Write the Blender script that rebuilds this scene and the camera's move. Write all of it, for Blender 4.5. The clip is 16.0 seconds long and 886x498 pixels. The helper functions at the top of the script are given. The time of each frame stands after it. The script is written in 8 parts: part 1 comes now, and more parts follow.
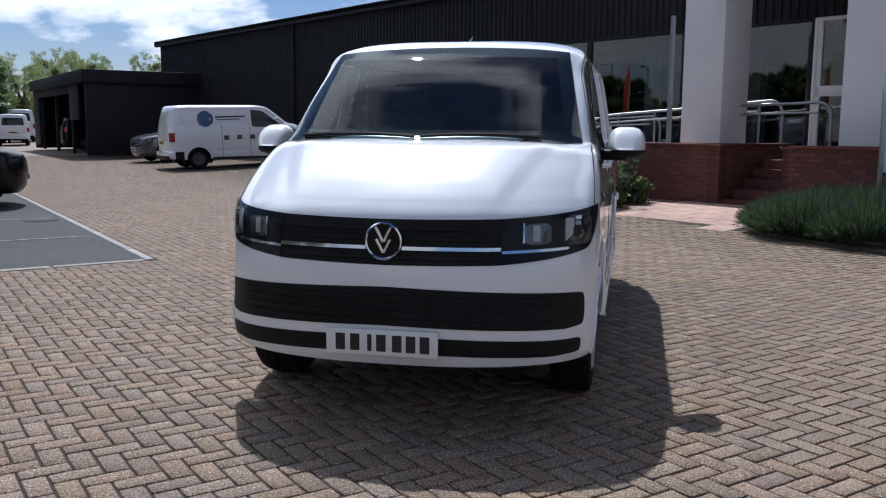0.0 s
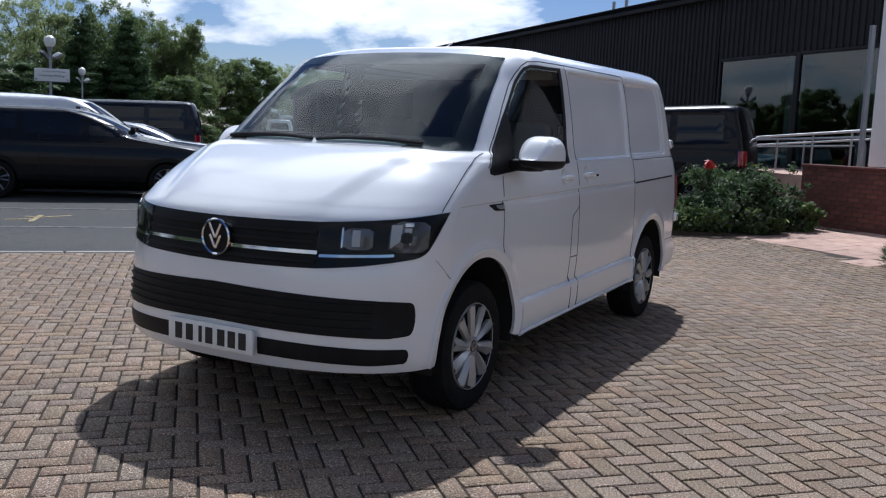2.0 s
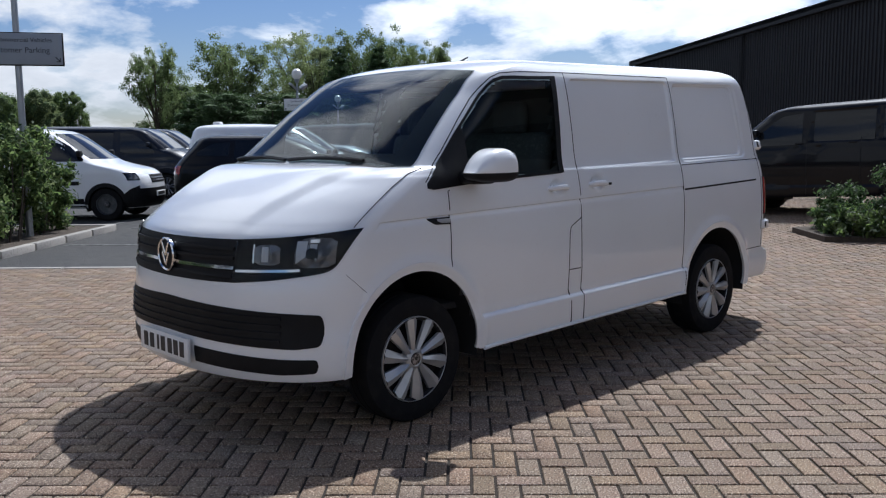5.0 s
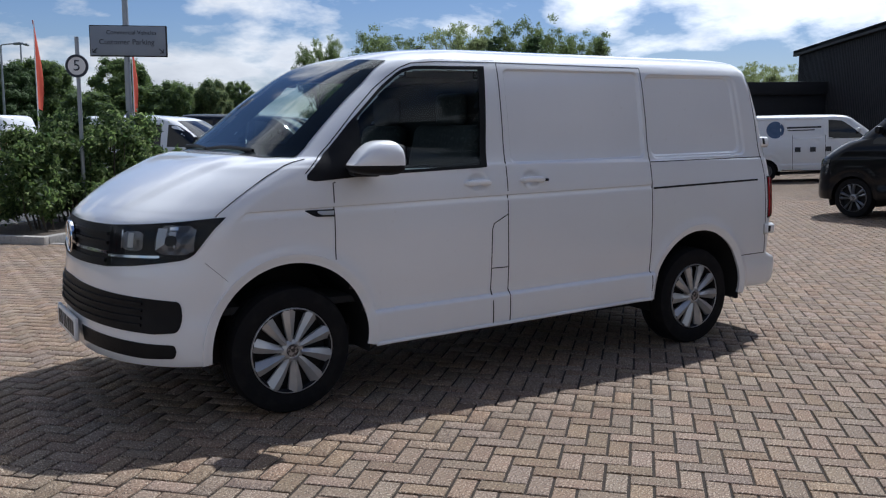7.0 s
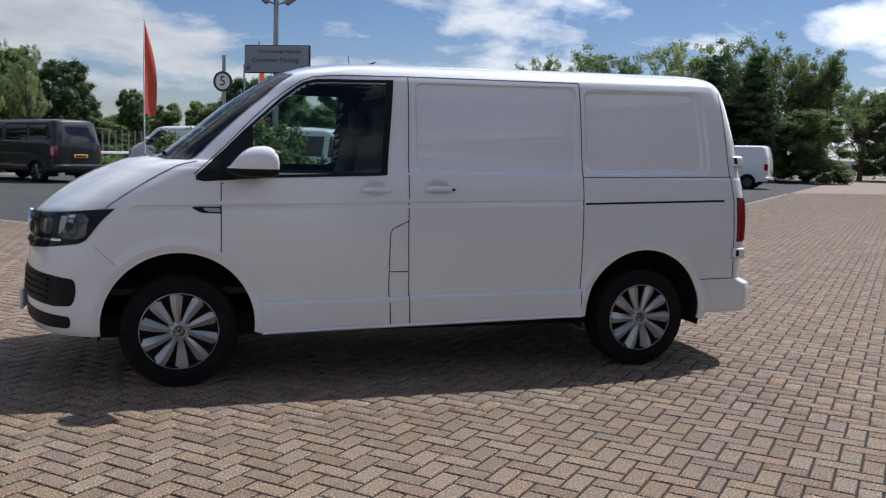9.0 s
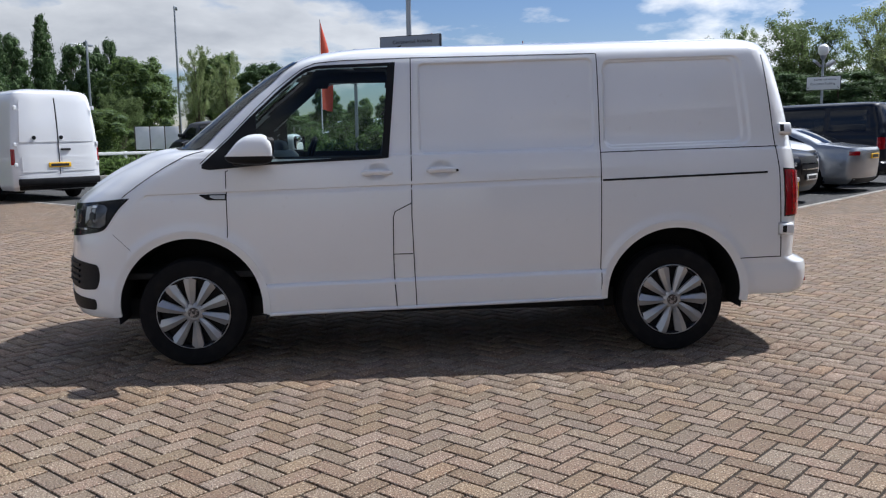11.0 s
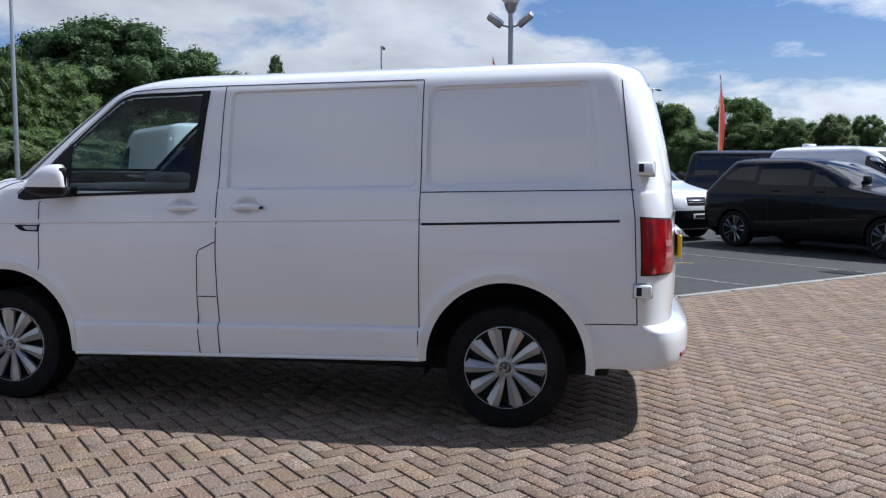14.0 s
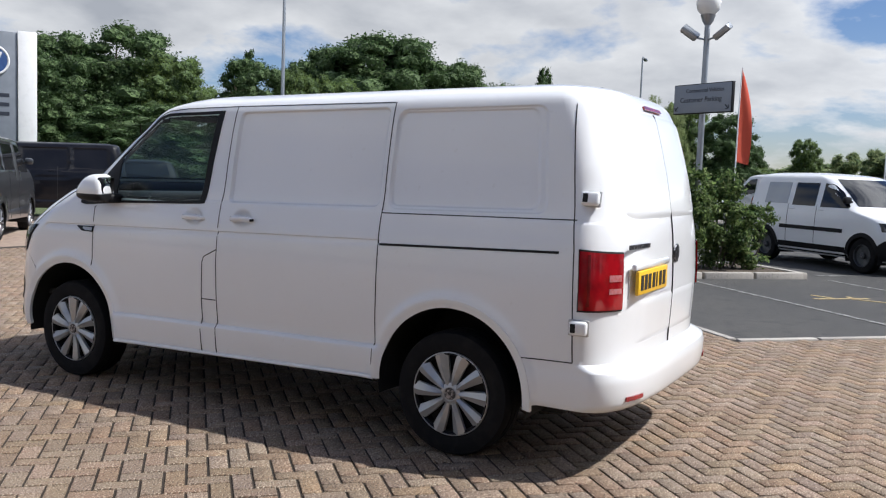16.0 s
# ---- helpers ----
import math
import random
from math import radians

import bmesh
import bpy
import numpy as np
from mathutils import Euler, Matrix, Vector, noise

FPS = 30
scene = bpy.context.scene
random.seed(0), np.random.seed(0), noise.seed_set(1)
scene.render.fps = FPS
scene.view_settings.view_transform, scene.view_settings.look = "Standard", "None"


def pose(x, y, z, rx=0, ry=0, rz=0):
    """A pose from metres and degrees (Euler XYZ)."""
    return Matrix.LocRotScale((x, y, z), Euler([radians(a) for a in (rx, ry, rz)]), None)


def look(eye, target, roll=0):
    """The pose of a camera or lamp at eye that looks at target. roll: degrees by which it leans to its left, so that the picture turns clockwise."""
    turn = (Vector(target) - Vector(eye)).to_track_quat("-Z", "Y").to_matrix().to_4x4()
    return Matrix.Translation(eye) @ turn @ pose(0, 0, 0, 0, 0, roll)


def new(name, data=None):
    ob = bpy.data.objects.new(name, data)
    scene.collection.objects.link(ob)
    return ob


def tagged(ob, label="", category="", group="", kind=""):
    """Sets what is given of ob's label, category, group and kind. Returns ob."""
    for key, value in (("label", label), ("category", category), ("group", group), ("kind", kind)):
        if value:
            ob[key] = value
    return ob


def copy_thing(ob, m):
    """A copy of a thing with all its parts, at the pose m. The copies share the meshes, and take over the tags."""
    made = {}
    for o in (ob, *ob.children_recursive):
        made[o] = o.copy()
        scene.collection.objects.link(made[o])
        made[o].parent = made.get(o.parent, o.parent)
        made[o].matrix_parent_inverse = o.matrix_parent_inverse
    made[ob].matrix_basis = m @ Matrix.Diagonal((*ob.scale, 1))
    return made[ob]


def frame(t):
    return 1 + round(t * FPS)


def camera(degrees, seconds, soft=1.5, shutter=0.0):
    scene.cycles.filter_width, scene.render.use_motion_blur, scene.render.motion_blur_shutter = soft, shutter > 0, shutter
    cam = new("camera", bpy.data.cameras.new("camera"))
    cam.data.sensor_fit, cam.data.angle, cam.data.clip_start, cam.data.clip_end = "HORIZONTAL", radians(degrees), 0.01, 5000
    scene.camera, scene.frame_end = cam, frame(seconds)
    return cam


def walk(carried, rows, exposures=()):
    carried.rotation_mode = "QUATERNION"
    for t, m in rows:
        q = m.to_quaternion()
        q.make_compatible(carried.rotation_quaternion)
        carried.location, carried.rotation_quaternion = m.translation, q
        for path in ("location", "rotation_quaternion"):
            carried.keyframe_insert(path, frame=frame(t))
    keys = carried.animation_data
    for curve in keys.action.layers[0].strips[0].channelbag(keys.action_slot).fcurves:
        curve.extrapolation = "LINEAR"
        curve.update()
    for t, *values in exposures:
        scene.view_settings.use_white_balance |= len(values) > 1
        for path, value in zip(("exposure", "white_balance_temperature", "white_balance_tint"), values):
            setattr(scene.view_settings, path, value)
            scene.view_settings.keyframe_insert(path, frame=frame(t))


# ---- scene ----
cam = camera(53.5, 16.0, soft=1.2)
PATH = [
    (0, (1.097, -4.72, 1.412), (0.682, -2.783, 1.136), 0.4),
    (0.5, (1.609, -4.574, 1.419), (0.98, -2.695, 1.151), 1.2),
    (1, (2.077, -4.391, 1.432), (1.362, -2.542, 1.17), 1.4),
    (1.5, (2.558, -4.223, 1.426), (1.717, -2.428, 1.16), 1.7),
    (2, (2.909, -3.951, 1.406), (1.947, -2.216, 1.148), 2.2),
    (2.5, (3.271, -3.699, 1.419), (2.189, -2.036, 1.17), 2.1),
    (3, (3.601, -3.499, 1.432), (2.417, -1.91, 1.166), 1.5),
    (3.5, (3.804, -3.277, 1.419), (2.531, -1.757, 1.159), 1.2),
    (3.7, (3.87, -3.198, 1.42), (2.565, -1.704, 1.168), 1.0),
    (5.8, (4.474, -2.662, 1.464), (2.979, -1.353, 1.234), -1.1),
    (6, (4.533, -2.519, 1.458), (3.023, -1.227, 1.234), -1.0),
    (6.5, (4.834, -2.136, 1.459), (3.255, -0.934, 1.21), -0.3),
    (7, (5.092, -1.721, 1.451), (3.416, -0.661, 1.191), 0.2),
    (7.5, (5.35, -1.268, 1.47), (3.597, -0.335, 1.235), 1.6),
    (8, (5.651, -0.827, 1.472), (3.811, -0.077, 1.24), 1.4),
    (8.5, (5.899, -0.397, 1.427), (4.026, 0.265, 1.196), 1.4),
    (9, (6.151, -0.018, 1.433), (4.252, 0.564, 1.206), 1.7),
    (9.5, (6.293, 0.364, 1.431), (4.353, 0.784, 1.189), 1.4),
    (10, (6.33, 0.767, 1.424), (4.364, 1.041, 1.177), 0.6),
    (12.3, (6.137, 1.783, 1.388), (4.15, 1.716, 1.169), -1.0),
    (12.5, (6.031, 1.971, 1.391), (4.045, 1.835, 1.196), -0.6),
    (13, (5.842, 2.496, 1.394), (3.878, 2.157, 1.236), 0.3),
    (13.5, (5.647, 3.048, 1.374), (3.69, 2.672, 1.208), 0.7),
    (14, (5.546, 3.573, 1.387), (3.591, 3.186, 1.21), 0.2),
    (14.5, (5.405, 4.019, 1.435), (3.493, 3.461, 1.251), -0.3),
    (15, (5.218, 4.403, 1.464), (3.35, 3.711, 1.29), -0.3),
    (15.5, (5.087, 4.831, 1.463), (3.271, 4.01, 1.292), 1.4),
    (16, (4.958, 5.179, 1.484), (3.217, 4.208, 1.319), 2.1),
]
walk(cam, [(t, look(eye, target, roll)) for t, eye, target, roll in PATH],
     exposures=[(0, -0.12, 5700, 10), (2.5, -0.10, 5720, 10), (5.8, -0.04, 5820, 10), (7, -0.05, 5840, 10), (7.5, 0.13, 5890, 10), (8.5, -0.02, 5950, 10), (9.1, -0.06, 5950, 10), (10, 0.10, 5950, 10), (12.5, 0.18, 5980, 10), (13.5, 0.18, 5720, 10), (14.5, 0.22, 5730, 10), (16, 0.32, 6200, 10)])

# ---- light ----
SUN = Vector((-0.385, 0.86, 1.30)).normalized()
SUN_EL = math.asin(SUN.z)
world = bpy.data.worlds.new("world")
scene.world = world
world.use_nodes = True


def sky():
    n, l = world.node_tree.nodes, world.node_tree.links
    n.clear()
    out = n.new("ShaderNodeOutputWorld")
    bg = n.new("ShaderNodeBackground")
    tex = n.new("ShaderNodeTexSky")
    tex.sky_type, tex.sun_disc = "NISHITA", False
    tex.sun_elevation, tex.sun_rotation = SUN_EL, math.atan2(SUN.x, SUN.y)
    tex.air_density, tex.dust_density, tex.ozone_density = 1.0, 0.3, 2.6
    co = n.new("ShaderNodeTexCoord")
    sep = n.new("ShaderNodeSeparateXYZ")
    l.new(co.outputs["Generated"], sep.inputs[0])
    # clouds lie on a flat layer: direction divided by its height
    up = n.new("ShaderNodeMath"); up.operation = "ADD"; up.inputs[1].default_value = 0.30
    mx = n.new("ShaderNodeMath"); mx.operation = "MAXIMUM"; mx.inputs[1].default_value = 0.0
    l.new(sep.outputs["Z"], mx.inputs[0]); l.new(mx.outputs[0], up.inputs[0])
    div = n.new("ShaderNodeVectorMath"); div.operation = "DIVIDE"
    com = n.new("ShaderNodeCombineXYZ")
    for k in range(3):
        l.new(up.outputs[0], com.inputs[k])
    l.new(co.outputs["Generated"], div.inputs[0]); l.new(com.outputs[0], div.inputs[1])
    big = n.new("ShaderNodeTexNoise")
    big.inputs["Scale"].default_value, big.inputs["Detail"].default_value, big.inputs["Roughness"].default_value = 1.55, 12, 0.55
    big.inputs["Distortion"].default_value = 0.15
    shift = n.new("ShaderNodeVectorMath"); shift.operation = "ADD"; shift.inputs[1].default_value = (1.3, 9.2, 0.0)
    l.new(div.outputs[0], shift.inputs[0]); l.new(shift.outputs[0], big.inputs["Vector"])
    # clouds part overhead, where one looks up between them
    gap = n.new("ShaderNodeMapRange"); gap.interpolation_type = "SMOOTHSTEP"
    gap.inputs["From Min"].default_value, gap.inputs["From Max"].default_value, gap.inputs["To Max"].default_value = 0.62, 0.96, 0.085
    l.new(sep.outputs["Z"], gap.inputs["Value"])
    less = n.new("ShaderNodeMath"); less.operation = "SUBTRACT"
    l.new(big.outputs["Fac"], less.inputs[0]); l.new(gap.outputs["Result"], less.inputs[1])
    ramp = n.new("ShaderNodeValToRGB")
    ramp.color_ramp.elements[0].position, ramp.color_ramp.elements[1].position = 0.456, 0.536
    l.new(less.outputs[0], ramp.inputs[0])
    # cloud brightness: white crests, grey thick parts
    shade = n.new("ShaderNodeValToRGB")
    shade.color_ramp.elements[0].position, shade.color_ramp.elements[0].color = 0.47, (12.8, 12.8, 12.8, 1)
    shade.color_ramp.elements[1].position, shade.color_ramp.elements[1].color = 0.70, (6.9, 7.2, 7.8, 1)
    fine = n.new("ShaderNodeTexNoise")
    fine.inputs["Scale"].default_value, fine.inputs["Detail"].default_value = 4.5, 8
    l.new(shift.outputs[0], fine.inputs["Vector"])
    both = n.new("ShaderNodeMix"); both.data_type = "FLOAT"; both.inputs["Factor"].default_value = 0.35
    l.new(big.outputs["Fac"], both.inputs["A"]); l.new(fine.outputs["Fac"], both.inputs["B"])
    l.new(both.outputs["Result"], shade.inputs[0])
    # clouds shine towards the sun
    dot = n.new("ShaderNodeVectorMath"); dot.operation = "DOT_PRODUCT"; dot.inputs[1].default_value = SUN
    l.new(co.outputs["Generated"], dot.inputs[0])
    near = n.new("ShaderNodeMath"); near.operation = "MAXIMUM"; near.inputs[1].default_value = 0.0
    l.new(dot.outputs["Value"], near.inputs[0])
    pw = n.new("ShaderNodeMath"); pw.operation = "POWER"; pw.inputs[1].default_value = 2.6
    l.new(near.outputs[0], pw.inputs[0])
    ml = n.new("ShaderNodeMath"); ml.operation = "MULTIPLY_ADD"; ml.inputs[1].default_value, ml.inputs[2].default_value = 3.2, 1.0
    l.new(pw.outputs[0], ml.inputs[0])
    bright = n.new("ShaderNodeVectorMath"); bright.operation = "SCALE"
    l.new(shade.outputs[0], bright.inputs[0]); l.new(ml.outputs[0], bright.inputs["Scale"])
    mix = n.new("ShaderNodeMix"); mix.data_type = "RGBA"
    l.new(ramp.outputs["Color"], mix.inputs["Factor"])
    deep = n.new("ShaderNodeHueSaturation"); deep.inputs["Saturation"].default_value = 1.12; deep.inputs["Value"].default_value = 1.5
    cool = n.new("ShaderNodeMix"); cool.data_type, cool.blend_type = "RGBA", "MULTIPLY"
    cool.inputs["Factor"].default_value, cool.inputs["B"].default_value = 1.0, (0.98, 0.95, 1.08, 1)
    l.new(tex.outputs[0], deep.inputs["Color"]); l.new(deep.outputs[0], cool.inputs["A"]); l.new(cool.outputs["Result"], mix.inputs["A"]); l.new(bright.outputs[0], mix.inputs["B"])
    l.new(mix.outputs["Result"], bg.inputs["Color"])
    bg.inputs["Strength"].default_value = 0.048
    l.new(bg.outputs[0], out.inputs[0])


sky()
sun_data = bpy.data.lights.new("sun", "SUN")
sun_data.energy, sun_data.angle, sun_data.color = 5.0, radians(0.53), (1.0, 0.96, 0.91)
sun = new("sun", sun_data)
sun.matrix_world = look(SUN * 50, (0, 0, 0))


# ---- materials ----
def mat(name, base, rough=0.6, metal=0.0, spots=(), bump=0.0, bscale=40.0, coat=0.0, rvar=0.0, rand=0.0, emit=None, island=0.0, stretch=(1, 1, 1), spec=0.5, tint=0.0):
    """A procedural surface. spots: (scale, colour, low, high) layers of noise over the base colour."""
    m = bpy.data.materials.new(name)
    m.use_nodes = True
    n, l = m.node_tree.nodes, m.node_tree.links
    b = n["Principled BSDF"]
    b.inputs["Roughness"].default_value, b.inputs["Metallic"].default_value = rough, metal
    b.inputs["Coat Weight"].default_value, b.inputs["Coat Roughness"].default_value = coat, 0.03
    b.inputs["Specular IOR Level"].default_value = spec
    co = n.new("ShaderNodeTexCoord")
    mp = n.new("ShaderNodeMapping"); mp.inputs["Scale"].default_value = stretch
    l.new(co.outputs["Object"], mp.inputs[0])
    col = n.new("ShaderNodeRGB"); col.outputs[0].default_value = (*base, 1)
    last = col.outputs[0]
    for scale, colour, low, high in spots:
        t = n.new("ShaderNodeTexNoise")
        t.inputs["Scale"].default_value, t.inputs["Detail"].default_value = scale, 5
        l.new(mp.outputs[0], t.inputs["Vector"])
        r = n.new("ShaderNodeMapRange"); r.inputs["From Min"].default_value, r.inputs["From Max"].default_value = low, high
        l.new(t.outputs["Fac"], r.inputs[0])
        x = n.new("ShaderNodeMix"); x.data_type = "RGBA"; x.inputs["B"].default_value = (*colour, 1)
        l.new(r.outputs[0], x.inputs["Factor"]); l.new(last, x.inputs["A"])
        last = x.outputs["Result"]
    for amount, kind, socket in ((rand, "ShaderNodeObjectInfo", "Random"), (island, "ShaderNodeNewGeometry", "Random Per Island")):
        if amount:
            o = n.new(kind)
            h = n.new("ShaderNodeHueSaturation")
            for key, lo, hi in (("Value", 1 - amount, 1 + amount),):
                r = n.new("ShaderNodeMapRange"); r.inputs["To Min"].default_value, r.inputs["To Max"].default_value = lo, hi
                l.new(o.outputs[socket], r.inputs[0]); l.new(r.outputs[0], h.inputs[key])
            if tint:
                for key, times, lo, hi in (("Hue", 7.31, 0.5 - 0.020 * tint, 0.5 + 0.028 * tint), ("Saturation", 13.7, 1 - 0.55 * tint, 1 + 0.30 * tint)):
                    k = n.new("ShaderNodeMath"); k.operation = "MULTIPLY"; k.inputs[1].default_value = times
                    f = n.new("ShaderNodeMath"); f.operation = "FRACT"
                    r = n.new("ShaderNodeMapRange"); r.inputs["To Min"].default_value, r.inputs["To Max"].default_value = lo, hi
                    l.new(o.outputs[socket], k.inputs[0]); l.new(k.outputs[0], f.inputs[0]); l.new(f.outputs[0], r.inputs[0]); l.new(r.outputs[0], h.inputs[key])
            l.new(last, h.inputs["Color"]); last = h.outputs[0]
    l.new(last, b.inputs["Base Color"])
    if rvar:
        t = n.new("ShaderNodeTexNoise"); t.inputs["Scale"].default_value, t.inputs["Detail"].default_value = 6, 4
        l.new(mp.outputs[0], t.inputs["Vector"])
        r = n.new("ShaderNodeMapRange"); r.inputs["To Min"].default_value, r.inputs["To Max"].default_value = rough - rvar, rough + rvar
        l.new(t.outputs["Fac"], r.inputs[0]); l.new(r.outputs[0], b.inputs["Roughness"])
    if bump:
        t = n.new("ShaderNodeTexNoise"); t.inputs["Scale"].default_value, t.inputs["Detail"].default_value = bscale, 6
        l.new(mp.outputs[0], t.inputs["Vector"])
        u = n.new("ShaderNodeBump"); u.inputs["Distance"].default_value, u.inputs["Strength"].default_value = bump, 1.0
        l.new(t.outputs["Fac"], u.inputs["Height"]); l.new(u.outputs[0], b.inputs["Normal"])
    if emit:
        b.inputs["Emission Color"].default_value, b.inputs["Emission Strength"].default_value = (*base, 1), emit
    return m


def glass(name, tint, rough=0.01, ior=1.8):
    """Thin tinted glass: a clear sheet that takes a share of the light, with a mirror gloss."""
    m = bpy.data.materials.new(name)
    m.use_nodes = True
    n, l = m.node_tree.nodes, m.node_tree.links
    n.clear()
    out = n.new("ShaderNodeOutputMaterial")
    tr = n.new("ShaderNodeBsdfTransparent"); tr.inputs[0].default_value = (*tint, 1)
    gl = n.new("ShaderNodeBsdfGlossy"); gl.inputs["Roughness"].default_value = rough
    lw = n.new("ShaderNodeLayerWeight"); lw.inputs[0].default_value = 0.5
    pw = n.new("ShaderNodeMath"); pw.operation = "POWER"; pw.inputs[1].default_value = 5.0
    r0 = ((ior - 1) / (ior + 1)) ** 2
    fr = n.new("ShaderNodeMath"); fr.operation = "MULTIPLY_ADD"; fr.inputs[1].default_value, fr.inputs[2].default_value = 1 - r0, r0
    l.new(lw.outputs["Facing"], pw.inputs[0]); l.new(pw.outputs[0], fr.inputs[0])
    mx = n.new("ShaderNodeMixShader")
    l.new(fr.outputs[0], mx.inputs[0]); l.new(tr.outputs[0], mx.inputs[1]); l.new(gl.outputs[0], mx.inputs[2])
    l.new(mx.outputs[0], out.inputs[0])
    return m


WHITE_PAINT = mat("white_paint", (0.80, 0.81, 0.82), 0.28, coat=1.0, spots=[(0.9, (0.76, 0.77, 0.78), 0.4, 0.7), (25, (0.72, 0.72, 0.71), 0.66, 0.85)], bump=0.0004, bscale=3)
BLACK_PAINT = mat("black_paint", (0.004, 0.004, 0.006), 0.35, coat=0.4, spec=0.1, spots=[(1.5, (0.008, 0.008, 0.010), 0.4, 0.7)])
NAVY_PAINT = mat("navy_paint", (0.005, 0.008, 0.016), 0.35, coat=0.4, spec=0.1, spots=[(1.5, (0.010, 0.013, 0.024), 0.4, 0.7)])
GREY_PAINT = mat("grey_paint", (0.035, 0.038, 0.044), 0.35, metal=0.2, coat=1.0, spots=[(1.5, (0.05, 0.053, 0.06), 0.4, 0.7)])
COAL_PAINT = mat("coal_paint", (0.016, 0.017, 0.019), 0.35, coat=0.6, spec=0.2, spots=[(1.5, (0.022, 0.023, 0.025), 0.4, 0.7)])
SILVER_PAINT = mat("silver_paint", (0.26, 0.28, 0.31), 0.3, metal=0.5, coat=1.0, spots=[(1.5, (0.31, 0.33, 0.35), 0.4, 0.7)])
TEAL_PAINT = mat("teal_paint", (0.01, 0.10, 0.11), 0.3, coat=1.0, spots=[(1.5, (0.015, 0.13, 0.14), 0.4, 0.7)])
BLACK_PLASTIC = mat("black_plastic", (0.009, 0.009, 0.010), 0.5, spec=0.16, spots=[(8, (0.014, 0.014, 0.015), 0.45, 0.7)], bump=0.0006, bscale=300)
GAP = mat("gap_dark", (0.006, 0.006, 0.007), 0.8, spots=[(8, (0.01, 0.01, 0.01), 0.4, 0.7)])
RUBBER = mat("rubber", (0.010, 0.010, 0.011), 0.8, spec=0.12, spots=[(12, (0.018, 0.017, 0.016), 0.5, 0.75)], bump=0.0015, bscale=60)
SILVER_TRIM = mat("silver_trim", (0.45, 0.45, 0.445), 0.32, metal=0.5, spots=[(20, (0.38, 0.39, 0.40), 0.55, 0.8)])
CHROME = mat("chrome", (0.78, 0.79, 0.8), 0.12, metal=1.0, spots=[(14, (0.6, 0.61, 0.62), 0.5, 0.8)])
LINING = mat("cab_lining", (0.022, 0.022, 0.024), 0.8, spots=[(5, (0.032, 0.032, 0.034), 0.4, 0.7)], bump=0.0004, bscale=40)
SEAT_CLOTH = mat("seat_cloth", (0.045, 0.047, 0.05), 0.9, spots=[(60, (0.08, 0.08, 0.085), 0.5, 0.7)], bump=0.003, bscale=200)
DASH = mat("dash_plastic", (0.12, 0.125, 0.13), 0.6, spots=[(9, (0.15, 0.15, 0.155), 0.4, 0.7)], bump=0.0003, bscale=120)
SCREEN_GLASS = glass("screen_glass", (0.66, 0.75, 0.75), 0.01, 1.62)
SIDE_GLASS = glass("side_glass", (0.72, 0.81, 0.79), 0.01, 1.40)
RED_LENS = mat("red_lens", (0.31, 0.005, 0.010), 0.10, coat=1.0, spots=[(14, (0.22, 0.004, 0.008), 0.42, 0.62)])
CLEAR_LENS = glass("clear_lens", (0.86, 0.88, 0.90), 0.01, 1.33)
LAMP_BOWL = mat("lamp_bowl", (0.17, 0.17, 0.175), 0.18, metal=0.8, spots=[(22, (0.05, 0.05, 0.055), 0.44, 0.54)], bump=0.012, bscale=14)
PLATE_WHITE = mat("plate_white", (0.78, 0.78, 0.76), 0.35, spots=[(20, (0.7, 0.7, 0.68), 0.5, 0.8)])
PLATE_YELLOW = mat("plate_yellow", (0.80, 0.48, 0.02), 0.35, spots=[(20, (0.72, 0.42, 0.02), 0.5, 0.8)])
INK = mat("ink", (0.012, 0.012, 0.014), 0.5, spots=[(20, (0.03, 0.03, 0.03), 0.5, 0.8)])
PAVER = mat("paver", (0.209, 0.141, 0.091), 0.9, rand=0.17, tint=0.30, spots=[(0.35, (0.174, 0.126, 0.087), 0.42, 0.66), (1.7, (0.231, 0.147, 0.091), 0.50, 0.68), (7, (0.174, 0.109, 0.073), 0.50, 0.70), (55, (0.126, 0.082, 0.053), 0.48, 0.62), (88, (0.435, 0.344, 0.251), 0.56, 0.64), (190, (0.539, 0.454, 0.356), 0.60, 0.66), (130, (0.044, 0.029, 0.019), 0.56, 0.62)], bump=0.004, bscale=110)
PAVERS = mat("pavers", (0.209, 0.141, 0.091), 0.9, island=0.17, tint=0.30, spots=[(0.35, (0.174, 0.126, 0.087), 0.42, 0.66), (1.7, (0.231, 0.147, 0.091), 0.50, 0.68), (7, (0.174, 0.109, 0.073), 0.50, 0.70), (55, (0.126, 0.082, 0.053), 0.48, 0.62), (88, (0.435, 0.344, 0.251), 0.56, 0.64), (190, (0.539, 0.454, 0.356), 0.60, 0.66), (130, (0.044, 0.029, 0.019), 0.56, 0.62)], bump=0.004, bscale=110)
JOINT = mat("joint_sand", (0.030, 0.021, 0.014), 0.95, spots=[(90, (0.035, 0.027, 0.021), 0.55, 0.75), (2, (0.026, 0.022, 0.017), 0.5, 0.7)], bump=0.004, bscale=200)
TARMAC = mat("tarmac", (0.036, 0.036, 0.036), 0.9, spots=[(42, (0.085, 0.083, 0.08), 0.60, 0.68), (150, (0.13, 0.13, 0.13), 0.58, 0.72), (0.5, (0.055, 0.053, 0.050), 0.4, 0.7), (5, (0.032, 0.032, 0.033), 0.5, 0.7)], bump=0.005, bscale=220)
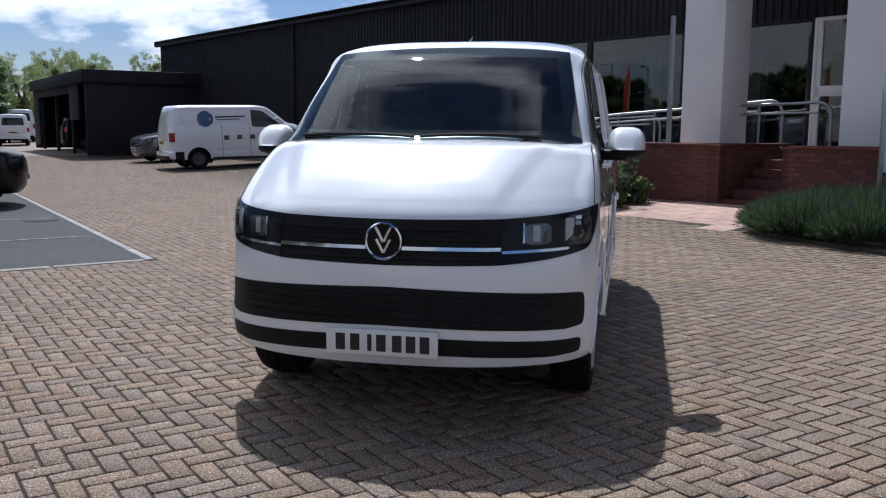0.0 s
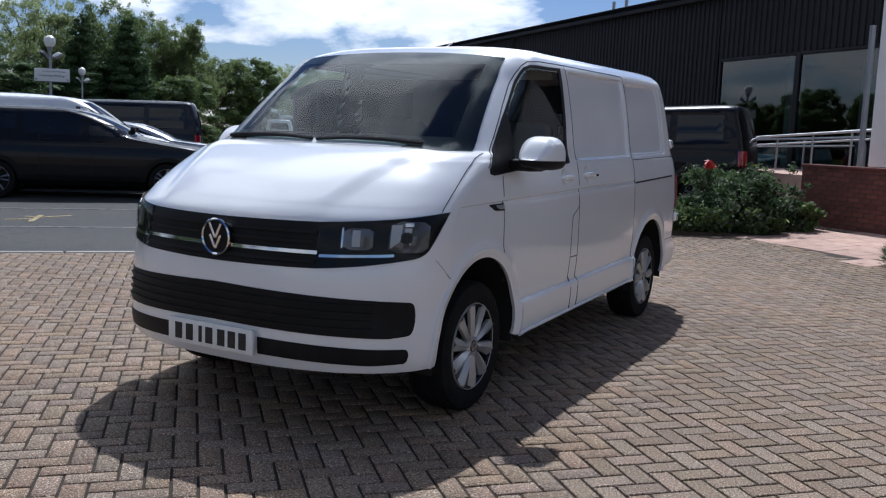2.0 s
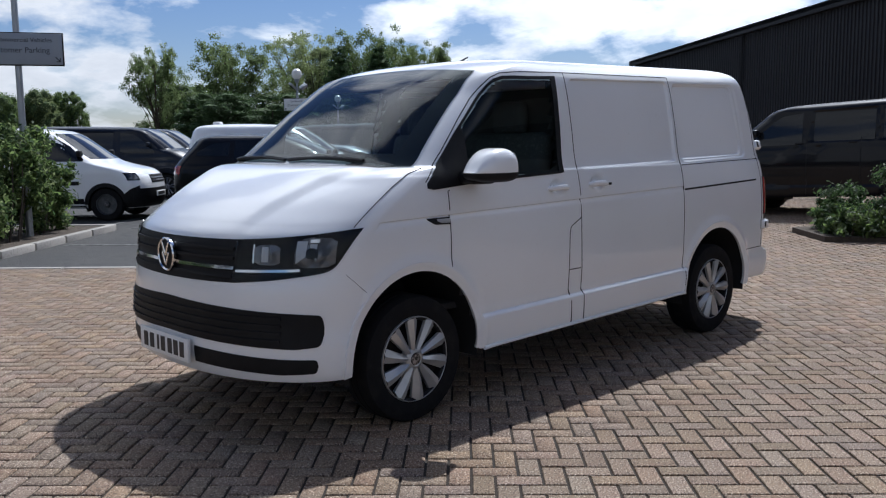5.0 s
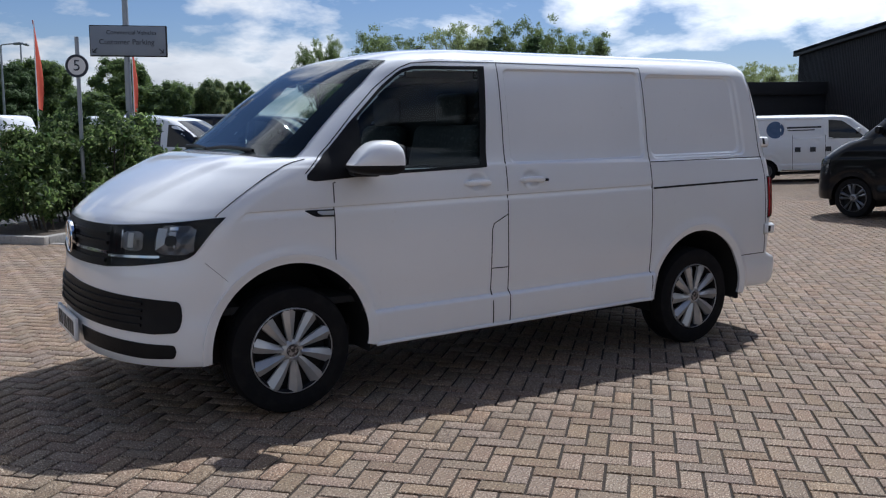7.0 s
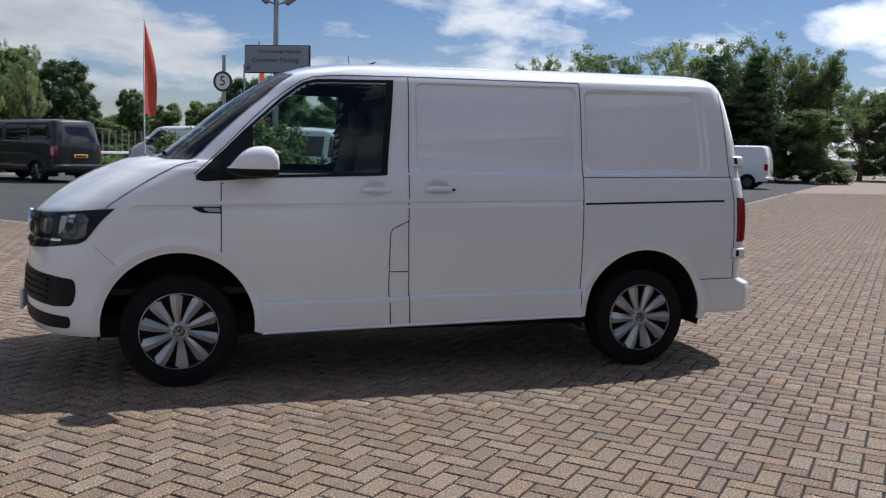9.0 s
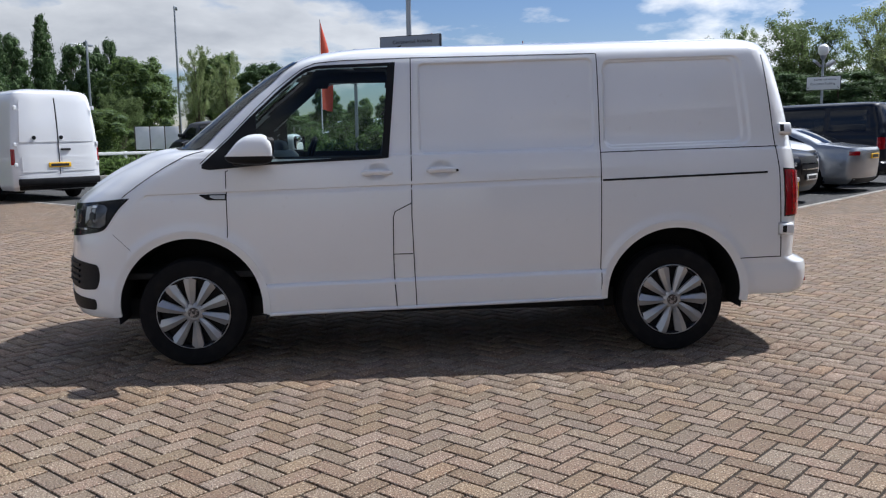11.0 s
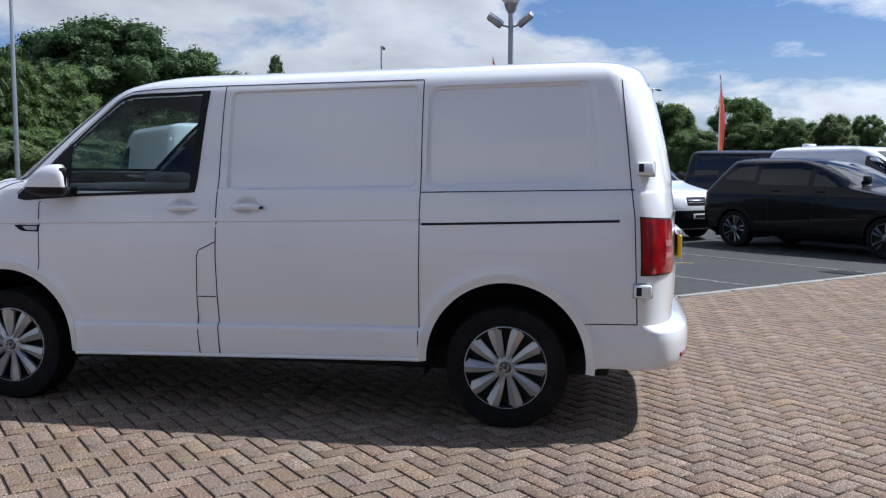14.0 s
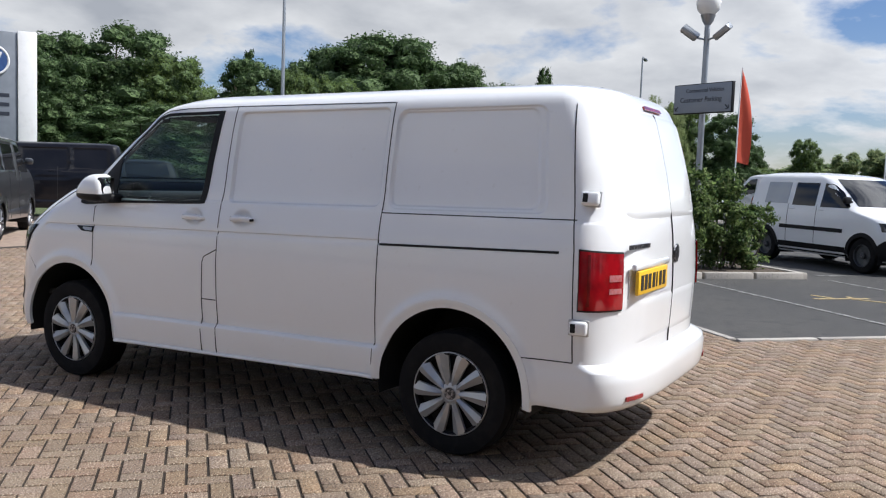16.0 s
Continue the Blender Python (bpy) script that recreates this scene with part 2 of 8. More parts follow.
KERB = mat("kerb_concrete", (0.33, 0.31, 0.28), 0.9, rand=0.12, spots=[(30, (0.24, 0.22, 0.20), 0.5, 0.7), (3, (0.38, 0.35, 0.31), 0.5, 0.7)], bump=0.003, bscale=120)
LINE = mat("road_line", (0.25, 0.245, 0.235), 0.85, spots=[(9, (0.07, 0.07, 0.07), 0.42, 0.56), (25, (0.06, 0.06, 0.06), 0.50, 0.60), (120, (0.2, 0.2, 0.19), 0.55, 0.7)], bump=0.001, bscale=200)
YLINE = mat("yellow_line", (0.42, 0.32, 0.14), 0.85, spots=[(25, (0.12, 0.11, 0.09), 0.48, 0.62)], bump=0.001, bscale=200)
CLADDING = mat("dark_cladding", (0.012, 0.0125, 0.016), 0.6, spec=0.25, spots=[(0.6, (0.016, 0.0165, 0.02), 0.4, 0.7), (14, (0.009, 0.009, 0.011), 0.5, 0.8)], bump=0.001, bscale=30)
RENDER_WHITE = mat("white_render", (0.74, 0.74, 0.75), 0.85, spots=[(1.2, (0.66, 0.66, 0.67), 0.4, 0.75), (20, (0.6, 0.6, 0.6), 0.62, 0.8)], bump=0.002, bscale=120)
BRICK = mat("red_brick", (0.092, 0.028, 0.022), 0.85, rand=0.25, spots=[(40, (0.08, 0.024, 0.019), 0.5, 0.7), (3, (0.15, 0.05, 0.036), 0.45, 0.7)], bump=0.003, bscale=90)
MORTAR = mat("mortar", (0.055, 0.038, 0.033), 0.95, spots=[(40, (0.12, 0.09, 0.08), 0.5, 0.7)], bump=0.003, bscale=150)
PINK_FLAG = mat("pink_flagstone", (0.46, 0.31, 0.245), 0.88, rand=0.14, spots=[(4, (0.36, 0.22, 0.17), 0.45, 0.7), (60, (0.5, 0.34, 0.27), 0.55, 0.7)], bump=0.002, bscale=150)
STEEL = mat("galvanised_steel", (0.33, 0.35, 0.37), 0.4, metal=0.75, spots=[(12, (0.33, 0.35, 0.37), 0.45, 0.7)], bump=0.0008, bscale=70)
SIGN_GREY = mat("sign_grey", (0.15, 0.17, 0.20), 0.5, spots=[(3, (0.18, 0.2, 0.23), 0.45, 0.7)])
SIGN_SLATE = mat("sign_slate", (0.23, 0.265, 0.315), 0.5, spots=[(3, (0.26, 0.295, 0.34), 0.45, 0.7)])
SIGN_WHITE = mat("sign_white", (0.75, 0.75, 0.75), 0.5, spots=[(6, (0.68, 0.68, 0.68), 0.5, 0.8)])
SIGN_RED = mat("sign_red", (0.5, 0.02, 0.02), 0.5, spots=[(6, (0.42, 0.02, 0.02), 0.5, 0.8)])
FLAG_ORANGE = mat("flag_orange", (0.50, 0.065, 0.03), 0.8, spots=[(3, (0.50, 0.065, 0.025), 0.45, 0.7)], bump=0.004, bscale=8)
GLOBE = mat("opal_globe", (0.80, 0.80, 0.78), 0.25, spots=[(6, (0.72, 0.72, 0.70), 0.5, 0.8)])


def leafy(name, base, other, share=0.55):
    """Leaf blades that let some light through, each a little different."""
    m = mat(name, base, 0.6, island=0.35, spots=[(0.5, other, 0.4, 0.7)], spec=0.25)
    n, l = m.node_tree.nodes, m.node_tree.links
    b = n["Principled BSDF"]
    t = n.new("ShaderNodeBsdfTranslucent")
    x = n.new("ShaderNodeMixShader"); x.inputs[0].default_value = share
    l.new(b.inputs["Base Color"].links[0].from_socket, t.inputs["Color"])
    l.new(b.outputs[0], x.inputs[1]); l.new(t.outputs[0], x.inputs[2])
    l.new(x.outputs[0], n["Material Output"].inputs[0])
    return m


LEAF = leafy("leaf", (0.150, 0.210, 0.070), (0.11, 0.17, 0.052), 0.65)
LEAF_DARK = leafy("leaf_dark", (0.060, 0.102, 0.038), (0.044, 0.08, 0.03))
LEAF_MID = leafy("leaf_mid", (0.165, 0.215, 0.09), (0.12, 0.165, 0.065), 0.7)
LEAF_PALE = leafy("leaf_pale", (0.27, 0.32, 0.15), (0.21, 0.26, 0.11), 0.7)
LEAF_SILVER = leafy("leaf_silver", (0.16, 0.19, 0.12), (0.11, 0.14, 0.08), 0.2)
BARK = mat("bark", (0.09, 0.07, 0.05), 0.9, spots=[(9, (0.05, 0.04, 0.03), 0.45, 0.7)], bump=0.012, bscale=20, stretch=(1, 1, 0.3))
SOIL = mat("soil", (0.06, 0.045, 0.032), 0.95, spots=[(20, (0.09, 0.07, 0.05), 0.5, 0.7)], bump=0.02, bscale=40)
GRASS = mat("grass_ground", (0.075, 0.105, 0.035), 0.9, spots=[(0.3, (0.10, 0.12, 0.05), 0.4, 0.7), (30, (0.05, 0.075, 0.025), 0.45, 0.7)], bump=0.03, bscale=60)
CORE = mat("inner_leaves", (0.065, 0.105, 0.036), 0.9, spots=[(2.5, (0.085, 0.135, 0.045), 0.42, 0.62), (9, (0.03, 0.05, 0.018), 0.5, 0.7)], bump=0.25, bscale=4)
MIRROR = mat("mirror_silver", (0.86, 0.87, 0.88), 0.06, metal=1.0, spots=[(9, (0.82, 0.83, 0.84), 0.5, 0.8)])
PINK_LENS = mat("pink_lens", (0.45, 0.17, 0.18), 0.12, coat=1.0, spots=[(60, (0.42, 0.12, 0.12), 0.45, 0.6)])
HUB_CAP = mat("hub_cap", (0.05, 0.052, 0.06), 0.3, metal=0.8, spots=[(60, (0.3, 0.3, 0.32), 0.5, 0.6)])
CAR_GLASS = mat("car_glass", (0.008, 0.009, 0.011), 0.05, spots=[(2, (0.013, 0.014, 0.016), 0.4, 0.7)], coat=0.15, spec=0.4)
BORDER = mat("glass_border", (0.006, 0.006, 0.007), 0.7, spec=0.08, spots=[(30, (0.010, 0.010, 0.011), 0.45, 0.7)])
# the showroom's indoor dimness is put into this dark wall colour
DIM_INSIDE = mat("dim_interior", (0.05, 0.05, 0.052), 0.9, spots=[(2, (0.07, 0.07, 0.07), 0.4, 0.7)])


# ---- mesh helpers ----
def bag(name, verts, faces, material, smooth=True, sharp=35):
    """Mesh data from vertices and faces."""
    me = bpy.data.meshes.new(name)
    me.from_pydata([tuple(map(float, v)) for v in verts], [], [tuple(map(int, f)) for f in faces])
    me.materials.append(material)
    if smooth:
        me.polygons.foreach_set("use_smooth", [True] * len(me.polygons))
        me.set_sharp_from_angle(angle=radians(sharp))
    me.update()
    return me


def add(name, me, parent=None, m=None, label="", category="", group="", kind=""):
    ob = new(name, me)
    if parent is not None:
        ob.parent = parent
    if m is not None:
        ob.matrix_basis = m
    return tagged(ob, label, category, group, kind)


def from_bm(name, bm, material, smooth=False, sharp=35):
    me = bpy.data.meshes.new(name)
    bm.normal_update()
    bm.to_mesh(me)
    bm.free()
    me.materials.append(material)
    if smooth:
        me.polygons.foreach_set("use_smooth", [True] * len(me.polygons))
        me.set_sharp_from_angle(angle=radians(sharp))
    return me


def box_bm(size, at=(0, 0, 0), bevel=0.0, seg=1, bm=None, turn=None):
    own = bm is None
    bm = bm or bmesh.new()
    m = Matrix.Translation(at) @ (turn or Matrix()) @ Matrix.Diagonal((*size, 1))
    g = bmesh.ops.create_cube(bm, size=1.0, matrix=m)
    if bevel:
        es = list({e for v in g["verts"] for e in v.link_edges})
        bmesh.ops.bevel(bm, geom=es, offset=bevel, segments=seg, profile=0.5, affect="EDGES")
    return bm


def boxm(name, size, at, material, bevel=0.006, seg=2, turn=None):
    return from_bm(name, box_bm(size, at, bevel, seg, turn=turn), material, True)


def tube(path, radius, sides=8, closed=False, caps=True):
    """Vertices and faces of a round bar along points; radius may be one number or one a point."""
    pts = [Vector(p) for p in path]
    n = len(pts)
    rad = radius if isinstance(radius, (list, tuple)) else [radius] * n
    vs, fs, up = [], [], None
    for i, p in enumerate(pts):
        a = pts[(i - 1) % n] if closed or i else p
        b = pts[(i + 1) % n] if closed or i < n - 1 else p
        d = (b - a).normalized()
        if up is None:
            up = d.orthogonal().normalized()
        up = (up - d * up.dot(d)).normalized()
        side = d.cross(up)
        for k in range(sides):
            w = 2 * math.pi * k / sides
            vs.append(p + (up * math.cos(w) + side * math.sin(w)) * rad[i])
    for i in range(n if closed else n - 1):
        j = (i + 1) % n
        for k in range(sides):
            q = (k + 1) % sides
            fs.append((i * sides + k, i * sides + q, j * sides + q, j * sides + k))
    if caps and not closed:
        fs.append(tuple(range(sides))[::-1])
        fs.append(tuple((n - 1) * sides + k for k in range(sides)))
    return vs, fs


def join(lists):
    vs, fs = [], []
    for v, f in lists:
        o = len(vs)
        vs += list(v)
        fs += [tuple(i + o for i in q) for q in f]
    return vs, fs


def lathe(profile, sides=32, axis="x", closed=True):
    """Turns (radius, along) points about the x axis (or z)."""
    vs, fs, m = [], [], len(profile)
    for k in range(sides):
        w = 2 * math.pi * k / sides
        for r, a in profile:
            vs.append((a, r * math.cos(w), r * math.sin(w)) if axis == "x" else (r * math.cos(w), r * math.sin(w), a))
    for k in range(sides):
        q = (k + 1) % sides
        for i in range(m - 1):
            f = (k * m + i, k * m + i + 1, q * m + i + 1, q * m + i)
            fs.append(f if axis == "z" else f[::-1])
    return vs, fs


def empty(name, m=None, label="", category="", group="", kind=""):
    ob = new(name)
    ob.empty_display_size = 0.2
    if m is not None:
        ob.matrix_basis = m
    return tagged(ob, label, category, group, kind)


def curve_table(rows):
    """A smooth monotone interpolation of rows (x, y)."""
    xs = np.array([r[0] for r in rows], float)
    ys = np.array([r[1] for r in rows], float)
    h = np.diff(xs)
    d = np.diff(ys) / h
    m = np.zeros(len(xs))
    m[0], m[-1] = d[0], d[-1]
    for i in range(1, len(xs) - 1):
        if d[i - 1] * d[i] > 0:
            w1, w2 = 2 * h[i] + h[i - 1], h[i] + 2 * h[i - 1]
            m[i] = (w1 + w2) / (w1 / d[i - 1] + w2 / d[i])

    def at(x):
        x = np.clip(np.asarray(x, float), xs[0], xs[-1])
        i = np.clip(np.searchsorted(xs, x, side="right") - 1, 0, len(xs) - 2)
        t = (x - xs[i]) / h[i]
        return ((1 + 2 * t) * (1 - t) ** 2 * ys[i] + t * (1 - t) ** 2 * h[i] * m[i] + t * t * (3 - 2 * t) * ys[i + 1] + t * t * (t - 1) * h[i] * m[i + 1])
    return at


# ---- a shell of stacked outlines, for vehicle bodies ----
class Shell:
    """A body whose outline at each height has a rounded nose, straight flanks and a rounded tail. y runs from nose (low) to tail."""

    def __init__(self, front, rear, half, fdepth, rdepth, fpow=2.4, rpow=4.0, relief=None, warp=None, lean=None):
        self.warp, self.lean = warp, lean or (lambda y, z: 0.0 * z)
        self.front, self.rear, self.half = curve_table(front), curve_table(rear), curve_table(half)
        table = lambda v: curve_table(v) if isinstance(v, list) else (lambda z: np.full(np.shape(z), float(v)))
        self.fdepth, self.rdepth, self.fpow, self.rpow = table(fdepth), table(rdepth), table(fpow), table(rpow)
        self.relief = relief

    def flank(self, y, z):
        """x of the left side at (y, z)."""
        y, zw = np.asarray(y, float), np.asarray(z, float)
        z = zw - self.lean(y, zw - self.lean(y, zw))
        w, yf, yr, df, dr = self.half(z), self.front(z), self.rear(z), self.fdepth(z), self.rdepth(z)
        a = np.clip((yf + df - y) / df, 0, 1)
        b = np.clip((y - yr + dr) / dr, 0, 1)
        x = w * (1 - a ** 2) ** (1 / self.fpow(z)) * (1 - b ** 2) ** (1 / self.rpow(z))
        return x + (self.relief(y, zw) if self.relief else 0)

    def nose(self, x, z):
        """y of the front at (x, z)."""
        x, z = np.asarray(x, float), np.asarray(z, float)
        a = np.clip(np.abs(x) / self.half(z), 0, 1)
        return self.front(z) + self.fdepth(z) * (1 - np.sqrt(1 - a ** self.fpow(z)))

    def tail(self, x, z):
        x, z = np.asarray(x, float), np.asarray(z, float)
        z = z - self.lean(3.75, z - self.lean(3.75, z))
        a = np.clip(np.abs(x) / self.half(z), 0, 1)
        return self.rear(z) - self.rdepth(z) * (1 - np.sqrt(1 - a ** self.rpow(z)))

    def turn(self, angle, z, back=False):
        """A point on the rounded nose (or tail) by the angle from the flank (0) to the middle (90)."""
        q = radians(1) * np.asarray(angle, float)
        p = self.rpow(z) if back else self.fpow(z)
        x = self.half(z) * np.maximum(np.cos(q), 1e-9) ** (2 / p)
        if back:
            y = self.rear(z) - self.rdepth(z) * (1 - np.sin(q))
        else:
            y = self.front(z) + self.fdepth(z) * (1 - np.sin(q))
        return x, y

    def mesh(self, name, levels, material, nf=26, ns=150, nr=16, hole=None, inset=0.0, keep=None, sharp=28):
        rows = []
        for z in levels:
            xf, yf = self.turn(np.linspace(90, 0, nf, endpoint=False), z)
            y0, y1 = float(self.front(z) + self.fdepth(z)), float(self.rear(z) - self.rdepth(z))
            ys = np.linspace(y0, y1, ns)
            if ns > 200 and y0 < 0.95 and y1 > 3.50:
                # upright rows of points along the load bay, so that pressings stay crisp
                n1, n3 = ns // 4, ns // 20
                ys = np.r_[np.linspace(y0, 1.02, n1, endpoint=False), np.linspace(1.02, 3.49, ns - n1 - n3, endpoint=False), np.linspace(3.49, y1, n3)]
            xs = self.flank(ys, z + self.lean(ys, z))
            xr, yr = self.turn(np.linspace(0, 90, nr + 1)[1:], z, True)
            h = np.column_stack((np.r_[xf, xs, xr], np.r_[yf, ys, yr]))
            if inset:
                h = np.column_stack((h[:, 0] * (1 - inset / self.half(z)), np.clip(h[:, 1], self.front(z) + inset, self.rear(z) - inset)))
            h[0, 0] = h[-1, 0] = 0
            ring = np.vstack((h, h[-2:0:-1] * (-1, 1)))
            rows.append(np.column_stack((ring, np.full(len(ring), z - (inset if z > 1.9 else 0)))))
        n = len(rows[0])
        v = np.vstack(rows)
        if self.warp is not None and not inset:
            v[:, 2] += self.warp(v[:, 0], v[:, 1], v[:, 2]) + self.lean(v[:, 1], v[:, 2])
        fs = []
        for i in range(len(levels) - 1):
            for k in range(n):
                q = (k + 1) % n
                fs.append((i * n + k, i * n + q, (i + 1) * n + q, (i + 1) * n + k))
        fs = np.array(fs)
        c = v[fs].mean(axis=1)
        ok = np.ones(len(fs), bool)
        if hole is not None:
            ok &= ~hole(c[:, 0], c[:, 1], c[:, 2])
        if keep is not None:
            ok &= keep(c[:, 0], c[:, 1], c[:, 2])
        fs = [tuple(f) for f in fs[ok]]
        if keep is None:
            top = (len(levels) - 1) * n
            half = n // 2
            for k in range(half):
                fs.append((top + k, top + k + 1, top + (n - k - 1) % n, top + (n - k) % n) if k else (top, top + 1, top + n - 1))
        return bag(name, v, fs, material, True, sharp)


def patch(name, point, us, low, high, nv, material, off=0.004, thick=0.012, mirror=False, centre=(0, 1.5, 1.0), soft=0.0):
    """A sheet that lies on a surface: point(u, v) over u in us and v between low(u) and high(u), lifted by off, with turned-in rims, or with rims that sink softly."""
    us = np.asarray(us, float)
    grid = []
    for u in us:
        a, b = float(low(u)), float(high(u))
        grid.append([np.array(point(u, v), float) for v in np.linspace(a, b, nv)])
    g = np.array(grid)
    du, dv = np.gradient(g, axis=0), np.gradient(g, axis=1)
    nrm = np.cross(du, dv)
    nrm /= np.maximum(np.linalg.norm(nrm, axis=2, keepdims=True), 1e-9)
    flip = np.sign((nrm * (g - np.array(centre))).sum())
    nrm *= flip
    nu = len(us)
    lift = np.full((nu, nv, 1), float(off))
    if soft:
        du1, dv1 = np.linspace(0, 1, nu)[:, None], np.linspace(0, 1, nv)[None, :]
        rim_at = np.minimum(np.minimum(du1, 1 - du1), np.minimum(dv1, 1 - dv1)) / soft
        t = np.clip(rim_at, 0, 1)
        lift = ((off + 0.001) * t * t * (3 - 2 * t) - 0.001)[..., None]
    top = g + nrm * lift
    v = list(top.reshape(-1, 3))
    fs = []
    for i in range(nu - 1):
        for j in range(nv - 1):
            f = (i * nv + j, (i + 1) * nv + j, (i + 1) * nv + j + 1, i * nv + j + 1)
            fs.append(f if flip > 0 else f[::-1])
    if thick:
        rim = [(i, 0) for i in range(nu)] + [(nu - 1, j) for j in range(1, nv)] + [(i, nv - 1) for i in range(nu - 2, -1, -1)] + [(0, j) for j in range(nv - 2, 0, -1)]
        o = len(v)
        v += [top[i, j] - nrm[i, j] * thick for i, j in rim]
        m = len(rim)
        for k in range(m):
            a, b = rim[k], rim[(k + 1) % m]
            f = (b[0] * nv + b[1], a[0] * nv + a[1], o + k, o + (k + 1) % m)
            fs.append(f if flip > 0 else f[::-1])
    if mirror:
        v = [(-p[0], p[1], p[2]) for p in v]
        fs = [f[::-1] for f in fs]
    return bag(name, v, fs, material, True, 40)


def ribbon(name, point, path, width, material, off=0.0015, mirror=False, centre=(0, 1.5, 1.0)):
    """A thin strip along a path of (u, v) on a surface."""
    p = [np.array(point(u, v), float) for u, v in path]
    vs, fs = [], []
    for i, q in enumerate(p):
        d = p[min(i + 1, len(p) - 1)] - p[max(i - 1, 0)]
        e = 1e-3
        a = np.array(point(path[i][0] + e, path[i][1]), float) - q
        b = np.array(point(path[i][0], path[i][1] + e), float) - q
        nn = np.cross(a, b)
        nn /= max(np.linalg.norm(nn), 1e-12)
        if nn @ (q - np.array(centre)) < 0:
            nn = -nn
        s = np.cross(nn, d)
        s /= max(np.linalg.norm(s), 1e-12)
        for k, h in ((-0.5, -0.003), (-0.5, off), (0.5, off), (0.5, -0.003)):
            vs.append(q + s * width * k + nn * h)
    for i in range(len(p) - 1):
        for k in range(3):
            fs.append((i * 4 + k, i * 4 + k + 1, i * 4 + k + 5, i * 4 + k + 4))
    if mirror:
        vs = [(-w[0], w[1], w[2]) for w in vs]
    return bag(name, vs, fs, material, False)


def line(points, step=0.03):
    """Points of a broken line at even small steps."""
    out = []
    for a, b in zip(points, points[1:]):
        n = max(1, int(math.dist(a, b) / step))
        out += [(a[0] + (b[0] - a[0]) * k / n, a[1] + (b[1] - a[1]) * k / n) for k in range(n)]
    return out + [points[-1]]


def table1(rows):
    xs, ys = [r[0] for r in rows], [r[1] for r in rows]
    return lambda u: float(np.interp(u, xs, ys))


# ---- wheels ----
def wheel_meshes(radius, width, rim, blades, blade_material, key, slim=1.0):
    """Meshes of one wheel about the x axis, its outer face towards +x."""
    h = width / 2
    tyre = bag(key + "_tyre", *lathe([(rim * 0.99, -h * 0.8), (radius * 0.86, -h), (radius * 0.965, -h * 0.92), (radius, -h * 0.66), (radius * 1.0, -0.03), (radius * 0.985, -0.027), (radius * 0.985, -0.021), (radius, -0.018), (radius, 0.018), (radius * 0.985, 0.021), (radius * 0.985, 0.027), (radius, 0.03), (radius, h * 0.66), (radius * 0.965, h * 0.92), (radius * 0.86, h), (radius * 0.8, h * 1.01), (rim * 1.04, h * 0.93), (rim * 0.99, h * 0.8)], 48), RUBBER, True, 30)
    ring = bag(key + "_rim", *lathe([(rim * 1.015, h * 0.78), (rim * 1.01, h * 0.93), (rim * 0.97, h * 0.97), (rim * 0.93, h * 0.88), (rim * 0.91, h * 0.5), (0.04, h * 0.4)], 48), BLACK_PLASTIC if blades else blade_material, True, 30)
    lip = bag(key + "_lip", *lathe([(rim * 1.02, h * 0.85), (rim * 1.01, h * 0.975), (rim * 0.995, h * 0.985), (rim * 0.975, h * 0.9)], 48), blade_material, True, 30)
    hub = bag(key + "_hub", *lathe([(rim * 0.30, h * 0.55), (rim * 0.27, h * 0.90), (rim * 0.17, h * 0.985), (rim * 0.15, h * 0.96), (0.0005, h * 0.965)], 24), blade_material, True, 30)
    cap = bag(key + "_cap", *lathe([(rim * 0.15, h * 0.962), (rim * 0.14, h * 1.0), (rim * 0.11, h * 1.005), (0.0005, h * 1.0)], 20), HUB_CAP, True, 30)
    blade = None
    if blades:
        n = 8
        vs, fs = [], []
        for i in range(n + 1):
            t = i / n
            r = rim * (0.22 + 0.76 * t)
            half = rim * (0.062 + 0.122 * t ** 0.85) * slim
            x = h * (0.93 + 0.06 * math.sin(t * 2.4))
            for s, dx in ((-1, -0.02), (-0.92, -0.003), (-0.05, 0.009), (0.5, -0.002), (1, -0.013), (1, -0.03)):
                vs.append((x + dx, half * s + 0.05 * rim * t * t, r))
        for i in range(n):
            for k in range(5):
                a = i * 6 + k
                fs.append((a, a + 1, a + 7, a + 6))
        blade = bag(key + "_blade", vs, fs, blade_material, True, 40)
    return tyre, ring, lip, hub, cap, blade


def put_wheel(parent, meshes, blades, at, left=True, spin=0.0, paired=False):
    turn = pose(*at, spin if left else -spin, 0, 0 if left else 180)
    tyre, ring, lip, hub, cap, blade = meshes
    w = add("wheel", tyre, parent, turn, "black road tyre with a silver wheel trim")
    add("rim", ring, w)
    add("rim_lip", lip, w)
    add("hub", hub, w)
    add("hub_cap", cap, w, label="plain dark centre cap")
    for k in range(blades):
        add("trim_blade", blade, w, pose(0, 0, 0, 72 * (k // 2) + (12 if k % 2 else -12) if paired else 360 * k / blades, 0, 0))
    return w


# ---- the white panel van ----
ARCH_Z, ARCH_R = 0.368, 0.442


def smoothstep(a, b, x):
    t = np.clip((x - a) / (b - a), 0, 1)
    return t * t * (3 - 2 * t)


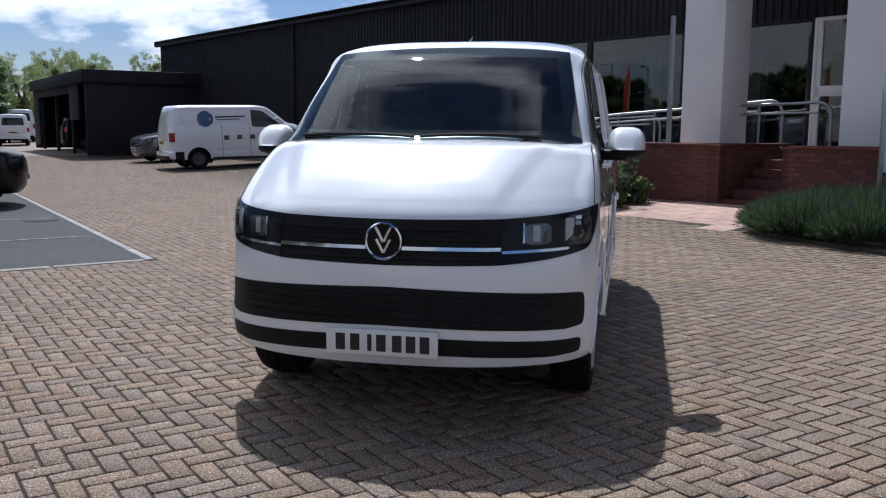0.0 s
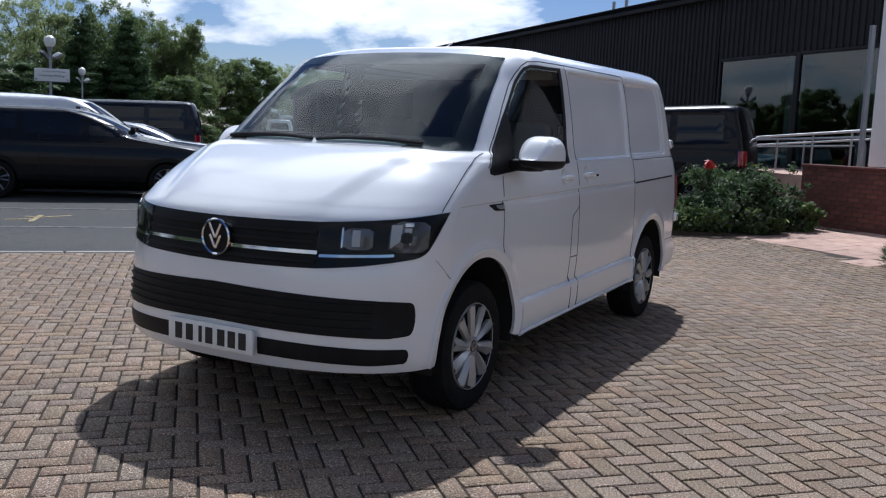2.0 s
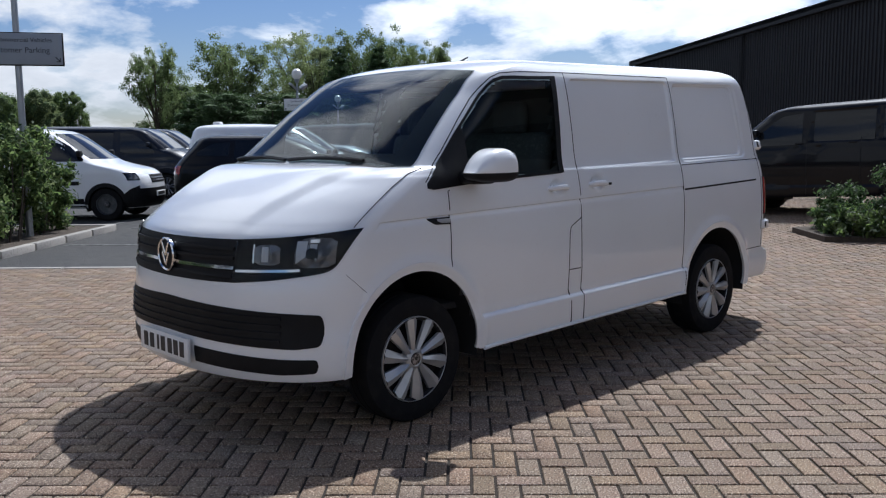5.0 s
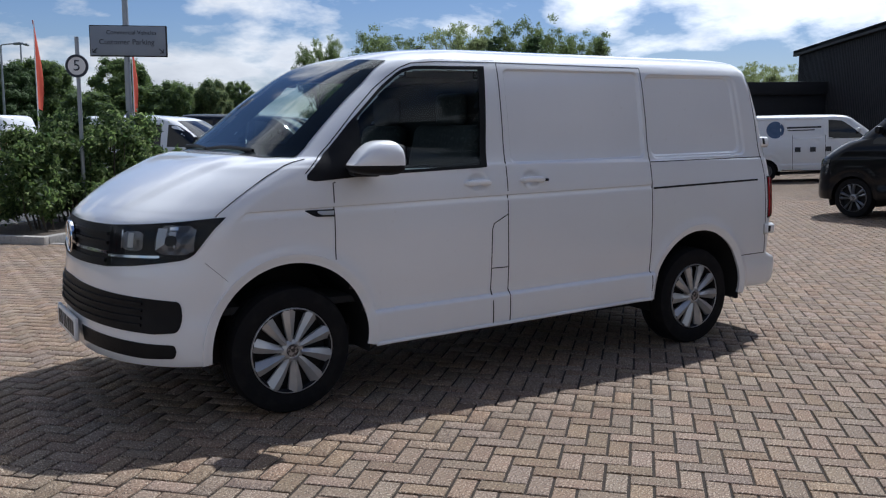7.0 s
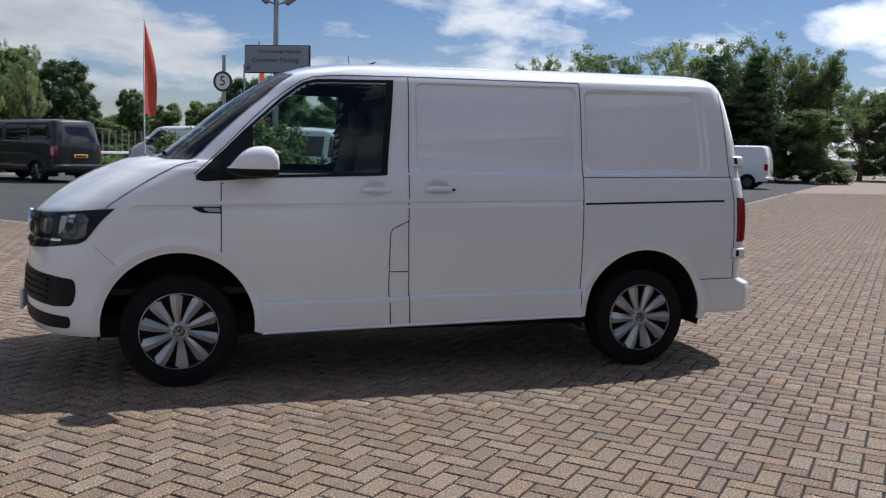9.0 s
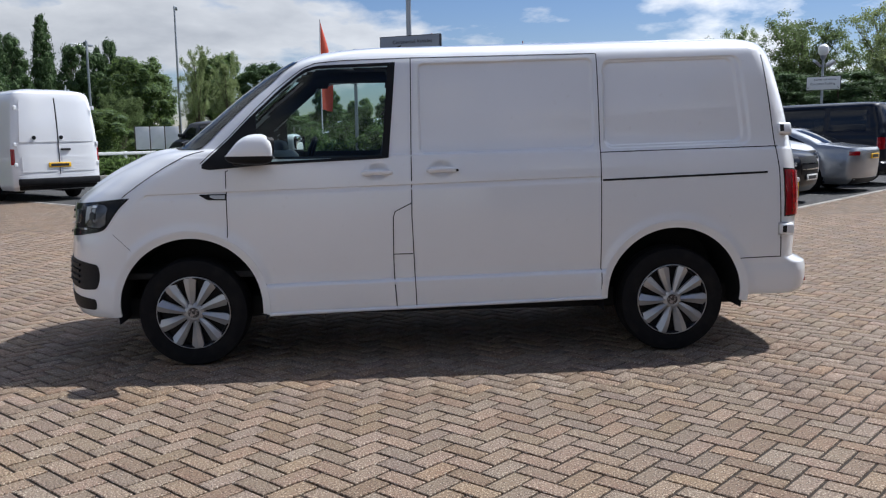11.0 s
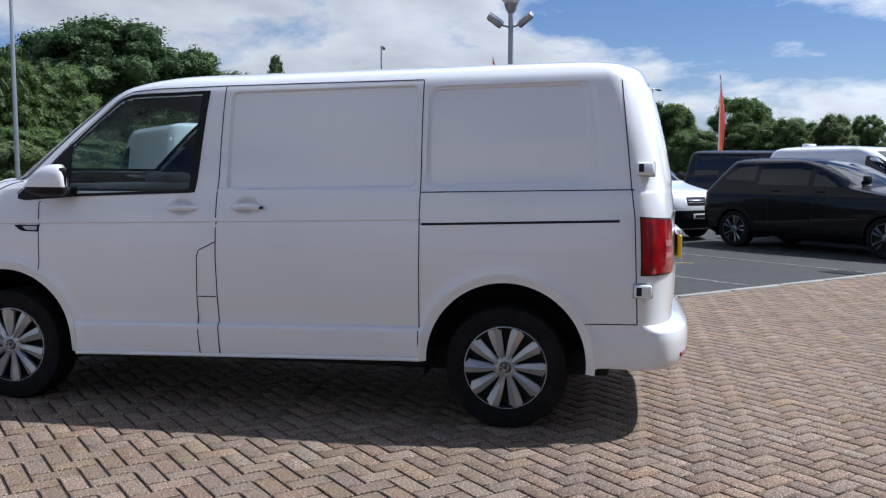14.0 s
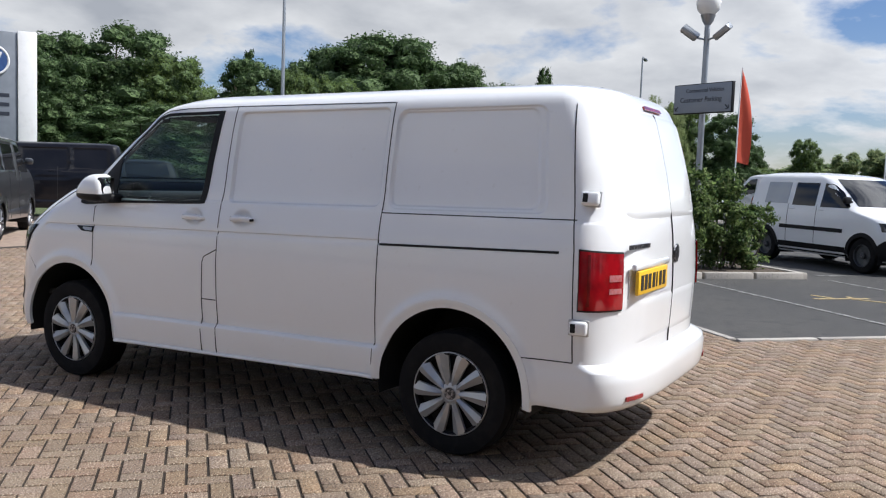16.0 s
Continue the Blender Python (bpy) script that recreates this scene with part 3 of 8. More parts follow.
def pressed(y, z, y0, y1, z0, z1, radius, soft):
    """1 inside a rectangle with rounded corners, falling to 0 over a soft rim."""
    dy = np.abs(y - (y0 + y1) / 2) - (y1 - y0) / 2 + radius
    dz = np.abs(z - (z0 + z1) / 2) - (z1 - z0) / 2 + radius
    d = np.hypot(np.maximum(dy, 0), np.maximum(dz, 0)) + np.minimum(np.maximum(dy, dz), 0) - radius
    return 1 - smoothstep(-soft, 0, d)


def van_relief(y, z):
    rake = 0.0215
    slant = 0.055 * np.clip((z - 1.3) / 0.55, 0, 1) * np.clip((y - 2.7) / 0.5, 0, 1)
    d = -0.019 * pressed(y, z - rake * (y - 1.96), 1.405, 2.50, 1.286, 1.846, 0.04, 0.012)
    d = d - 0.010 * pressed(y + slant, z - rake * (y - 3.0), 2.556, 3.50, 1.300, 1.856, 0.06, 0.010)
    d = d - 0.011 * pressed(y + slant, z - rake * (y - 3.0), 2.556, 3.455, 1.318, 1.842, 0.06, 0.010)
    # waist groove and the ledge above the sill, both rising towards the tail
    belt = z - 1.065 - 0.0225 * y
    d = d - 0.0095 * np.exp(-(belt / np.where(belt > 0, 0.0026, 0.020)) ** 2) * (y > -0.36) * (y < 2.535)
    sill = z - 0.493 - 0.0195 * y
    on = smoothstep(0.40, 0.50, y) * (1 - smoothstep(2.54, 2.60, y))
    d = d + on * (0.015 * (1 - smoothstep(-0.018, 0.004, sill)) - 0.012 * np.exp(-(np.maximum(sill, 0) / 0.06)) * (sill > 0))
    for yc in (0.0, 3.0):
        r = np.hypot(y - yc, np.maximum(z - ARCH_Z, 0))
        d = d + 0.013 * np.exp(-((r - 0.475) / 0.03) ** 2) * (z < 0.92)
    d = d - 0.026 * np.exp(-(((y - 1.145) / 0.060) ** 2 + ((z - 1.178) / 0.042) ** 2) ** 2)
    d = d - 0.026 * np.exp(-(((y - 1.540) / 0.060) ** 2 + ((z - 1.188) / 0.042) ** 2) ** 2)
    return d


def van_bonnet(x, y, z):
    """The raised middle of the bonnet, narrowing towards the badge, and the rake of the sill."""
    edge = 0.50 + 0.27 * np.clip((y + 0.80) / 0.8, 0, 1)
    on = smoothstep(-0.86, -0.60, y) * (1 - smoothstep(-0.20, -0.04, y)) * (z < 1.40)
    raise_mid = 0.016 * on * (1 - smoothstep(edge - 0.07, edge + 0.025, np.abs(x)))
    # the sill's lower edge climbs towards the rear wheel
    sill = 0.05 * np.clip((y - 0.45) / 2.1, 0, 1) * (y < 2.62) * np.clip((0.50 - z) / 0.18, 0, 1) * (np.abs(x) > 0.6)
    bumper = 0.042 * smoothstep(3.40, 3.50, y) * np.clip((0.50 - z) / 0.18, 0, 1)
    return raise_mid + sill + bumper


def van_lean(y, z):
    """The roof climbs a little towards the tail."""
    return 0.018 * np.clip(y - 1.35, 0, 2.0) * smoothstep(1.32, 1.80, z)


VAN = Shell(
    front=[(0.26, -0.80), (0.32, -0.885), (0.40, -0.908), (0.50, -0.912), (0.62, -0.905), (0.75, -0.895), (0.86, -0.872), (0.955, -0.86), (1.0, -0.845), (1.064, -0.775), (1.12, -0.69), (1.188, -0.575), (1.27, -0.40), (1.30, -0.31), (1.318, -0.22), (1.328, -0.145), (1.345, -0.112), (1.42, -0.016), (1.489, 0.07), (1.686, 0.315), (1.828, 0.535), (1.904, 0.69), (1.942, 0.85), (1.962, 1.1), (1.974, 1.6), (1.978, 2.2)],
    rear=[(0.26, 3.80), (0.31, 3.93), (0.36, 3.975), (0.50, 3.985), (0.555, 3.975), (0.575, 3.93), (0.587, 3.895), (0.9, 3.905), (1.15, 3.895), (1.4, 3.86), (1.7, 3.785), (1.86, 3.73), (1.92, 3.69), (1.95, 3.60), (1.965, 3.35), (1.974, 2.9), (1.978, 2.6)],
    half=[(0.26, 0.86), (0.30, 0.92), (0.34, 0.938), (0.50, 0.949), (0.56, 0.9455), (0.70, 0.951), (0.9, 0.952), (1.05, 0.9455), (1.12, 0.9405), (1.26, 0.916), (1.275, 0.912), (1.29, 0.904), (1.55, 0.858), (1.80, 0.806), (1.86, 0.785), (1.90, 0.745), (1.935, 0.67), (1.957, 0.55), (1.97, 0.38), (1.978, 0.15)],
    fdepth=[(0.26, 0.5), (0.6, 0.55), (1.0, 0.55), (1.2, 0.52), (1.35, 0.46), (1.5, 0.44), (1.7, 0.42), (1.85, 0.27), (1.94, 0.4), (1.978, 0.4)],
    rdepth=0.22, fpow=[(0.26, 2.42), (1.0, 2.42), (1.24, 2.9), (1.36, 5.0), (1.88, 5.0), (1.95, 3.5), (1.978, 3.0)], rpow=4.0, relief=van_relief, warp=van_bonnet, lean=van_lean)
VAN_LEVELS = np.unique(np.r_[np.linspace(0.315, 0.485, 11), np.linspace(0.49, 0.556, 19), np.linspace(0.57, 1.04, 24), np.linspace(1.052, 1.128, 46), np.linspace(1.14, 1.25, 14), np.linspace(1.255, 1.335, 30), np.linspace(1.34, 1.79, 24), np.linspace(1.80, 1.86, 20), np.linspace(1.87, 1.978, 22)])

SIDE_TOP = table1([(0.095, 1.238), (0.245, 1.378), (0.37, 1.505), (0.41, 1.541), (0.557, 1.678), (0.594, 1.710), (0.684, 1.780), (0.72, 1.802), (0.79, 1.823), (0.90, 1.829), (1.04, 1.832), (1.27, 1.841)])
SIDE_LOW = table1([(0.095, 1.215), (0.14, 1.206), (0.5, 1.232), (1.235, 1.258), (1.27, 1.262)])


def van_side(y, z):
    return (VAN.flank(y, z), y, z)


def van_window(y, z):
    """The door glass: its rear edge leans forward at the foot."""
    return van_side(y - 0.052 * min(max((1.83 - z) / 0.57, 0), 1) * min(max((y - 0.6) / 0.67, 0), 1), z)


def van_nose(x, z):
    return (x, VAN.nose(x, z), z)


def van_tail(x, z):
    return (x, VAN.tail(x, z), z)


def van_corner(q, z):
    x, y = VAN.turn(q, z)
    return (x, y, z)


def van_rear_corner(q, z):
    x, y = VAN.turn(q, z, True)
    return (x, y, z)


def van_hole(x, y, z):
    """Wheel arches and the glazed openings."""
    h = np.zeros(len(x), bool)
    for yc in (0.0, 3.0):
        h |= (np.hypot(y - yc, z - ARCH_Z) < ARCH_R + 0.012) & (np.abs(x) > 0.55)
        h |= (np.abs(y - yc) < ARCH_R + 0.008) & (z < ARCH_Z) & (np.abs(x) > 0.55)
    top = np.interp(y, [0.33, 0.41, 0.557, 0.684, 0.72, 0.79, 0.90, 1.25], [1.44, 1.515, 1.652, 1.754, 1.776, 1.797, 1.805, 1.814])
    h |= (y > 0.35) & (y < 1.185 + 0.052 * (z - 1.26) / 0.57) & (z > 1.262) & (z < top) & (np.abs(x) > 0.6)
    half = np.interp(z, [1.39, 1.83], [0.765, 0.660])
    h |= (z > 1.372) & (z < 1.825) & (np.abs(x) < half) & (y < 1.0)
    return h


def white_van():
    van = empty("panel_van", pose(0, 0, 0), "white panel van with black bumper grilles, parked on block paving", "van")
    add("body", VAN.mesh("van_body", VAN_LEVELS, WHITE_PAINT, hole=van_hole, ns=460, nf=64, sharp=48), van)
    inner = np.linspace(0.34, 1.93, 40)
    add("cab_lining", VAN.mesh("van_lining", inner, LINING, nf=20, ns=60, nr=6, hole=van_hole, inset=0.035, keep=lambda x, y, z: y < 1.42), van, label="dark grey cab lining")
    add("bulkhead", boxm("van_bulkhead", (1.52, 0.03, 1.36), (0, 1.385, 1.10), LINING), van)
    add("headliner", boxm("van_headliner", (1.25, 0.42, 0.02), (0, 1.19, 1.895), LINING), van)
    add("cab_floor", boxm("van_floor", (1.6, 1.9, 0.04), (0, 0.5, 0.55), LINING), van)
    add("underbody", boxm("van_underbody", (1.34, 4.1, 0.14), (0, 1.5, 0.32), GAP, 0.03), van, label="dark underside")
    add("floor_pan", boxm("van_floor_pan", (1.76, 2.0, 0.08), (0, 1.5, 0.37), GAP, 0.02), van)
    add("dashboard", from_bm("van_dash", box_bm((1.56, 0.46, 0.36), (0, 0.30, 1.12), 0.08, 3), DASH, True), van, label="grey plastic dashboard")
    # added panel that keeps sun from leaking through the hollow front
    add("scuttle_sun_stop", boxm("van_sun_stop", (1.44, 0.38, 0.04), (0, -0.005, 1.232), DASH, 0.01), van)
    add("binnacle", from_bm("van_binnacle", box_bm((0.36, 0.2, 0.1), (-0.37, 0.36, 1.32), 0.04, 3), DASH, True), van)
    ringp = [(-0.37 + 0.19 * math.cos(a), 0.62 + 0.06 * math.sin(a), 1.20 + 0.18 * math.sin(a)) for a in np.linspace(0, 2 * math.pi, 28, endpoint=False)]
    add("steering_wheel", bag("van_wheel", *join([tube(ringp, 0.016, 8, True), tube([(-0.55, 0.62, 1.2), (-0.19, 0.62, 1.2)], 0.018), tube([(-0.37, 0.62, 1.2), (-0.37, 0.40, 1.12)], 0.03)]), BLACK_PLASTIC), van)
    for x in (-0.42, 0.42):
        bm = box_bm((0.5 if x < 0 else 0.7, 0.46, 0.18), (x, 0.95, 0.86), 0.06, 3)
        box_bm((0.5 if x < 0 else 0.7, 0.14, 0.62), (x, 1.22, 1.2), 0.06, 3, bm, Matrix.Rotation(radians(-12), 4, "X"))
        box_bm((0.26, 0.1, 0.2), (x, 1.29, 1.60), 0.04, 3, bm)
        add("seat", from_bm("van_seat", bm, SEAT_CLOTH, True), van, label="dark cloth cab seat")
    # windscreen
    half = table1([(1.322, 0.832), (1.849, 0.708), (1.90, 0.690)])

    def screen(u, v):
        return van_nose(u * half(v), v)
    us = np.linspace(-1, 1, 41)
    ws = add("windscreen", patch("windscreen", screen, us, lambda u: 1.334 - 0.010 * u * u, lambda u: 1.886 - 0.034 * u * u, 26, SCREEN_GLASS, 0.006, 0), van, label="curved clear windscreen")
    add("screen_border", patch("screen_border_top", screen, us, lambda u: 1.818 - 0.01 * u * u, lambda u: 1.885 - 0.034 * u * u, 8, BORDER, 0.0035, 0), van, label="black printed border of the windscreen")
    add("screen_border", patch("screen_border_foot", screen, us, lambda u: 1.336 - 0.010 * u * u, lambda u: 1.392, 6, BORDER, 0.0035, 0), van)
    for s in (-1, 1):
        add("screen_border", patch("screen_border_side", screen, np.linspace(0.90, 0.998, 6) * s, lambda u: 1.335, lambda u: 1.853, 20, BORDER, 0.0035, 0), van)
    for x0, x1 in ((-0.70, -0.05), (-0.02, 0.62)):
        p = [van_nose(x0 + (x1 - x0) * t, 1.350 + 0.055 * t * (1 - t)) for t in np.linspace(0, 1, 12)]
        add("wiper", bag("wiper", *tube([(a, b - 0.016, c + 0.010) for a, b, c in p], 0.010, 6), BLACK_PLASTIC), van, label="black wiper arm")
    # doors glass, black surround and quarter triangle
    ys = np.r_[np.linspace(0.10, 0.30, 8, endpoint=False), np.linspace(0.30, 1.0, 36), np.linspace(1.03, 1.27, 8)]
    for mir in (False, True):
        g = add("door_window", patch("door_window", van_window, ys[8:], SIDE_LOW, SIDE_TOP, 12, SIDE_GLASS, 0.004, 0, mir), van, label="tinted door window")
        add("window_seal", patch("window_seal_top", van_window, ys[8:], lambda u: SIDE_TOP(u) - 0.018, SIDE_TOP, 3, BLACK_PLASTIC, 0.0055, 0.01, mir), van)
        add("window_seal", patch("window_seal_foot", van_window, ys[8:], SIDE_LOW, lambda u: SIDE_LOW(u) + 0.016, 3, BLACK_PLASTIC, 0.0055, 0.01, mir), van)
        add("window_seal", patch("window_seal_back", van_window, np.linspace(1.225, 1.27, 5), SIDE_LOW, SIDE_TOP, 12, BLACK_PLASTIC, 0.0055, 0.01, mir), van)
        add("quarter_trim", patch("quarter_trim", van_window, np.linspace(0.095, 0.42, 16), SIDE_LOW, SIDE_TOP, 6, BLACK_PLASTIC, 0.007, 0.01, mir), van, label="black triangle at the mirror foot")
        # shut lines
        W = 0.0058
        gaps = [
            line([(0.232, 0.765), (0.235, 0.84), (0.235, 1.195), (0.25, 1.20)]),
            line([(0.085, 1.245), (0.253, 1.402), (0.423, 1.578), (0.54, 1.688), (0.636, 1.762), (0.71, 1.812), (0.781, 1.840), (0.95, 1.856), (1.356, 1.868), (2.52, 1.884)]),
            line([(1.365, 1.866), (1.355, 1.25), (1.352, 0.9), (1.362, 0.6), (1.372, 0.345)]),
            line([(2.525, 1.884), (2.53, 1.25), (2.53, 0.372)]),
            line([(2.53, 1.272), (3.66, 1.294)]),
            line([(3.585, 1.868), (3.645, 1.30), (3.664, 1.15), (3.686, 0.60)]),
            line([(3.42, 0.592), (3.688, 0.598)]),
        ]
        if not mir:
            gaps.append(line([(1.352, 0.985), (1.25, 0.935), (1.238, 0.90), (1.235, 0.672), (1.352, 0.672)]))
            gaps.append(line([(1.235, 0.672), (1.237, 0.55), (1.25, 0.345)]))
        for path in gaps:
            add("shut_line", ribbon("shut_line", van_side, path, W, GAP, 0.0012, mir), van)
        add("shut_line", ribbon("wing_line", van_side, line([(-0.45, 0.828), (-0.40, 0.782), (-0.345, 0.731)]), 0.0018, GAP, 0.0008, mir), van)
        add("door_rail", ribbon("door_rail", van_side, line([(2.54, 1.101), (3.588, 1.132)]), 0.013, GAP, 0.002, mir), van, label="black sliding-door rail slot")
        # door handles
        for yc, zc in ((1.145, 1.170), (1.540, 1.180)):
            pts = [van_side(yc + 0.090 * t, zc + 0.006 * (1 - t * t)) for t in np.linspace(-1, 1, 11)]
            pts = [(p[0] + 0.046 * (1 - abs(t) ** 3) - 0.006, p[1], p[2]) for p, t in zip(pts, np.linspace(-1, 1, 11))]
            vs, fs = tube(pts, [0.010, 0.016, 0.0185, 0.0185, 0.018, 0.018, 0.018, 0.018, 0.0175, 0.015, 0.010], 10)
            s = -1 if mir else 1
            h = add("door_handle", bag("door_handle", [(s * v[0], v[1], v[2]) for v in vs], fs, WHITE_PAINT), van)
            if yc > 1.3:
                add("lock", bag("lock", *[[(s * (v[0] + VAN.flank(1.62, zc) + 0.022), v[1] + 1.634, v[2] + zc) for v in lathe([(0.008, -0.012), (0.008, 0.012), (0.0005, 0.013)], 12)[0]], lathe([(0.008, -0.012), (0.008, 0.012), (0.0005, 0.013)], 12)[1]], GAP), h)
        # side marker
        add("side_marker", patch("side_marker", van_side, np.linspace(0.075, 0.232, 9), table1([(0.075, 1.054), (0.125, 1.026), (0.232, 1.023)]), table1([(0.075, 1.058), (0.232, 1.060)]), 4, BLACK_PLASTIC, 0.006, 0.012, mir), van)
        add("side_marker_lens", patch("side_marker_lens", van_side, np.linspace(0.138, 0.228, 7), table1([(0.138, 1.043), (0.165, 1.032), (0.228, 1.031)]), lambda u: 1.052, 3, SILVER_TRIM, 0.009, 0.006, mir), van)
        # rolled lip along the foot of the sill
        lip = [(float(VAN.flank(y, 0.40)) - 0.004, y, 0.317 + 0.0236 * (y - 0.45)) for y in np.linspace(0.47, 2.535, 20)]
        vs, fs = tube(lip, 0.011, 8)
        add("sill_lip", bag("sill_lip", [((-1 if mir else 1) * v[0], v[1], v[2]) for v in vs], fs, WHITE_PAINT), van)
        # arch flanges and liners
        for yc in (0.0, 3.0):
            def arch(u, v, yc=yc):
                a = radians(u)
                return van_side(yc + v * math.cos(a), ARCH_Z + v * math.sin(a))
            add("arch_flange", patch("arch_flange", arch, np.linspace(-6, 181 if yc else 186, 56), lambda u: ARCH_R - 0.012, lambda u: ARCH_R + 0.034, 6, WHITE_PAINT, 0.0035, 0.02, mir, (0, yc, 0.5)), van)
            s = -1 if mir else 1
            vs, fs = [], []
            for a in np.linspace(-12, 192, 26):
                for x in (0.40, 0.93):
                    vs.append((s * x, yc + 0.450 * math.cos(radians(a)), ARCH_Z + 0.450 * math.sin(radians(a))))
            fs = [(2 * i, 2 * i + 1, 2 * i + 3, 2 * i + 2) for i in range(25)]
            fs.append(tuple(2 * i for i in range(26)))
            add("arch_liner", bag("arch_liner", vs, fs, GAP), van, label="black wheel arch liner")
        # headlamp: dark housing, two bowls, clear cover
        low = table1([(9, 1.012), (13, 0.945), (18, 0.872), (20.5, 0.852), (24, 0.840), (45, 0.808), (61, 0.789)])
        high = table1([(8, 1.045), (14, 1.041), (30, 1.022), (45, 1.008), (61, 0.996)])
        q = np.linspace(9, 61, 30)
        lamp = add("headlamp", patch("headlamp", van_corner, q, low, high, 10, BORDER, 0.004, 0.02, mir), van, label="dark headlamp with a silver reflector")
        for q0, q1, z0, z1 in ((18.5, 36.5, 0.868, 1.006), (42.5, 53.0, 0.880, 0.974)):
            lo = lambda u: (z0 + z1) / 2 - (z1 - z0) / 2 * math.sqrt(max(0.55, 1 - abs((u - (q0 + q1) / 2) / ((q1 - q0) / 2)) ** 6))
            hi = lambda u: (z0 + z1) / 2 + (z1 - z0) / 2 * math.sqrt(max(0.55, 1 - abs((u - (q0 + q1) / 2) / ((q1 - q0) / 2)) ** 6))
            add("reflector", patch("reflector", van_corner, np.linspace(q0, q1, 14), lo, hi, 8, LAMP_BOWL, 0.0075, 0.006, mir), lamp)
        for q0, q1, f0, f1, z0, z1, skin in ((36.0, 31.6, 0.0, 0.035, 0.905, 1.006, SILVER_TRIM), (30.6, 26.8, 0.0, 0.0, 1.000, 1.013, CHROME), (30.4, 27.4, 0.045, 0.0, 0.915, 0.992, SILVER_TRIM), (53.6, 53.0, 0.0, 0.0, 0.903, 0.990, CHROME), (50.0, 47.2, 0.0, 0.0, 0.910, 0.980, SILVER_TRIM)):
            z0, z1 = z0 - 0.016, z1 - 0.014
            foot = table1([(q1, z0 + f1), (q0, z0 + f0)])
            add("mirror_facet", patch("mirror_facet", van_corner, np.linspace(q1, q0, 5), foot, lambda u: z1, 4, skin, 0.0105, 0.004, mir), lamp)
        cap = lambda u: 0.026 * math.sqrt(max(0.0, 1 - ((u - 29.4) / 3.0) ** 2))
        add("bulb_shield", patch("bulb_shield", van_corner, np.linspace(26.4, 32.4, 13), lambda u: 0.935 - cap(u), lambda u: 0.935 + cap(u), 5, BLACK_PLASTIC, 0.0112, 0.002, mir), lamp)
        add("lamp_bar", patch("lamp_bar", van_corner, np.linspace(34, 60.5, 12), lambda u: 0.850 - 0.0004 * (u - 34), lambda u: 0.863 - 0.0004 * (u - 34), 3, CHROME, 0.0085, 0.006, mir), lamp)
        cover = add("lamp_cover", patch("lamp_cover", van_corner, q, low, high, 10, CLEAR_LENS, 0.013, 0, mir), lamp)
        # bumper slots
        blunt = lambda u, q0, q1: math.sqrt(max(0.02, 1 - (max(0.0, q0 + q1 - u) / q1) ** 3.0)) if u < q0 + q1 else 1.0
        lo1, hi1 = table1([(21, 0.492), (34, 0.480), (90, 0.506)]), table1([(21, 0.640), (34, 0.650), (90, 0.684)])
        lo2, hi2 = table1([(23, 0.362), (40, 0.355), (80, 0.374)]), table1([(23, 0.428), (40, 0.432), (80, 0.454)])
        half_low = lambda lo, hi, q0, q1: (lambda u: (lo(u) + hi(u)) / 2 - (hi(u) - lo(u)) / 2 * blunt(u, q0, q1))
        half_high = lambda lo, hi, q0, q1: (lambda u: (lo(u) + hi(u)) / 2 + (hi(u) - lo(u)) / 2 * blunt(u, q0, q1))
        add("bumper_grille", patch("bumper_grille", van_corner, np.r_[np.linspace(21, 26, 9), np.linspace(27, 90, 28)], half_low(lo1, hi1, 21, 4.0), half_high(lo1, hi1, 21, 4.0), 6, BLACK_PLASTIC, 0.0045, 0.016, mir), van, label="black plastic bumper grille")
        for k in range(4):
            add("grille_slat", patch("grille_slat", van_corner, np.linspace(40, 90, 18), lambda u, k=k: 0.512 + 0.036 * k + (u - 34) / 56 * 0.012, lambda u, k=k: 0.525 + 0.036 * k + (u - 34) / 56 * 0.012, 3, BLACK_PLASTIC, 0.014, 0.012, mir), van)
        add("bumper_slot", patch("bumper_slot", van_corner, np.r_[np.linspace(23, 27, 8), np.linspace(28, 78, 22)], half_low(lo2, hi2, 23, 3.0), half_high(lo2, hi2, 23, 3.0), 4, BLACK_PLASTIC, 0.0045, 0.016, mir), van)
        # grille half with bars
        add("grille", patch("grille", van_corner, np.linspace(61, 90, 16), table1([(61, 0.789), (90, 0.782)]), table1([(61, 0.996), (90, 0.990)]), 6, BLACK_PLASTIC, 0.003, 0.016, mir), van, label="black radiator grille")
        for zc in (0.818, 0.906, 0.950):
            add("grille_slat", patch("grille_slat", van_corner, np.linspace(61.5, 89, 14), lambda u: zc - 0.008, lambda u: zc + 0.008, 3, BLACK_PLASTIC, 0.016, 0.014, mir), van)
        add("chrome_bar", patch("chrome_bar", van_corner, np.linspace(61, 87, 14), lambda u: 0.851, lambda u: 0.868, 3, CHROME, 0.017, 0.012, mir), van, label="chrome grille bar")
        add("bonnet_line", ribbon("bonnet_line", van_corner, line([(14.5, 1.046), (14.7, 1.06), (15.0, 1.12), (15.5, 1.20), (16.5, 1.27), (18.5, 1.318)], 0.4), 0.004, GAP, 0.003, mir), van)
        # mirror
        s = -1 if mir else 1
        e = lambda c, q: math.copysign(abs(c) ** q, c)
        toe = 0.58 if not mir else 0.30
        for nm, up in (("door_mirror", True), ("mirror_arm", False)):
            bm = bmesh.new()
            bmesh.ops.create_uvsphere(bm, u_segments=36, v_segments=24, radius=1.0)
            for v in bm.verts:
                x, y, z = e(v.co.x, 0.62), e(v.co.y, 0.85), e(v.co.z, 0.70)
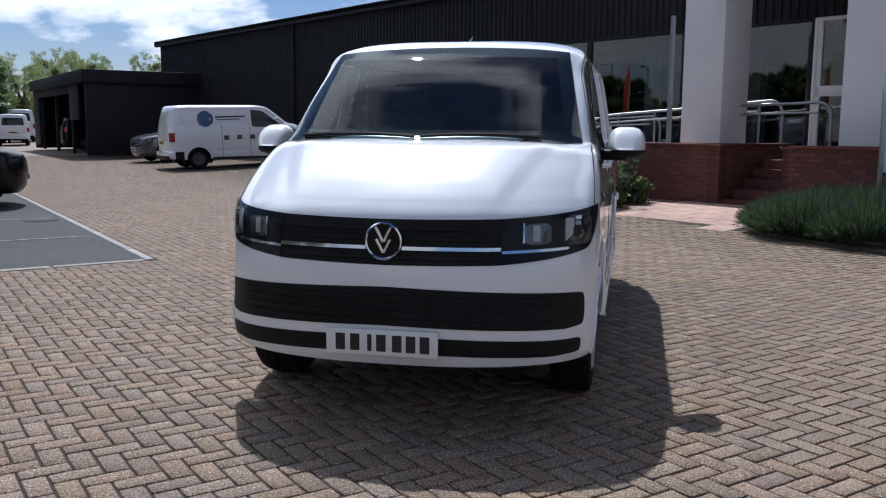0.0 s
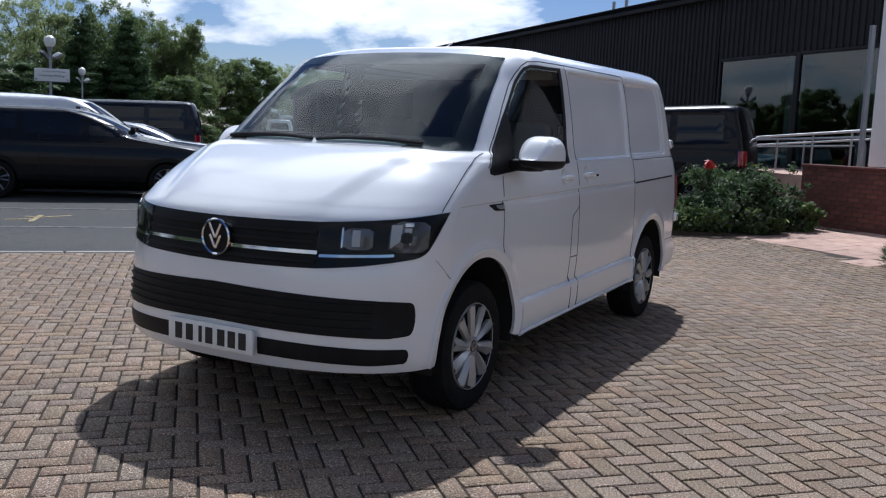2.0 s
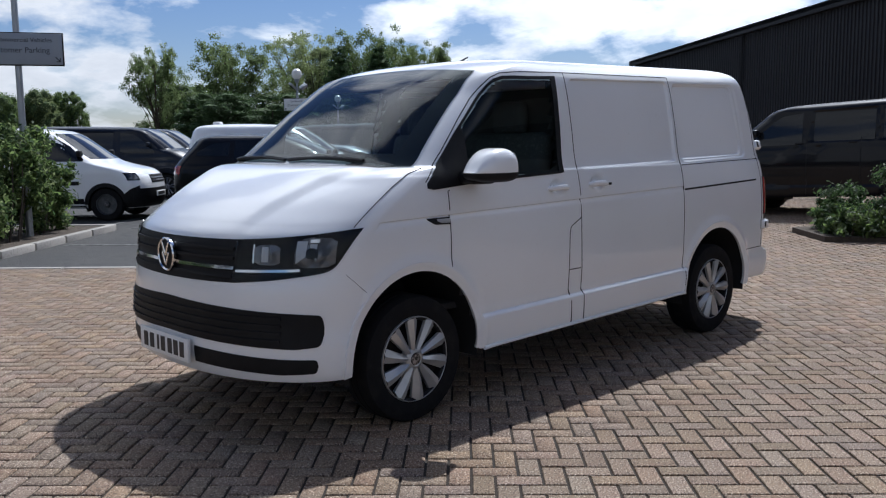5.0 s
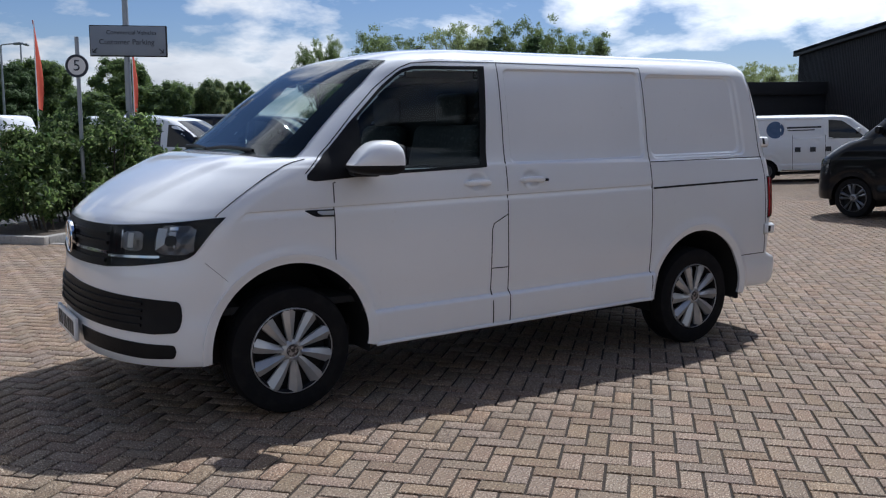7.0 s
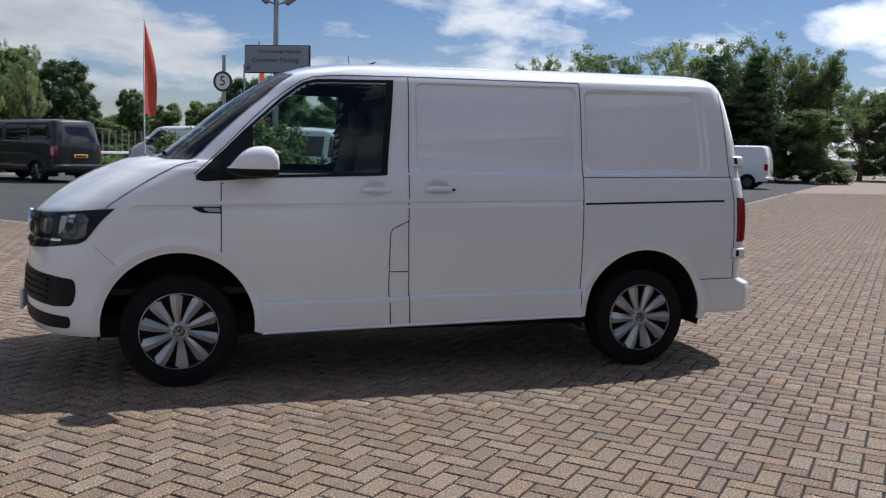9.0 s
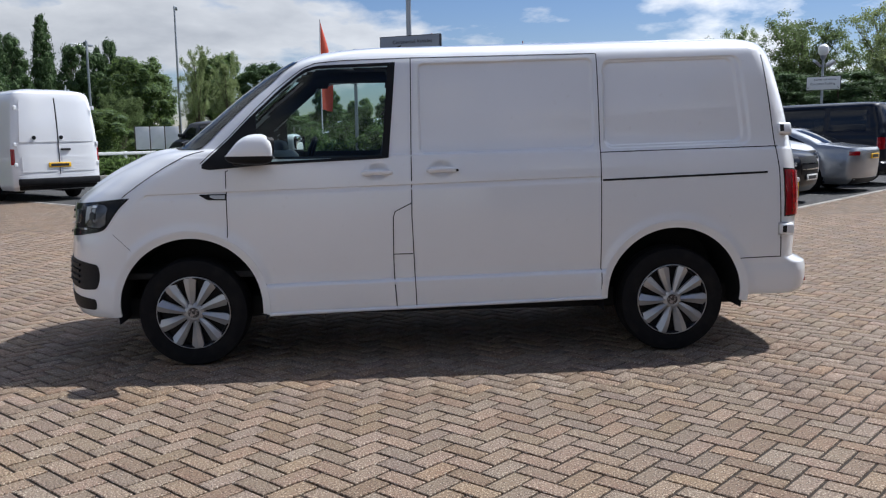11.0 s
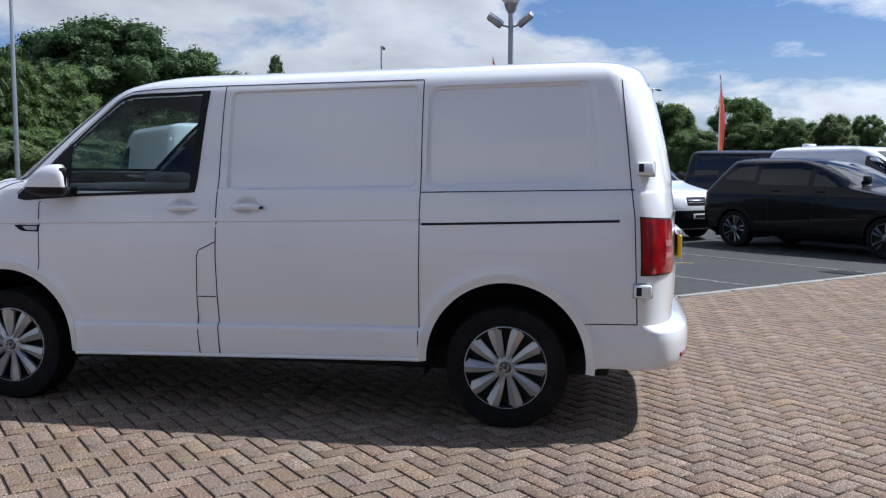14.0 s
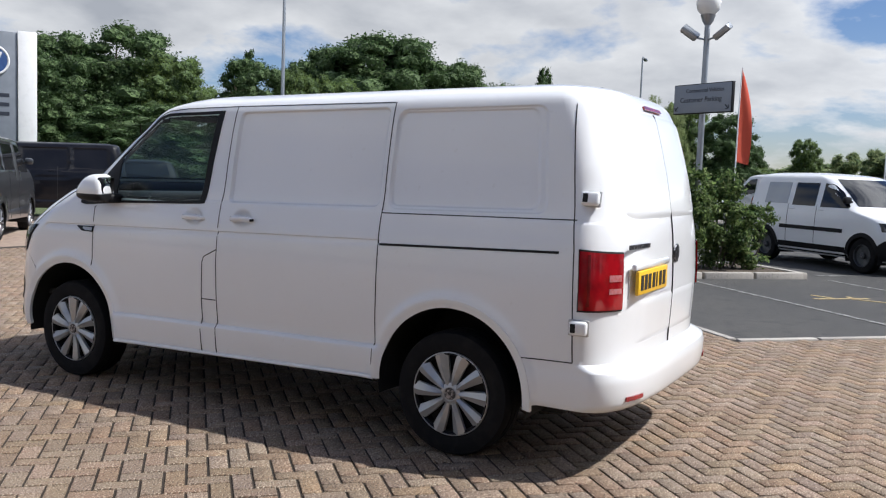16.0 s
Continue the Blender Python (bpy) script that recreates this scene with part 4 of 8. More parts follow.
                back = smoothstep(-0.6, 0.9, y)
                high = (0.126 * max(0.02, 1 - 1.1 * max(0.0, -y) ** 3)) if up else 0.012
                v.co = Vector((x * (0.108 - 0.02 * max(0.0, -y) ** 2), y * (0.203 if y < 0 else 0.020), z * (high if z > 0 else 0.012 if up else 0.05)))
                v.co.y += toe * v.co.x * back + 0.025 * (y > 0) * y
            if not up:
                box_bm((0.20, 0.15, 0.062), (-0.075, -0.075, -0.026), 0.024, 3, bm, Matrix.Rotation(radians(-14), 4, "Z"))
            bmesh.ops.transform(bm, matrix=Matrix.Translation((1.058, 0.462, 1.292 if up else 1.287)), verts=bm.verts)
            if mir:
                bmesh.ops.scale(bm, vec=(-1, 1, 1), verts=bm.verts)
                bmesh.ops.reverse_faces(bm, faces=bm.faces)
            if up:
                mirror_ob = add("door_mirror", from_bm("door_mirror", bm, WHITE_PAINT, True, 60), van, label="white door mirror on a black arm")
            else:
                add("mirror_arm", from_bm("mirror_arm", bm, BLACK_PLASTIC, True, 60), mirror_ob)
        aim = math.degrees(math.atan(toe))
        add("mirror_bezel", boxm("mirror_bezel", (0.19, 0.018, 0.104), (0, 0, 0), BLACK_PLASTIC, 0.03, 3), mirror_ob, pose(s * 1.056, 0.489, 1.346, -4, 0, s * aim))
        add("mirror_glass", boxm("mirror_glass", (0.168, 0.005, 0.088), (0, 0, 0), MIRROR, 0.002), mirror_ob, pose(s * 1.053, 0.500, 1.347, -4, 0, s * aim))
        # rear corner: lamp, hinges
        tl = add("tail_lamp", patch("tail_lamp", van_rear_corner, np.linspace(5, 50, 18), lambda u: 0.862, lambda u: 1.148 - 0.0003 * u, 10, RED_LENS, 0.014, 0.03, mir), van, label="red tail lamp cluster")
        for z0, z1 in ((0.94, 0.966), (1.0, 1.032)):
            add("clear_section", patch("clear_section", van_rear_corner, np.linspace(36, 48, 6), lambda u: z0, lambda u: z1, 4, PINK_LENS, 0.0165, 0.004, mir), tl)
        add("lamp_surround", patch("lamp_surround", van_rear_corner, np.linspace(3.5, 51.5, 18), lambda u: 0.852, lambda u: 1.158 - 0.0003 * u, 4, GAP, 0.004, 0.01, mir), tl)
        add("lamp_rib", patch("lamp_rib", van_rear_corner, np.linspace(14, 17, 3), lambda u: 0.88, lambda u: 1.13, 6, mat("deep_red", (0.12, 0.004, 0.006), 0.2, coat=1.0, spots=[(20, (0.2, 0.01, 0.01), 0.4, 0.7)]), 0.0165, 0.004, mir), tl)
        for zc in (1.40, 0.775):
            xh = float(VAN.flank(3.705, zc))
            tilt = math.degrees(math.atan2(float(VAN.flank(3.705, zc - 0.05) - VAN.flank(3.705, zc + 0.05)), 0.1))
            hg = add("door_hinge", boxm("door_hinge", (0.05, 0.092, 0.068), (0, 0, 0), WHITE_PAINT, 0.014, 3), van, pose(s * (xh + 0.006), 3.712, zc, 0, -s * tilt, s * 4))
            add("hinge_slot", boxm("hinge_slot", (0.004, 0.026, 0.044), (s * 0.0245, -0.022, 0), GAP, 0.001, 1), hg)
            add("hinge_foot", boxm("hinge_foot", (0.012, 0.104, 0.080), (-s * 0.004, 0.0, 0), SILVER_TRIM, 0.004, 1), hg)
        add("rear_reflector", patch("rear_reflector", van_rear_corner, np.linspace(45, 62, 8), lambda u: 0.412, lambda u: 0.434, 3, RED_LENS, 0.006, 0.01, mir), van)
        # wheels
    tyre = wheel_meshes(0.335, 0.215, 0.222, 10, SILVER_TRIM, "van_wheel")
    for yc, spin in ((0.0, 7), (3.0, 20)):
        for left in (True, False):
            put_wheel(van, tyre, 10, ((0.815 if left else -0.815), yc, 0.333), left, spin)
    # badge: plain chrome ring with nested chevrons
    c = Vector(van_nose(0, 0.894)) + Vector((0, -0.03, 0))
    lift = lambda vs: [Vector((v[1], -v[0], v[2])) + c for v in vs]
    vs, fs = lathe([(0.072, -0.02), (0.086, -0.01), (0.088, 0.004), (0.082, 0.010), (0.076, 0.004)], 40)
    bdg = add("badge", bag("badge_ring", lift(vs), fs, CHROME), van, label="round chrome badge")
    vs, fs = lathe([(0.08, -0.01), (0.078, 0.0), (0.0005, 0.002)], 32)
    add("badge_disc", bag("badge_disc", lift(vs), fs, BLACK_PLASTIC), bdg)
    bm = bmesh.new()
    for h, z in ((0.062, 0.030), (0.058, -0.022)):
        for s in (-1, 1):
            box_bm((0.014, 0.012, h * 1.25), (c.x + s * h * 0.30, c.y - 0.004, c.z + z), 0.003, 1, bm, Matrix.Rotation(radians(s * 27), 4, "Y"))
    add("badge_mark", from_bm("badge_mark", bm, CHROME, True), bdg)
    # number plates with plain bars in place of characters
    for nm, y, z, matl, sgn, zc in (("front_plate", VAN.nose(0, 0.43) - 0.022, 0.428, PLATE_WHITE, -1, 0.428), ("rear_plate", VAN.tail(0.50, 1.0) + 0.014, 0.985, PLATE_YELLOW, 1, 0.985)):
        xc = 0.0 if sgn < 0 else 0.42
        pl = add(nm, boxm(nm, (0.53, 0.02, 0.122), (xc, y, zc), matl, 0.006), van)
        for k, dx in enumerate((-0.195, -0.125, -0.055, 0.0, 0.075, 0.14, 0.205)):
            add("plate_bar", boxm("plate_bar", (0.045 if k != 2 else 0.02, 0.004, 0.078), (xc + dx, y + sgn * 0.0105, zc), INK, 0.0008, 1), pl)
    # rear doors: shut line, plate recess ledge, spoiler lamp, badge and plain name bar
    add("shut_line", ribbon("rear_middle", van_tail, line([(0, 0.60), (0, 1.87)]), 0.0022, GAP, 0.0078), van)
    add("plate_ledge", from_bm("plate_ledge", box_bm((0.62, 0.030, 0.034), (0.40, 3.898, 1.066), 0.012, 2), WHITE_PAINT, True), van)
    add("plate_recess", patch("plate_recess", van_tail, np.linspace(0.10, 0.70, 10), lambda u: 0.905, lambda u: 1.05, 4, WHITE_PAINT, 0.004, 0.006), van)
    cap_top = lambda u: 1.870 - 0.05 * max(0.0, (abs(u) - 0.54) / 0.16) ** 2.5 - 0.02 * u * u
    add("door_pressing", patch("door_pressing", van_tail, np.linspace(-0.70, 0.70, 80), lambda u: 1.30 + 0.03 * max(0.0, (abs(u) - 0.56) / 0.14) ** 2, cap_top, 44, WHITE_PAINT, 0.007, 0, soft=0.05), van)
    add("lower_pressing", patch("lower_pressing", van_tail, np.linspace(-0.60, 0.60, 60), lambda u: 0.66, lambda u: 0.890, 20, WHITE_PAINT, 0.005, 0, soft=0.10), van)
    add("name_bar", boxm("name_bar", (0.30, 0.006, 0.024), (0.58, VAN.tail(0.58, 1.165) + 0.006, 1.165), HUB_CAP, 0.002, 1, Matrix.Rotation(radians(-3), 4, "Z")), van)
    add("brake_lamp", patch("brake_lamp", van_tail, np.linspace(-0.16, 0.16, 8), lambda u: 1.885, lambda u: 1.905, 3, RED_LENS, 0.012, 0.016), van, label="red high-level brake lamp")
    vs, fs = lathe([(0.045, -0.008), (0.055, 0.0), (0.05, 0.006), (0.0005, 0.008)], 28)
    add("rear_badge", bag("rear_badge", [Vector((-v[1], v[0], v[2])) + Vector((-0.07, VAN.tail(0.07, 1.09) + 0.004, 1.095)) for v in vs], fs, HUB_CAP), van)
    add("aerial", bag("aerial", *tube([(0, 1.2, 1.96), (0, 1.33, 2.02)], [0.012, 0.004], 8), BLACK_PLASTIC), van)
    add("exhaust", bag("exhaust", *tube([(-0.5, 3.0, 0.26), (-0.5, 3.75, 0.26)], 0.03, 10), STEEL), van)
    for y in (0.0, 3.0):
        add("axle", bag("axle", *tube([(-0.75, y, 0.33), (0.75, y, 0.33)], 0.05, 10), GAP), van)
    return van


white_van()


# ---- ground: block paving in herringbone, tarmac car park, verge ----
A0, B0 = 5.28, -0.22                    # tarmac: a > A0 and b < B0


def ab(a, b, z=0.0):
    """World place from car-park coordinates."""
    r = math.sqrt(0.5)
    return Vector((-a * r + b * r, a * r + b * r, z))


def ground():
    n = 24
    xs = np.linspace(-1, 1, n + 1)
    xs = np.sign(xs) * np.abs(xs) ** 3 * 1500
    vs = [(x, y, -0.012) for x in xs for y in xs]
    fs = [(i * (n + 1) + j, (i + 1) * (n + 1) + j, (i + 1) * (n + 1) + j + 1, i * (n + 1) + j + 1) for i in range(n) for j in range(n)]
    g = add("ground", bag("ground", vs, fs, JOINT, False), kind="structure", label="sandy joints and bed below the paving", category="ground")
    return g


ground()


def strip(name, corners, z, material, label, category="road", step=1.0, kind="structure", under=0.03):
    """A thin level slab over a convex outline."""
    bm = bmesh.new()
    top = [bm.verts.new((p[0], p[1], z)) for p in corners]
    low = [bm.verts.new((p[0], p[1], z - under)) for p in corners]
    bm.faces.new(top)
    for i in range(len(top)):
        j = (i + 1) % len(top)
        bm.faces.new((top[j], top[i], low[i], low[j]))
    bmesh.ops.recalc_face_normals(bm, faces=bm.faces)
    return add(name, from_bm(name, bm, material), label=label, category=category, kind=kind)


# ---- parked vehicles ----
def gz(x, y):
    """Height of the yard: it rises gently towards the building."""
    t = min(max(((x + y) * math.sqrt(0.5) - 4.5) / 6, 0), 1)
    return 0.18 * t * t * (3 - 2 * t)


SALOON = Shell(
    front=[(0.18, -0.80), (0.30, -0.88), (0.50, -0.90), (0.66, -0.86), (0.74, -0.72), (0.82, -0.30), (0.88, 0.10), (0.93, 0.45), (1.05, 0.72), (1.20, 1.05), (1.33, 1.38), (1.40, 1.70), (1.43, 2.0)],
    rear=[(0.18, 3.80), (0.30, 3.93), (0.60, 3.97), (0.85, 3.98), (0.97, 3.94), (1.00, 3.70), (1.03, 3.35), (1.15, 3.05), (1.28, 2.75), (1.38, 2.45), (1.43, 2.2)],
    half=[(0.18, 0.80), (0.26, 0.88), (0.40, 0.92), (0.62, 0.925), (0.85, 0.90), (0.95, 0.87), (1.05, 0.80), (1.20, 0.72), (1.34, 0.62), (1.41, 0.48), (1.43, 0.2)],
    fdepth=[(0.18, 0.45), (0.6, 0.5), (0.9, 0.4), (1.1, 0.35), (1.43, 0.4)], rdepth=[(0.18, 0.3), (1.0, 0.3), (1.43, 0.4)], fpow=2.6, rpow=2.8)
SUV = Shell(
    front=[(0.24, -0.80), (0.38, -0.90), (0.65, -0.92), (0.86, -0.87), (0.95, -0.74), (1.02, -0.30), (1.08, 0.10), (1.14, 0.42), (1.28, 0.66), (1.45, 1.0), (1.57, 1.35), (1.63, 1.7), (1.655, 2.1)],
    rear=[(0.24, 3.60), (0.36, 3.72), (0.70, 3.78), (0.98, 3.76), (1.12, 3.68), (1.30, 3.52), (1.48, 3.36), (1.58, 3.28), (1.63, 3.05), (1.655, 2.6)],
    half=[(0.24, 0.84), (0.32, 0.92), (0.50, 0.95), (0.72, 0.955), (0.98, 0.93), (1.08, 0.89), (1.2, 0.84), (1.4, 0.76), (1.55, 0.68), (1.63, 0.52), (1.655, 0.2)],
    fdepth=[(0.24, 0.45), (0.8, 0.5), (1.1, 0.4), (1.655, 0.4)], rdepth=0.28, fpow=2.6, rpow=3.2)
ESTATE = Shell(
    front=[(0.20, -0.78), (0.34, -0.86), (0.60, -0.87), (0.80, -0.82), (0.90, -0.62), (0.98, -0.22), (1.04, 0.10), (1.16, 0.35), (1.35, 0.68), (1.52, 1.02), (1.61, 1.4), (1.65, 1.9)],
    rear=[(0.20, 3.55), (0.36, 3.66), (0.70, 3.68), (1.0, 3.66), (1.3, 3.58), (1.52, 3.48), (1.6, 3.3), (1.65, 2.8)],
    half=[(0.20, 0.80), (0.30, 0.88), (0.60, 0.91), (0.9, 0.90), (1.05, 0.87), (1.3, 0.79), (1.5, 0.72), (1.6, 0.60), (1.65, 0.25)],
    fdepth=[(0.20, 0.45), (0.9, 0.45), (1.65, 0.4)], rdepth=0.25, fpow=2.6, rpow=3.4)
CITY_VAN = Shell(
    front=[(0.24, -0.70), (0.38, -0.77), (0.64, -0.78), (0.84, -0.73), (0.98, -0.58), (1.07, -0.25), (1.14, 0.02), (1.25, 0.22), (1.45, 0.50), (1.65, 0.80), (1.76, 1.05), (1.81, 1.5), (1.835, 2.0)],
    rear=[(0.24, 3.28), (0.36, 3.40), (0.8, 3.42), (1.2, 3.40), (1.55, 3.33), (1.74, 3.25), (1.80, 3.1), (1.835, 2.6)],
    half=[(0.24, 0.82), (0.34, 0.89), (0.6, 0.915), (0.95, 0.905), (1.12, 0.885), (1.4, 0.82), (1.65, 0.755), (1.76, 0.68), (1.815, 0.5), (1.835, 0.2)],
    fdepth=[(0.24, 0.45), (1.0, 0.45), (1.835, 0.35)], rdepth=0.18, fpow=2.6, rpow=4.0)
BIG_VAN = Shell(
    front=[(0.26, -0.85), (0.40, -0.98), (0.8, -1.0), (1.02, -0.93), (1.15, -0.70), (1.30, -0.38), (1.42, -0.16), (1.7, 0.12), (2.0, 0.42), (2.25, 0.72), (2.42, 1.0), (2.52, 1.5), (2.58, 2.2)],
    rear=[(0.26, 4.8), (0.36, 4.92), (0.5, 4.94), (1.5, 4.92), (2.2, 4.86), (2.45, 4.82), (2.53, 4.6), (2.58, 4.0)],
    half=[(0.26, 0.95), (0.36, 1.01), (0.7, 1.02), (1.2, 1.015), (1.5, 0.99), (1.9, 0.95), (2.3, 0.90), (2.44, 0.84), (2.53, 0.6), (2.58, 0.25)],
    fdepth=[(0.26, 0.5), (1.2, 0.55), (2.58, 0.4)], rdepth=0.16, fpow=2.6, rpow=5.0)
FIVE_SPOKE = wheel_meshes(0.34, 0.22, 0.235, 10, mat("alloy", (0.30, 0.31, 0.33), 0.3, metal=0.8, spots=[(12, (0.2, 0.2, 0.22), 0.5, 0.7)]), "alloy", 0.55)
STEEL_WHEEL = wheel_meshes(0.32, 0.20, 0.20, 0, mat("steel_rim", (0.08, 0.085, 0.09), 0.5, metal=0.6, spots=[(12, (0.14, 0.14, 0.14), 0.5, 0.7)]), "steel")


def vehicle(shell, levels, paint, m, base, front, windows, screen, back, lamps, tails, label, category, wheel=None, arch=0.40, track=0.80, grille=None, skirt=None, plate=PLATE_WHITE, name="car", mirrors=True, rear_plate=True, dark_nose=False):
    """A parked vehicle. windows: (y0, y1, low, high) rows on the flanks; screen and back: (low, high, share of width); lamps, tails: (angle0, angle1, low, high)."""
    car = empty(name, m, label, category)
    far = levels[-1]
    zs = np.unique(np.r_[levels, np.linspace(far * 0.96, far, 5)])
    r = wheel[0].vertices and max(v.co.z for v in wheel[0].vertices)

    def hole(x, y, z):
        h = np.zeros(len(x), bool)
        for yc in (0.0, base):
            h |= (np.hypot(y - yc, z - r) < arch) & (np.abs(x) > 0.5)
        return h
    mid = (0, base / 2, far / 2)
    side = lambda y, z: (shell.flank(y, z), y, z)
    nose = lambda u, z: (u * shell.half(z), shell.nose(u * shell.half(z), z), z)
    tail = lambda u, z: (u * shell.half(z), shell.tail(u * shell.half(z), z), z)
    corner = lambda q, z: (*shell.turn(q, z), z)
    rear = lambda q, z: (*shell.turn(q, z, True), z)
    add("body", shell.mesh(name + "_body", zs, paint, nf=14, ns=70, nr=10, hole=hole), car)
    add("underbody", boxm("underbody", (1.2, base + 1.0, 0.14), (0, base / 2, levels[0] + 0.08), GAP, 0.03), car)
    for mir in (False, True):
        s = -1 if mir else 1
        for yc in (0.0, base):
            vs = []
            for a in np.linspace(-20, 200, 20):
                for x in (0.45, shell.half(0.6) - 0.02):
                    vs.append((s * x, yc + (arch + 0.03) * math.cos(radians(a)), r + (arch + 0.03) * math.sin(radians(a))))
            fs = [(2 * i, 2 * i + 1, 2 * i + 3, 2 * i + 2) for i in range(19)] + [tuple(2 * i for i in range(20))]
            add("arch_liner", bag("liner", vs, fs, GAP), car)
            lip = lambda u, v, yc=yc: side(yc + v * math.cos(radians(u)), r + v * math.sin(radians(u)))
            add("arch_flange", patch("flange", lip, np.linspace(0, 180, 24), lambda u: arch - 0.03, lambda u: arch + 0.05, 4, skirt or paint, 0.006, 0.015, mir, (0, yc, 0.4)), car)
        for y0, y1, lo, hi in windows:
            add("side_window", patch("side_window", side, np.linspace(y0, y1, 14), table1(lo), table1(hi), 6, CAR_GLASS, 0.004, 0.006, mir, mid), car, label="dark side window")
        q0, q1, lo, hi = lamps
        lamp = add("headlamp", patch("headlamp", corner, np.linspace(q0, q1, 10), lambda u: lo, lambda u: hi, 5, CAR_GLASS, 0.006, 0.01, mir, mid), car)
        add("reflector", patch("reflector", corner, np.linspace(q0 + 0.2 * (q1 - q0), q1 - 0.15 * (q1 - q0), 7), lambda u: lo + 0.02, lambda u: hi - 0.02, 4, LAMP_BOWL, 0.009, 0.004, mir, mid), lamp)
        q0, q1, lo, hi = tails
        add("tail_lamp", patch("tail_lamp", rear, np.linspace(q0, q1, 8), lambda u: lo, lambda u: hi, 5, RED_LENS, 0.008, 0.012, mir, mid), car, label="red tail lamp")
        if skirt:
            add("sill_trim", patch("sill_trim", side, np.linspace(arch + 0.05, base - arch - 0.05, 10), lambda u: levels[0] + 0.03, lambda u: levels[0] + 0.20, 3, skirt, 0.005, 0.01, mir, mid), car)
        if mirrors:
            yw = screen[3]
            zz = screen[0] + 0.08
            x = float(shell.flank(yw, zz))
            bm = box_bm((0.17, 0.10, 0.13), (s * (x + 0.10), yw, zz + 0.03), 0.04, 2)
            box_bm((0.08, 0.05, 0.04), (s * (x + 0.01), yw, zz), 0.01, 1, bm)
            add("door_mirror", from_bm("mirror", bm, BLACK_PLASTIC if skirt else paint, True), car)
        for y in (0.32 * base, 0.62 * base):
            add("door_handle", boxm("door_handle", (0.03, 0.14, 0.025), (s * (float(shell.flank(y + 0.25, screen[0] - 0.10)) + 0.008), y + 0.25, screen[0] - 0.10), paint, 0.008), car)
            add("shut_line", ribbon("shut_line", side, line([(y + 0.38, levels[0] + 0.06), (y + 0.38, screen[0])], 0.1), 0.012, GAP, 0.002, mir, mid), car)
        for yc in (0.0, base):
            put_wheel(car, wheel, 10 if wheel[5] else 0, (s * track, yc, r), not mir, 11, True)
    us = np.linspace(-1, 1, 15)
    add("windscreen", patch("windscreen", nose, us * screen[2], lambda u: screen[0], lambda u: screen[1], 8, CAR_GLASS, 0.006, 0.008, False, mid), car, label="dark windscreen")
    if back:
        add("rear_window", patch("rear_window", tail, us * back[2], lambda u: back[0], lambda u: back[1], 6, CAR_GLASS, 0.006, 0.008, False, mid), car)
    if grille:
        add("grille", patch("grille", nose, us * grille[2], lambda u: grille[0], lambda u: grille[1], 5, BLACK_PLASTIC, 0.006, 0.01, False, mid), car)
        for k in (0.3, 0.6):
            zc = grille[0] + (grille[1] - grille[0]) * k
            add("grille_bar", patch("grille_bar", nose, us * grille[2] * 0.95, lambda u: zc - 0.012, lambda u: zc + 0.012, 3, CHROME, 0.016, 0.01, False, mid), car)
    lo = levels[0] + 0.02
    if dark_nose:
        add("bumper", patch("bumper", nose, us * 0.93, lambda u: lo, lambda u: lo + 0.36, 5, BLACK_PLASTIC, 0.012, 0.02, False, mid), car, label="black plastic front bumper")
    zp = levels[0] + 0.26
    pf = add("front_plate", boxm("plate", (0.52, 0.02, 0.11), (0, float(shell.nose(0, zp)) - 0.02, zp), PLATE_WHITE), car)
    add("plate_bar", boxm("plate_bar", (0.42, 0.004, 0.06), (0, float(shell.nose(0, zp)) - 0.031, zp), INK, 0.001, 1), pf)
    if rear_plate:
        zr = tails[2] - 0.02
        pr = add("rear_plate", boxm("plate_rear", (0.52, 0.02, 0.11), (0, float(shell.tail(0, zr)) + 0.02, zr), PLATE_YELLOW), car)
        add("plate_bar", boxm("plate_bar", (0.42, 0.004, 0.06), (0, float(shell.tail(0, zr)) + 0.031, zr), INK, 0.001, 1), pr)
    add("rear_bumper_trim", patch("rear_bumper", tail, us * 0.9, lambda u: lo, lambda u: lo + 0.12, 3, BLACK_PLASTIC, 0.008, 0.012, False, mid), car)
    return car


def facing(a, b, turn, side=0.0, z=None):
    """A pose on the car park: the front axle's middle at (a, b), the nose towards +b turned by degrees; local -y is the nose."""
    p = ab(a, b)
    return pose(p.x, p.y, gz(p.x, p.y) if z is None else z, 0, 0, 135 + turn)


CAB = [(0.30, 1.29), (0.40, 1.385), (0.70, 1.63), (0.88, 1.76), (1.25, 1.80)]


def transporter(paint, m, label, glazed, wheel=FIVE_SPOKE, back=True):
    w = [(0.32, 1.25, [(0, 1.24), (2, 1.26)], CAB)]
    if glazed:
        w += [(1.45, 2.45, [(0, 1.30), (4, 1.30)], [(0, 1.80), (4, 1.80)]), (2.58, 3.42, [(0, 1.30), (4, 1.30)], [(0, 1.80), (4, 1.80)])]
    return vehicle(VAN, np.r_[np.linspace(0.31, 1.2, 20), np.linspace(1.24, 1.9, 22), np.linspace(1.91, 1.978, 8)], paint, m, 3.0, 0.91, w, (1.37, 1.885, 0.86, 0.45), (1.30, 1.76, 0.72) if back else None, (12, 54, 0.86, 1.01), (4, 46, 0.87, 1.15), label, "van", wheel, 0.40, 0.81, (0.82, 0.98, 0.52), None, name="van")


